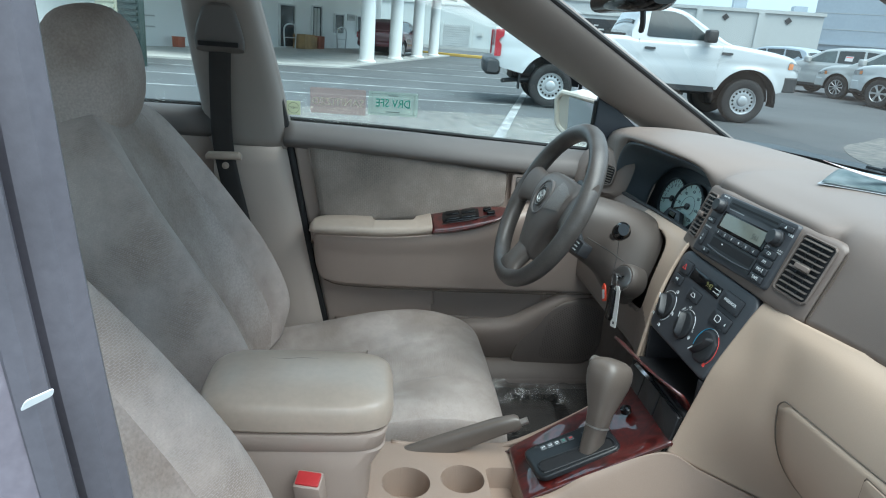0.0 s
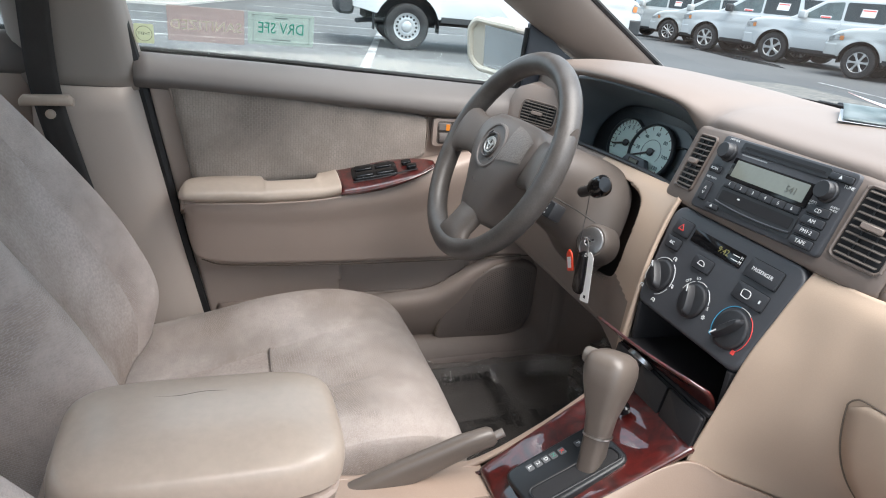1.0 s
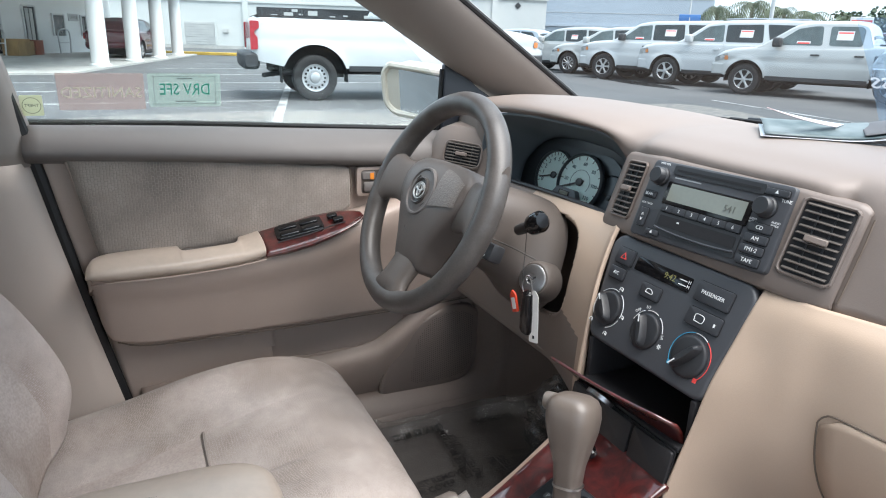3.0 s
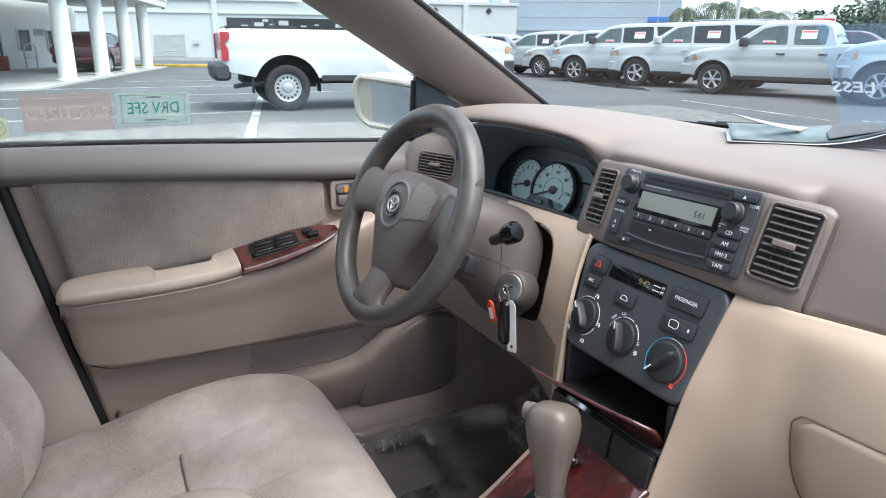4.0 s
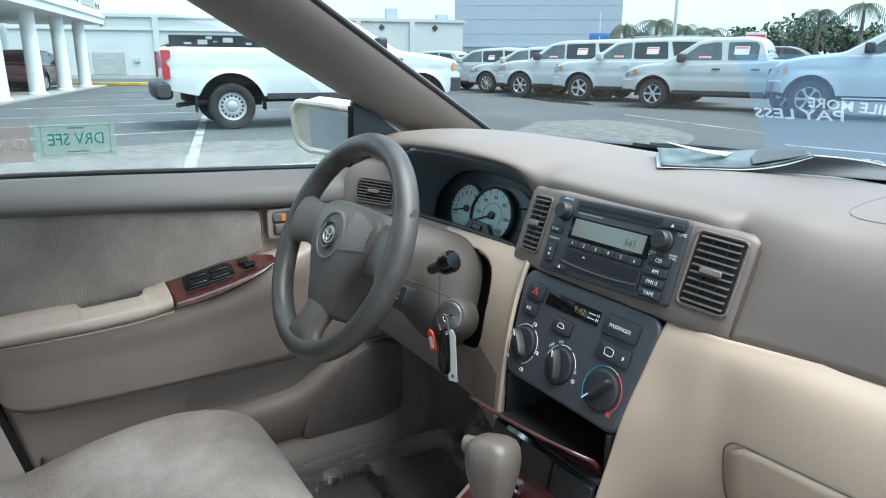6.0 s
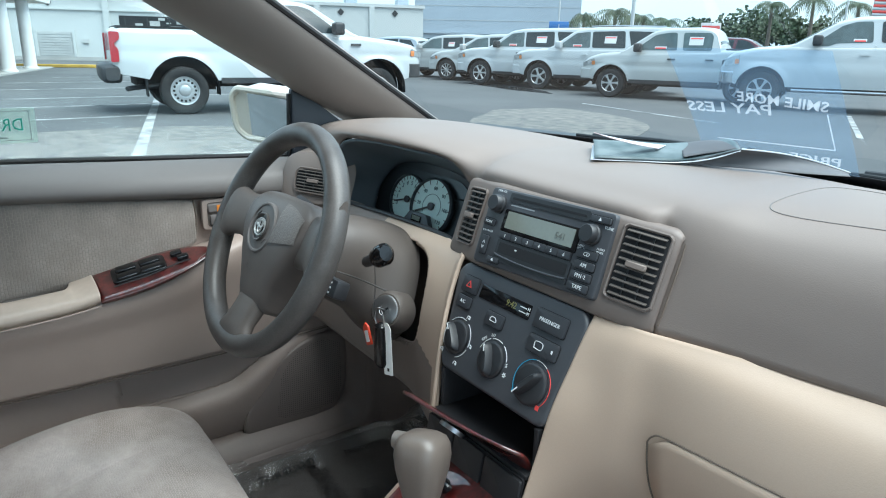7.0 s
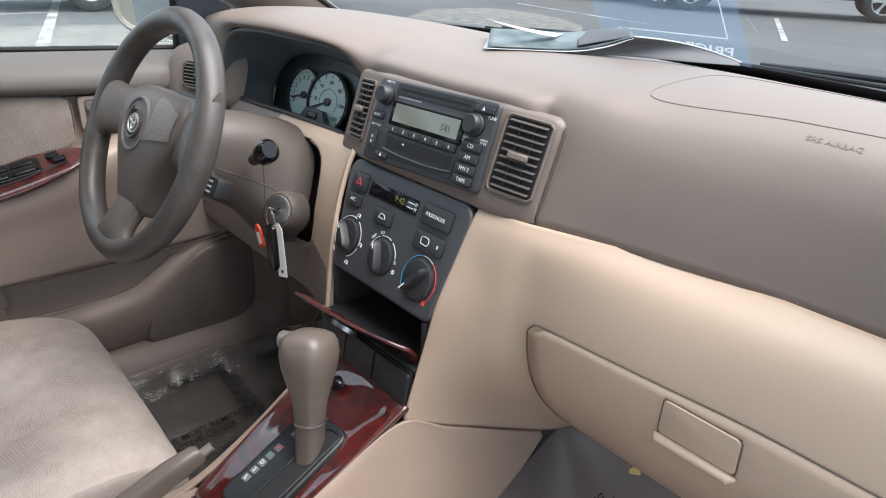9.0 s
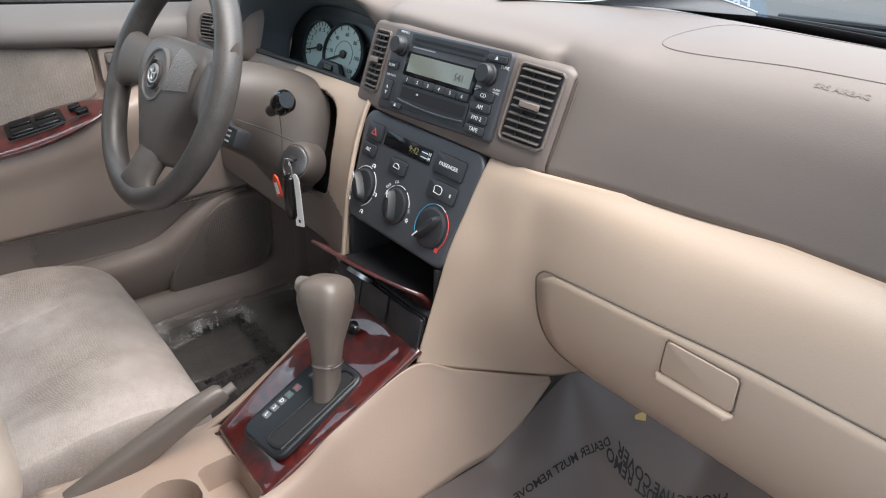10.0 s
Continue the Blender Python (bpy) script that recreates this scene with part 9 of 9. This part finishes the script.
for k in range(14):
    part("louvre", box(0.08, 1.02, 0.30 + 0.12 * k, 0.37 + 0.12 * k, 0.0, 0.03, 0.005, 1, KM), GREENMETAL, cab)
pale_cab = thing("utility_cabinet", "pale cream louvred metal cabinet beside the green one", "cabinet")
CREAMMETAL = material("cream_cabinet_paint", (0.56, 0.55, 0.42), 0.5, 0.1, 0.15, 2, 20, 0.1, 0.003)
part("body", box(-1.25, -0.05, 0, 2.1, -0.12, 0, 0.02, m=KM), CREAMMETAL, pale_cab)
for k in range(14):
    part("louvre", box(-1.17, -0.13, 0.30 + 0.12 * k, 0.37 + 0.12 * k, 0.0, 0.03, 0.005, 1, KM), CREAMMETAL, pale_cab)
# goods by the office door
CRATE_RED = material("orange_crate", (0.38, 0.10, 0.05), 0.7, 0, 0.2, 4, 30, 0.1, 0.005)
CRATE_TAN = material("tan_crate_wood", (0.42, 0.27, 0.12), 0.75, 0, 0.25, 4, 30, 0.2, 0.005)
for s, sx, sz, tone in ((6.0, 0.75, 0.55, 0), (6.75, 0.45, 0.48, 0), (7.25, 0.50, 0.50, 1), (-1.15, 0.32, 0.30, 1)):
    crate = thing("crate", "orange-brown crate by the white wall" if tone else "pale wooden crate by the white wall", "crate", "crates")
    part("box", box(s - sx / 2, s + sx / 2, 0.05, 0.05 + sz, 0.30, 0.30 + sx * 0.8, 0.015, m=OW), CRATE_RED if tone else CRATE_TAN, crate)
    part("lid", box(s - sx / 2 - 0.01, s + sx / 2 + 0.01, 0.05 + sz, 0.08 + sz, 0.29, 0.31 + sx * 0.8, 0.006, m=OW), CRATE_RED if tone else CRATE_TAN, crate)
for s0 in (4.75, 8.95):
    rail = thing("handrail", "pale metal handrail by the office door", "handrail", "handrails")
    part("rail", tube([OW @ Vector(q) for q in ((s0, 0.05, 0.5), (s0, 0.90, 0.5), (s0 + 0.75, 0.92, 0.5), (s0 + 0.75, 0.05, 0.5))], 0.03, 8, 40), POLE, rail)
    part("mid_rail", tube([OW @ Vector(q) for q in ((s0, 0.48, 0.5), (s0 + 0.75, 0.48, 0.5))], 0.02, 8), POLE, rail)

# roadside: palms, trees, poles, signs
def palm(x, y, h, crown, seed):
    rnd = random.Random(seed)
    t = thing("palm_tree", "palm tree with drooping green fronds", "tree", "palms", at=(x, y, 0))
    part("trunk", tube([(0, 0, 0), (0.1, 0, h * 0.5), (0, 0.1, h)], 0.16, 10, 14, 0.10), BARK, t)
    bm = bmesh.new()
    for k in range(26):
        a = rnd.uniform(0, 6.28)
        up = rnd.uniform(-0.2, 1.0)
        pts = []
        for i in range(7):
            s = i / 6
            rr = crown * s
            pts.append(Vector((math.cos(a) * rr, math.sin(a) * rr, h + up * crown * 0.7 * s - crown * 0.95 * s * s)))
        side = Vector((-math.sin(a), math.cos(a), 0))
        for i in range(6):
            for sg in (-1, 1):
                for q in range(2):
                    p = pts[i].lerp(pts[i + 1], q * 0.5)
                    e = p + side * sg * crown * 0.28 * (1 - 0.6 * i / 6) + Vector((0, 0, -crown * 0.20)) + (pts[i + 1] - pts[i]) * 0.6
                    w = (pts[i + 1] - pts[i]) * 0.22
                    v = [bm.verts.new(c) for c in (p, p + w, e)]
                    bm.faces.new(v)
    tagged(part("crown", bm, LEAF, t, "drooping green fronds", flat=True), kind="stuff")
    return t


for k, (x, y, h, c) in enumerate(((-30.6, 33.0, 3.3, 1.6), (-29.0, 34.0, 3.6, 1.7), (-27.2, 34.5, 3.2, 1.6), (-25.6, 34.8, 3.0, 1.5), (-32.0, 36.0, 3.0, 1.5), (-26.8, 47.5, 4.6, 1.5), (-24.2, 48.0, 4.9, 1.5), (-21.5, 48.5, 4.5, 1.4), (-19.0, 49.0, 4.8, 1.5), (-14.5, 51.0, 4.7, 1.5))):
    palm(x, y, h, c, k)


def tree(x, y, h, w, seed):
    rnd = random.Random(seed)
    t = thing("tree", "broad leafy green tree beyond the car park", "tree", "trees", at=(x, y, 0))
    part("trunk", tube([(0, 0, 0), (0.1, 0, h * 0.3), (0, 0.1, h * 0.6)], 0.22, 8, 12, 0.12), BARK, t)
    for k in range(4):
        a = rnd.uniform(0, 6.28)
        part("limb", tube([(0, 0, h * 0.3), (math.cos(a) * w * 0.3, math.sin(a) * w * 0.3, h * 0.55), (math.cos(a) * w * 0.6, math.sin(a) * w * 0.6, h * 0.75)], 0.10, 6, 10, 0.04), BARK, t)
    bm = bmesh.new()
    for k in range(16):
        a, rr = rnd.uniform(0, 6.28), w * math.sqrt(rnd.uniform(0, 0.7))
        c = Vector((math.cos(a) * rr, math.sin(a) * rr, h * rnd.uniform(0.55, 0.9)))
        s = w * rnd.uniform(0.25, 0.42)
        for q in range(130):
            d = Vector((rnd.gauss(0, 1), rnd.gauss(0, 1), rnd.gauss(0, 0.8))).normalized() * s * rnd.uniform(0.6, 1.1)
            p = c + d
            u = Vector((rnd.uniform(-1, 1), rnd.uniform(-1, 1), rnd.uniform(-1, 1))).normalized() * 0.16
            v = u.orthogonal().normalized() * 0.12
            bm.faces.new([bm.verts.new(e) for e in (p - u, p - v, p + u, p + v)])
    tagged(part("crown", bm, LEAF, t, "leafy green crown", flat=True), kind="stuff")
    return t


for k, (x, y, h, w) in enumerate(((-33.5, 50.0, 3.6, 2.6), (-30.0, 51.5, 4.1, 3.2), (-26.5, 53.0, 3.4, 2.4), (-39.5, 46.0, 2.9, 2.2), (-12.0, 56.0, 3.2, 2.6), (-6.0, 58.0, 3.4, 2.8), (0.0, 58.0, 3.2, 2.8))):
    tree(x, y, h, w, 20 + k)

for x, y, h, r in ((-25.2, 31.2, 9, 0.10), (-21.0, 46.0, 9, 0.06), (-15.6, 44.0, 9, 0.12), (-31.2, 31.5, 4.2, 0.05)):
    p = thing("lamp_post", "pale metal post beyond the parked row", "post", "posts", at=(x, y, 0))
    part("post", tube([(0, 0, 0), (0, 0, h)], r, 10), POLE, p)
sign = thing("blue_sign", "small plain blue sign on a post", "sign", at=(-28.2, 28.6, 0))
part("post", tube([(0, 0, 0), (0, 0, 2.6)], 0.05, 8), POLE, sign)
part("board", box(-0.55, 0.55, -0.04, 0.04, 2.35, 2.75, 0.02, m=Matrix.Rotation(radians(45), 4, "Z")), material("blue_sign_paint", (0.04, 0.16, 0.42), 0.4, 0, 0.05, 2, 20, 0, 0.001), sign)
rsign = thing("roadside_sign", "white sign board with a red band", "sign", at=(-31.0, 47.0, 0))
part("post", tube([(0, 0, 0), (0, 0, 3.4)], 0.06, 8), POLE, rsign)
part("board", box(-0.7, 0.7, -0.05, 0.05, 2.6, 3.4, 0.02, m=Matrix.Rotation(radians(35), 4, "Z")), material("sign_white", (0.68, 0.66, 0.66), 0.4, 0, 0.05, 2, 20, 0, 0.001), rsign)
part("red_band", box(-0.62, 0.62, -0.07, -0.055, 2.85, 3.2, 0.0, m=Matrix.Rotation(radians(35), 4, "Z")), RED_INK, rsign)
flag = thing("flag", "small red and white striped flag on a pole", "flag", at=(-14.2, 36.0, 0))
part("pole", tube([(0, 0, 0), (0, 0, 7.0)], 0.04, 8), POLE, flag)
for k in range(7):
    part("stripe", loft([[(-0.9 + 0.3 * i, 0.06 * math.sin(i * 1.3), 2.9 + 0.13 * k - 0.02 * i) for i in range(4)], [(-0.9 + 0.3 * i, 0.06 * math.sin(i * 1.3), 3.03 + 0.13 * k - 0.02 * i) for i in range(4)]], 2, 10), RED_INK if k % 2 == 0 else WHITECAR, flag, thick=0.004)
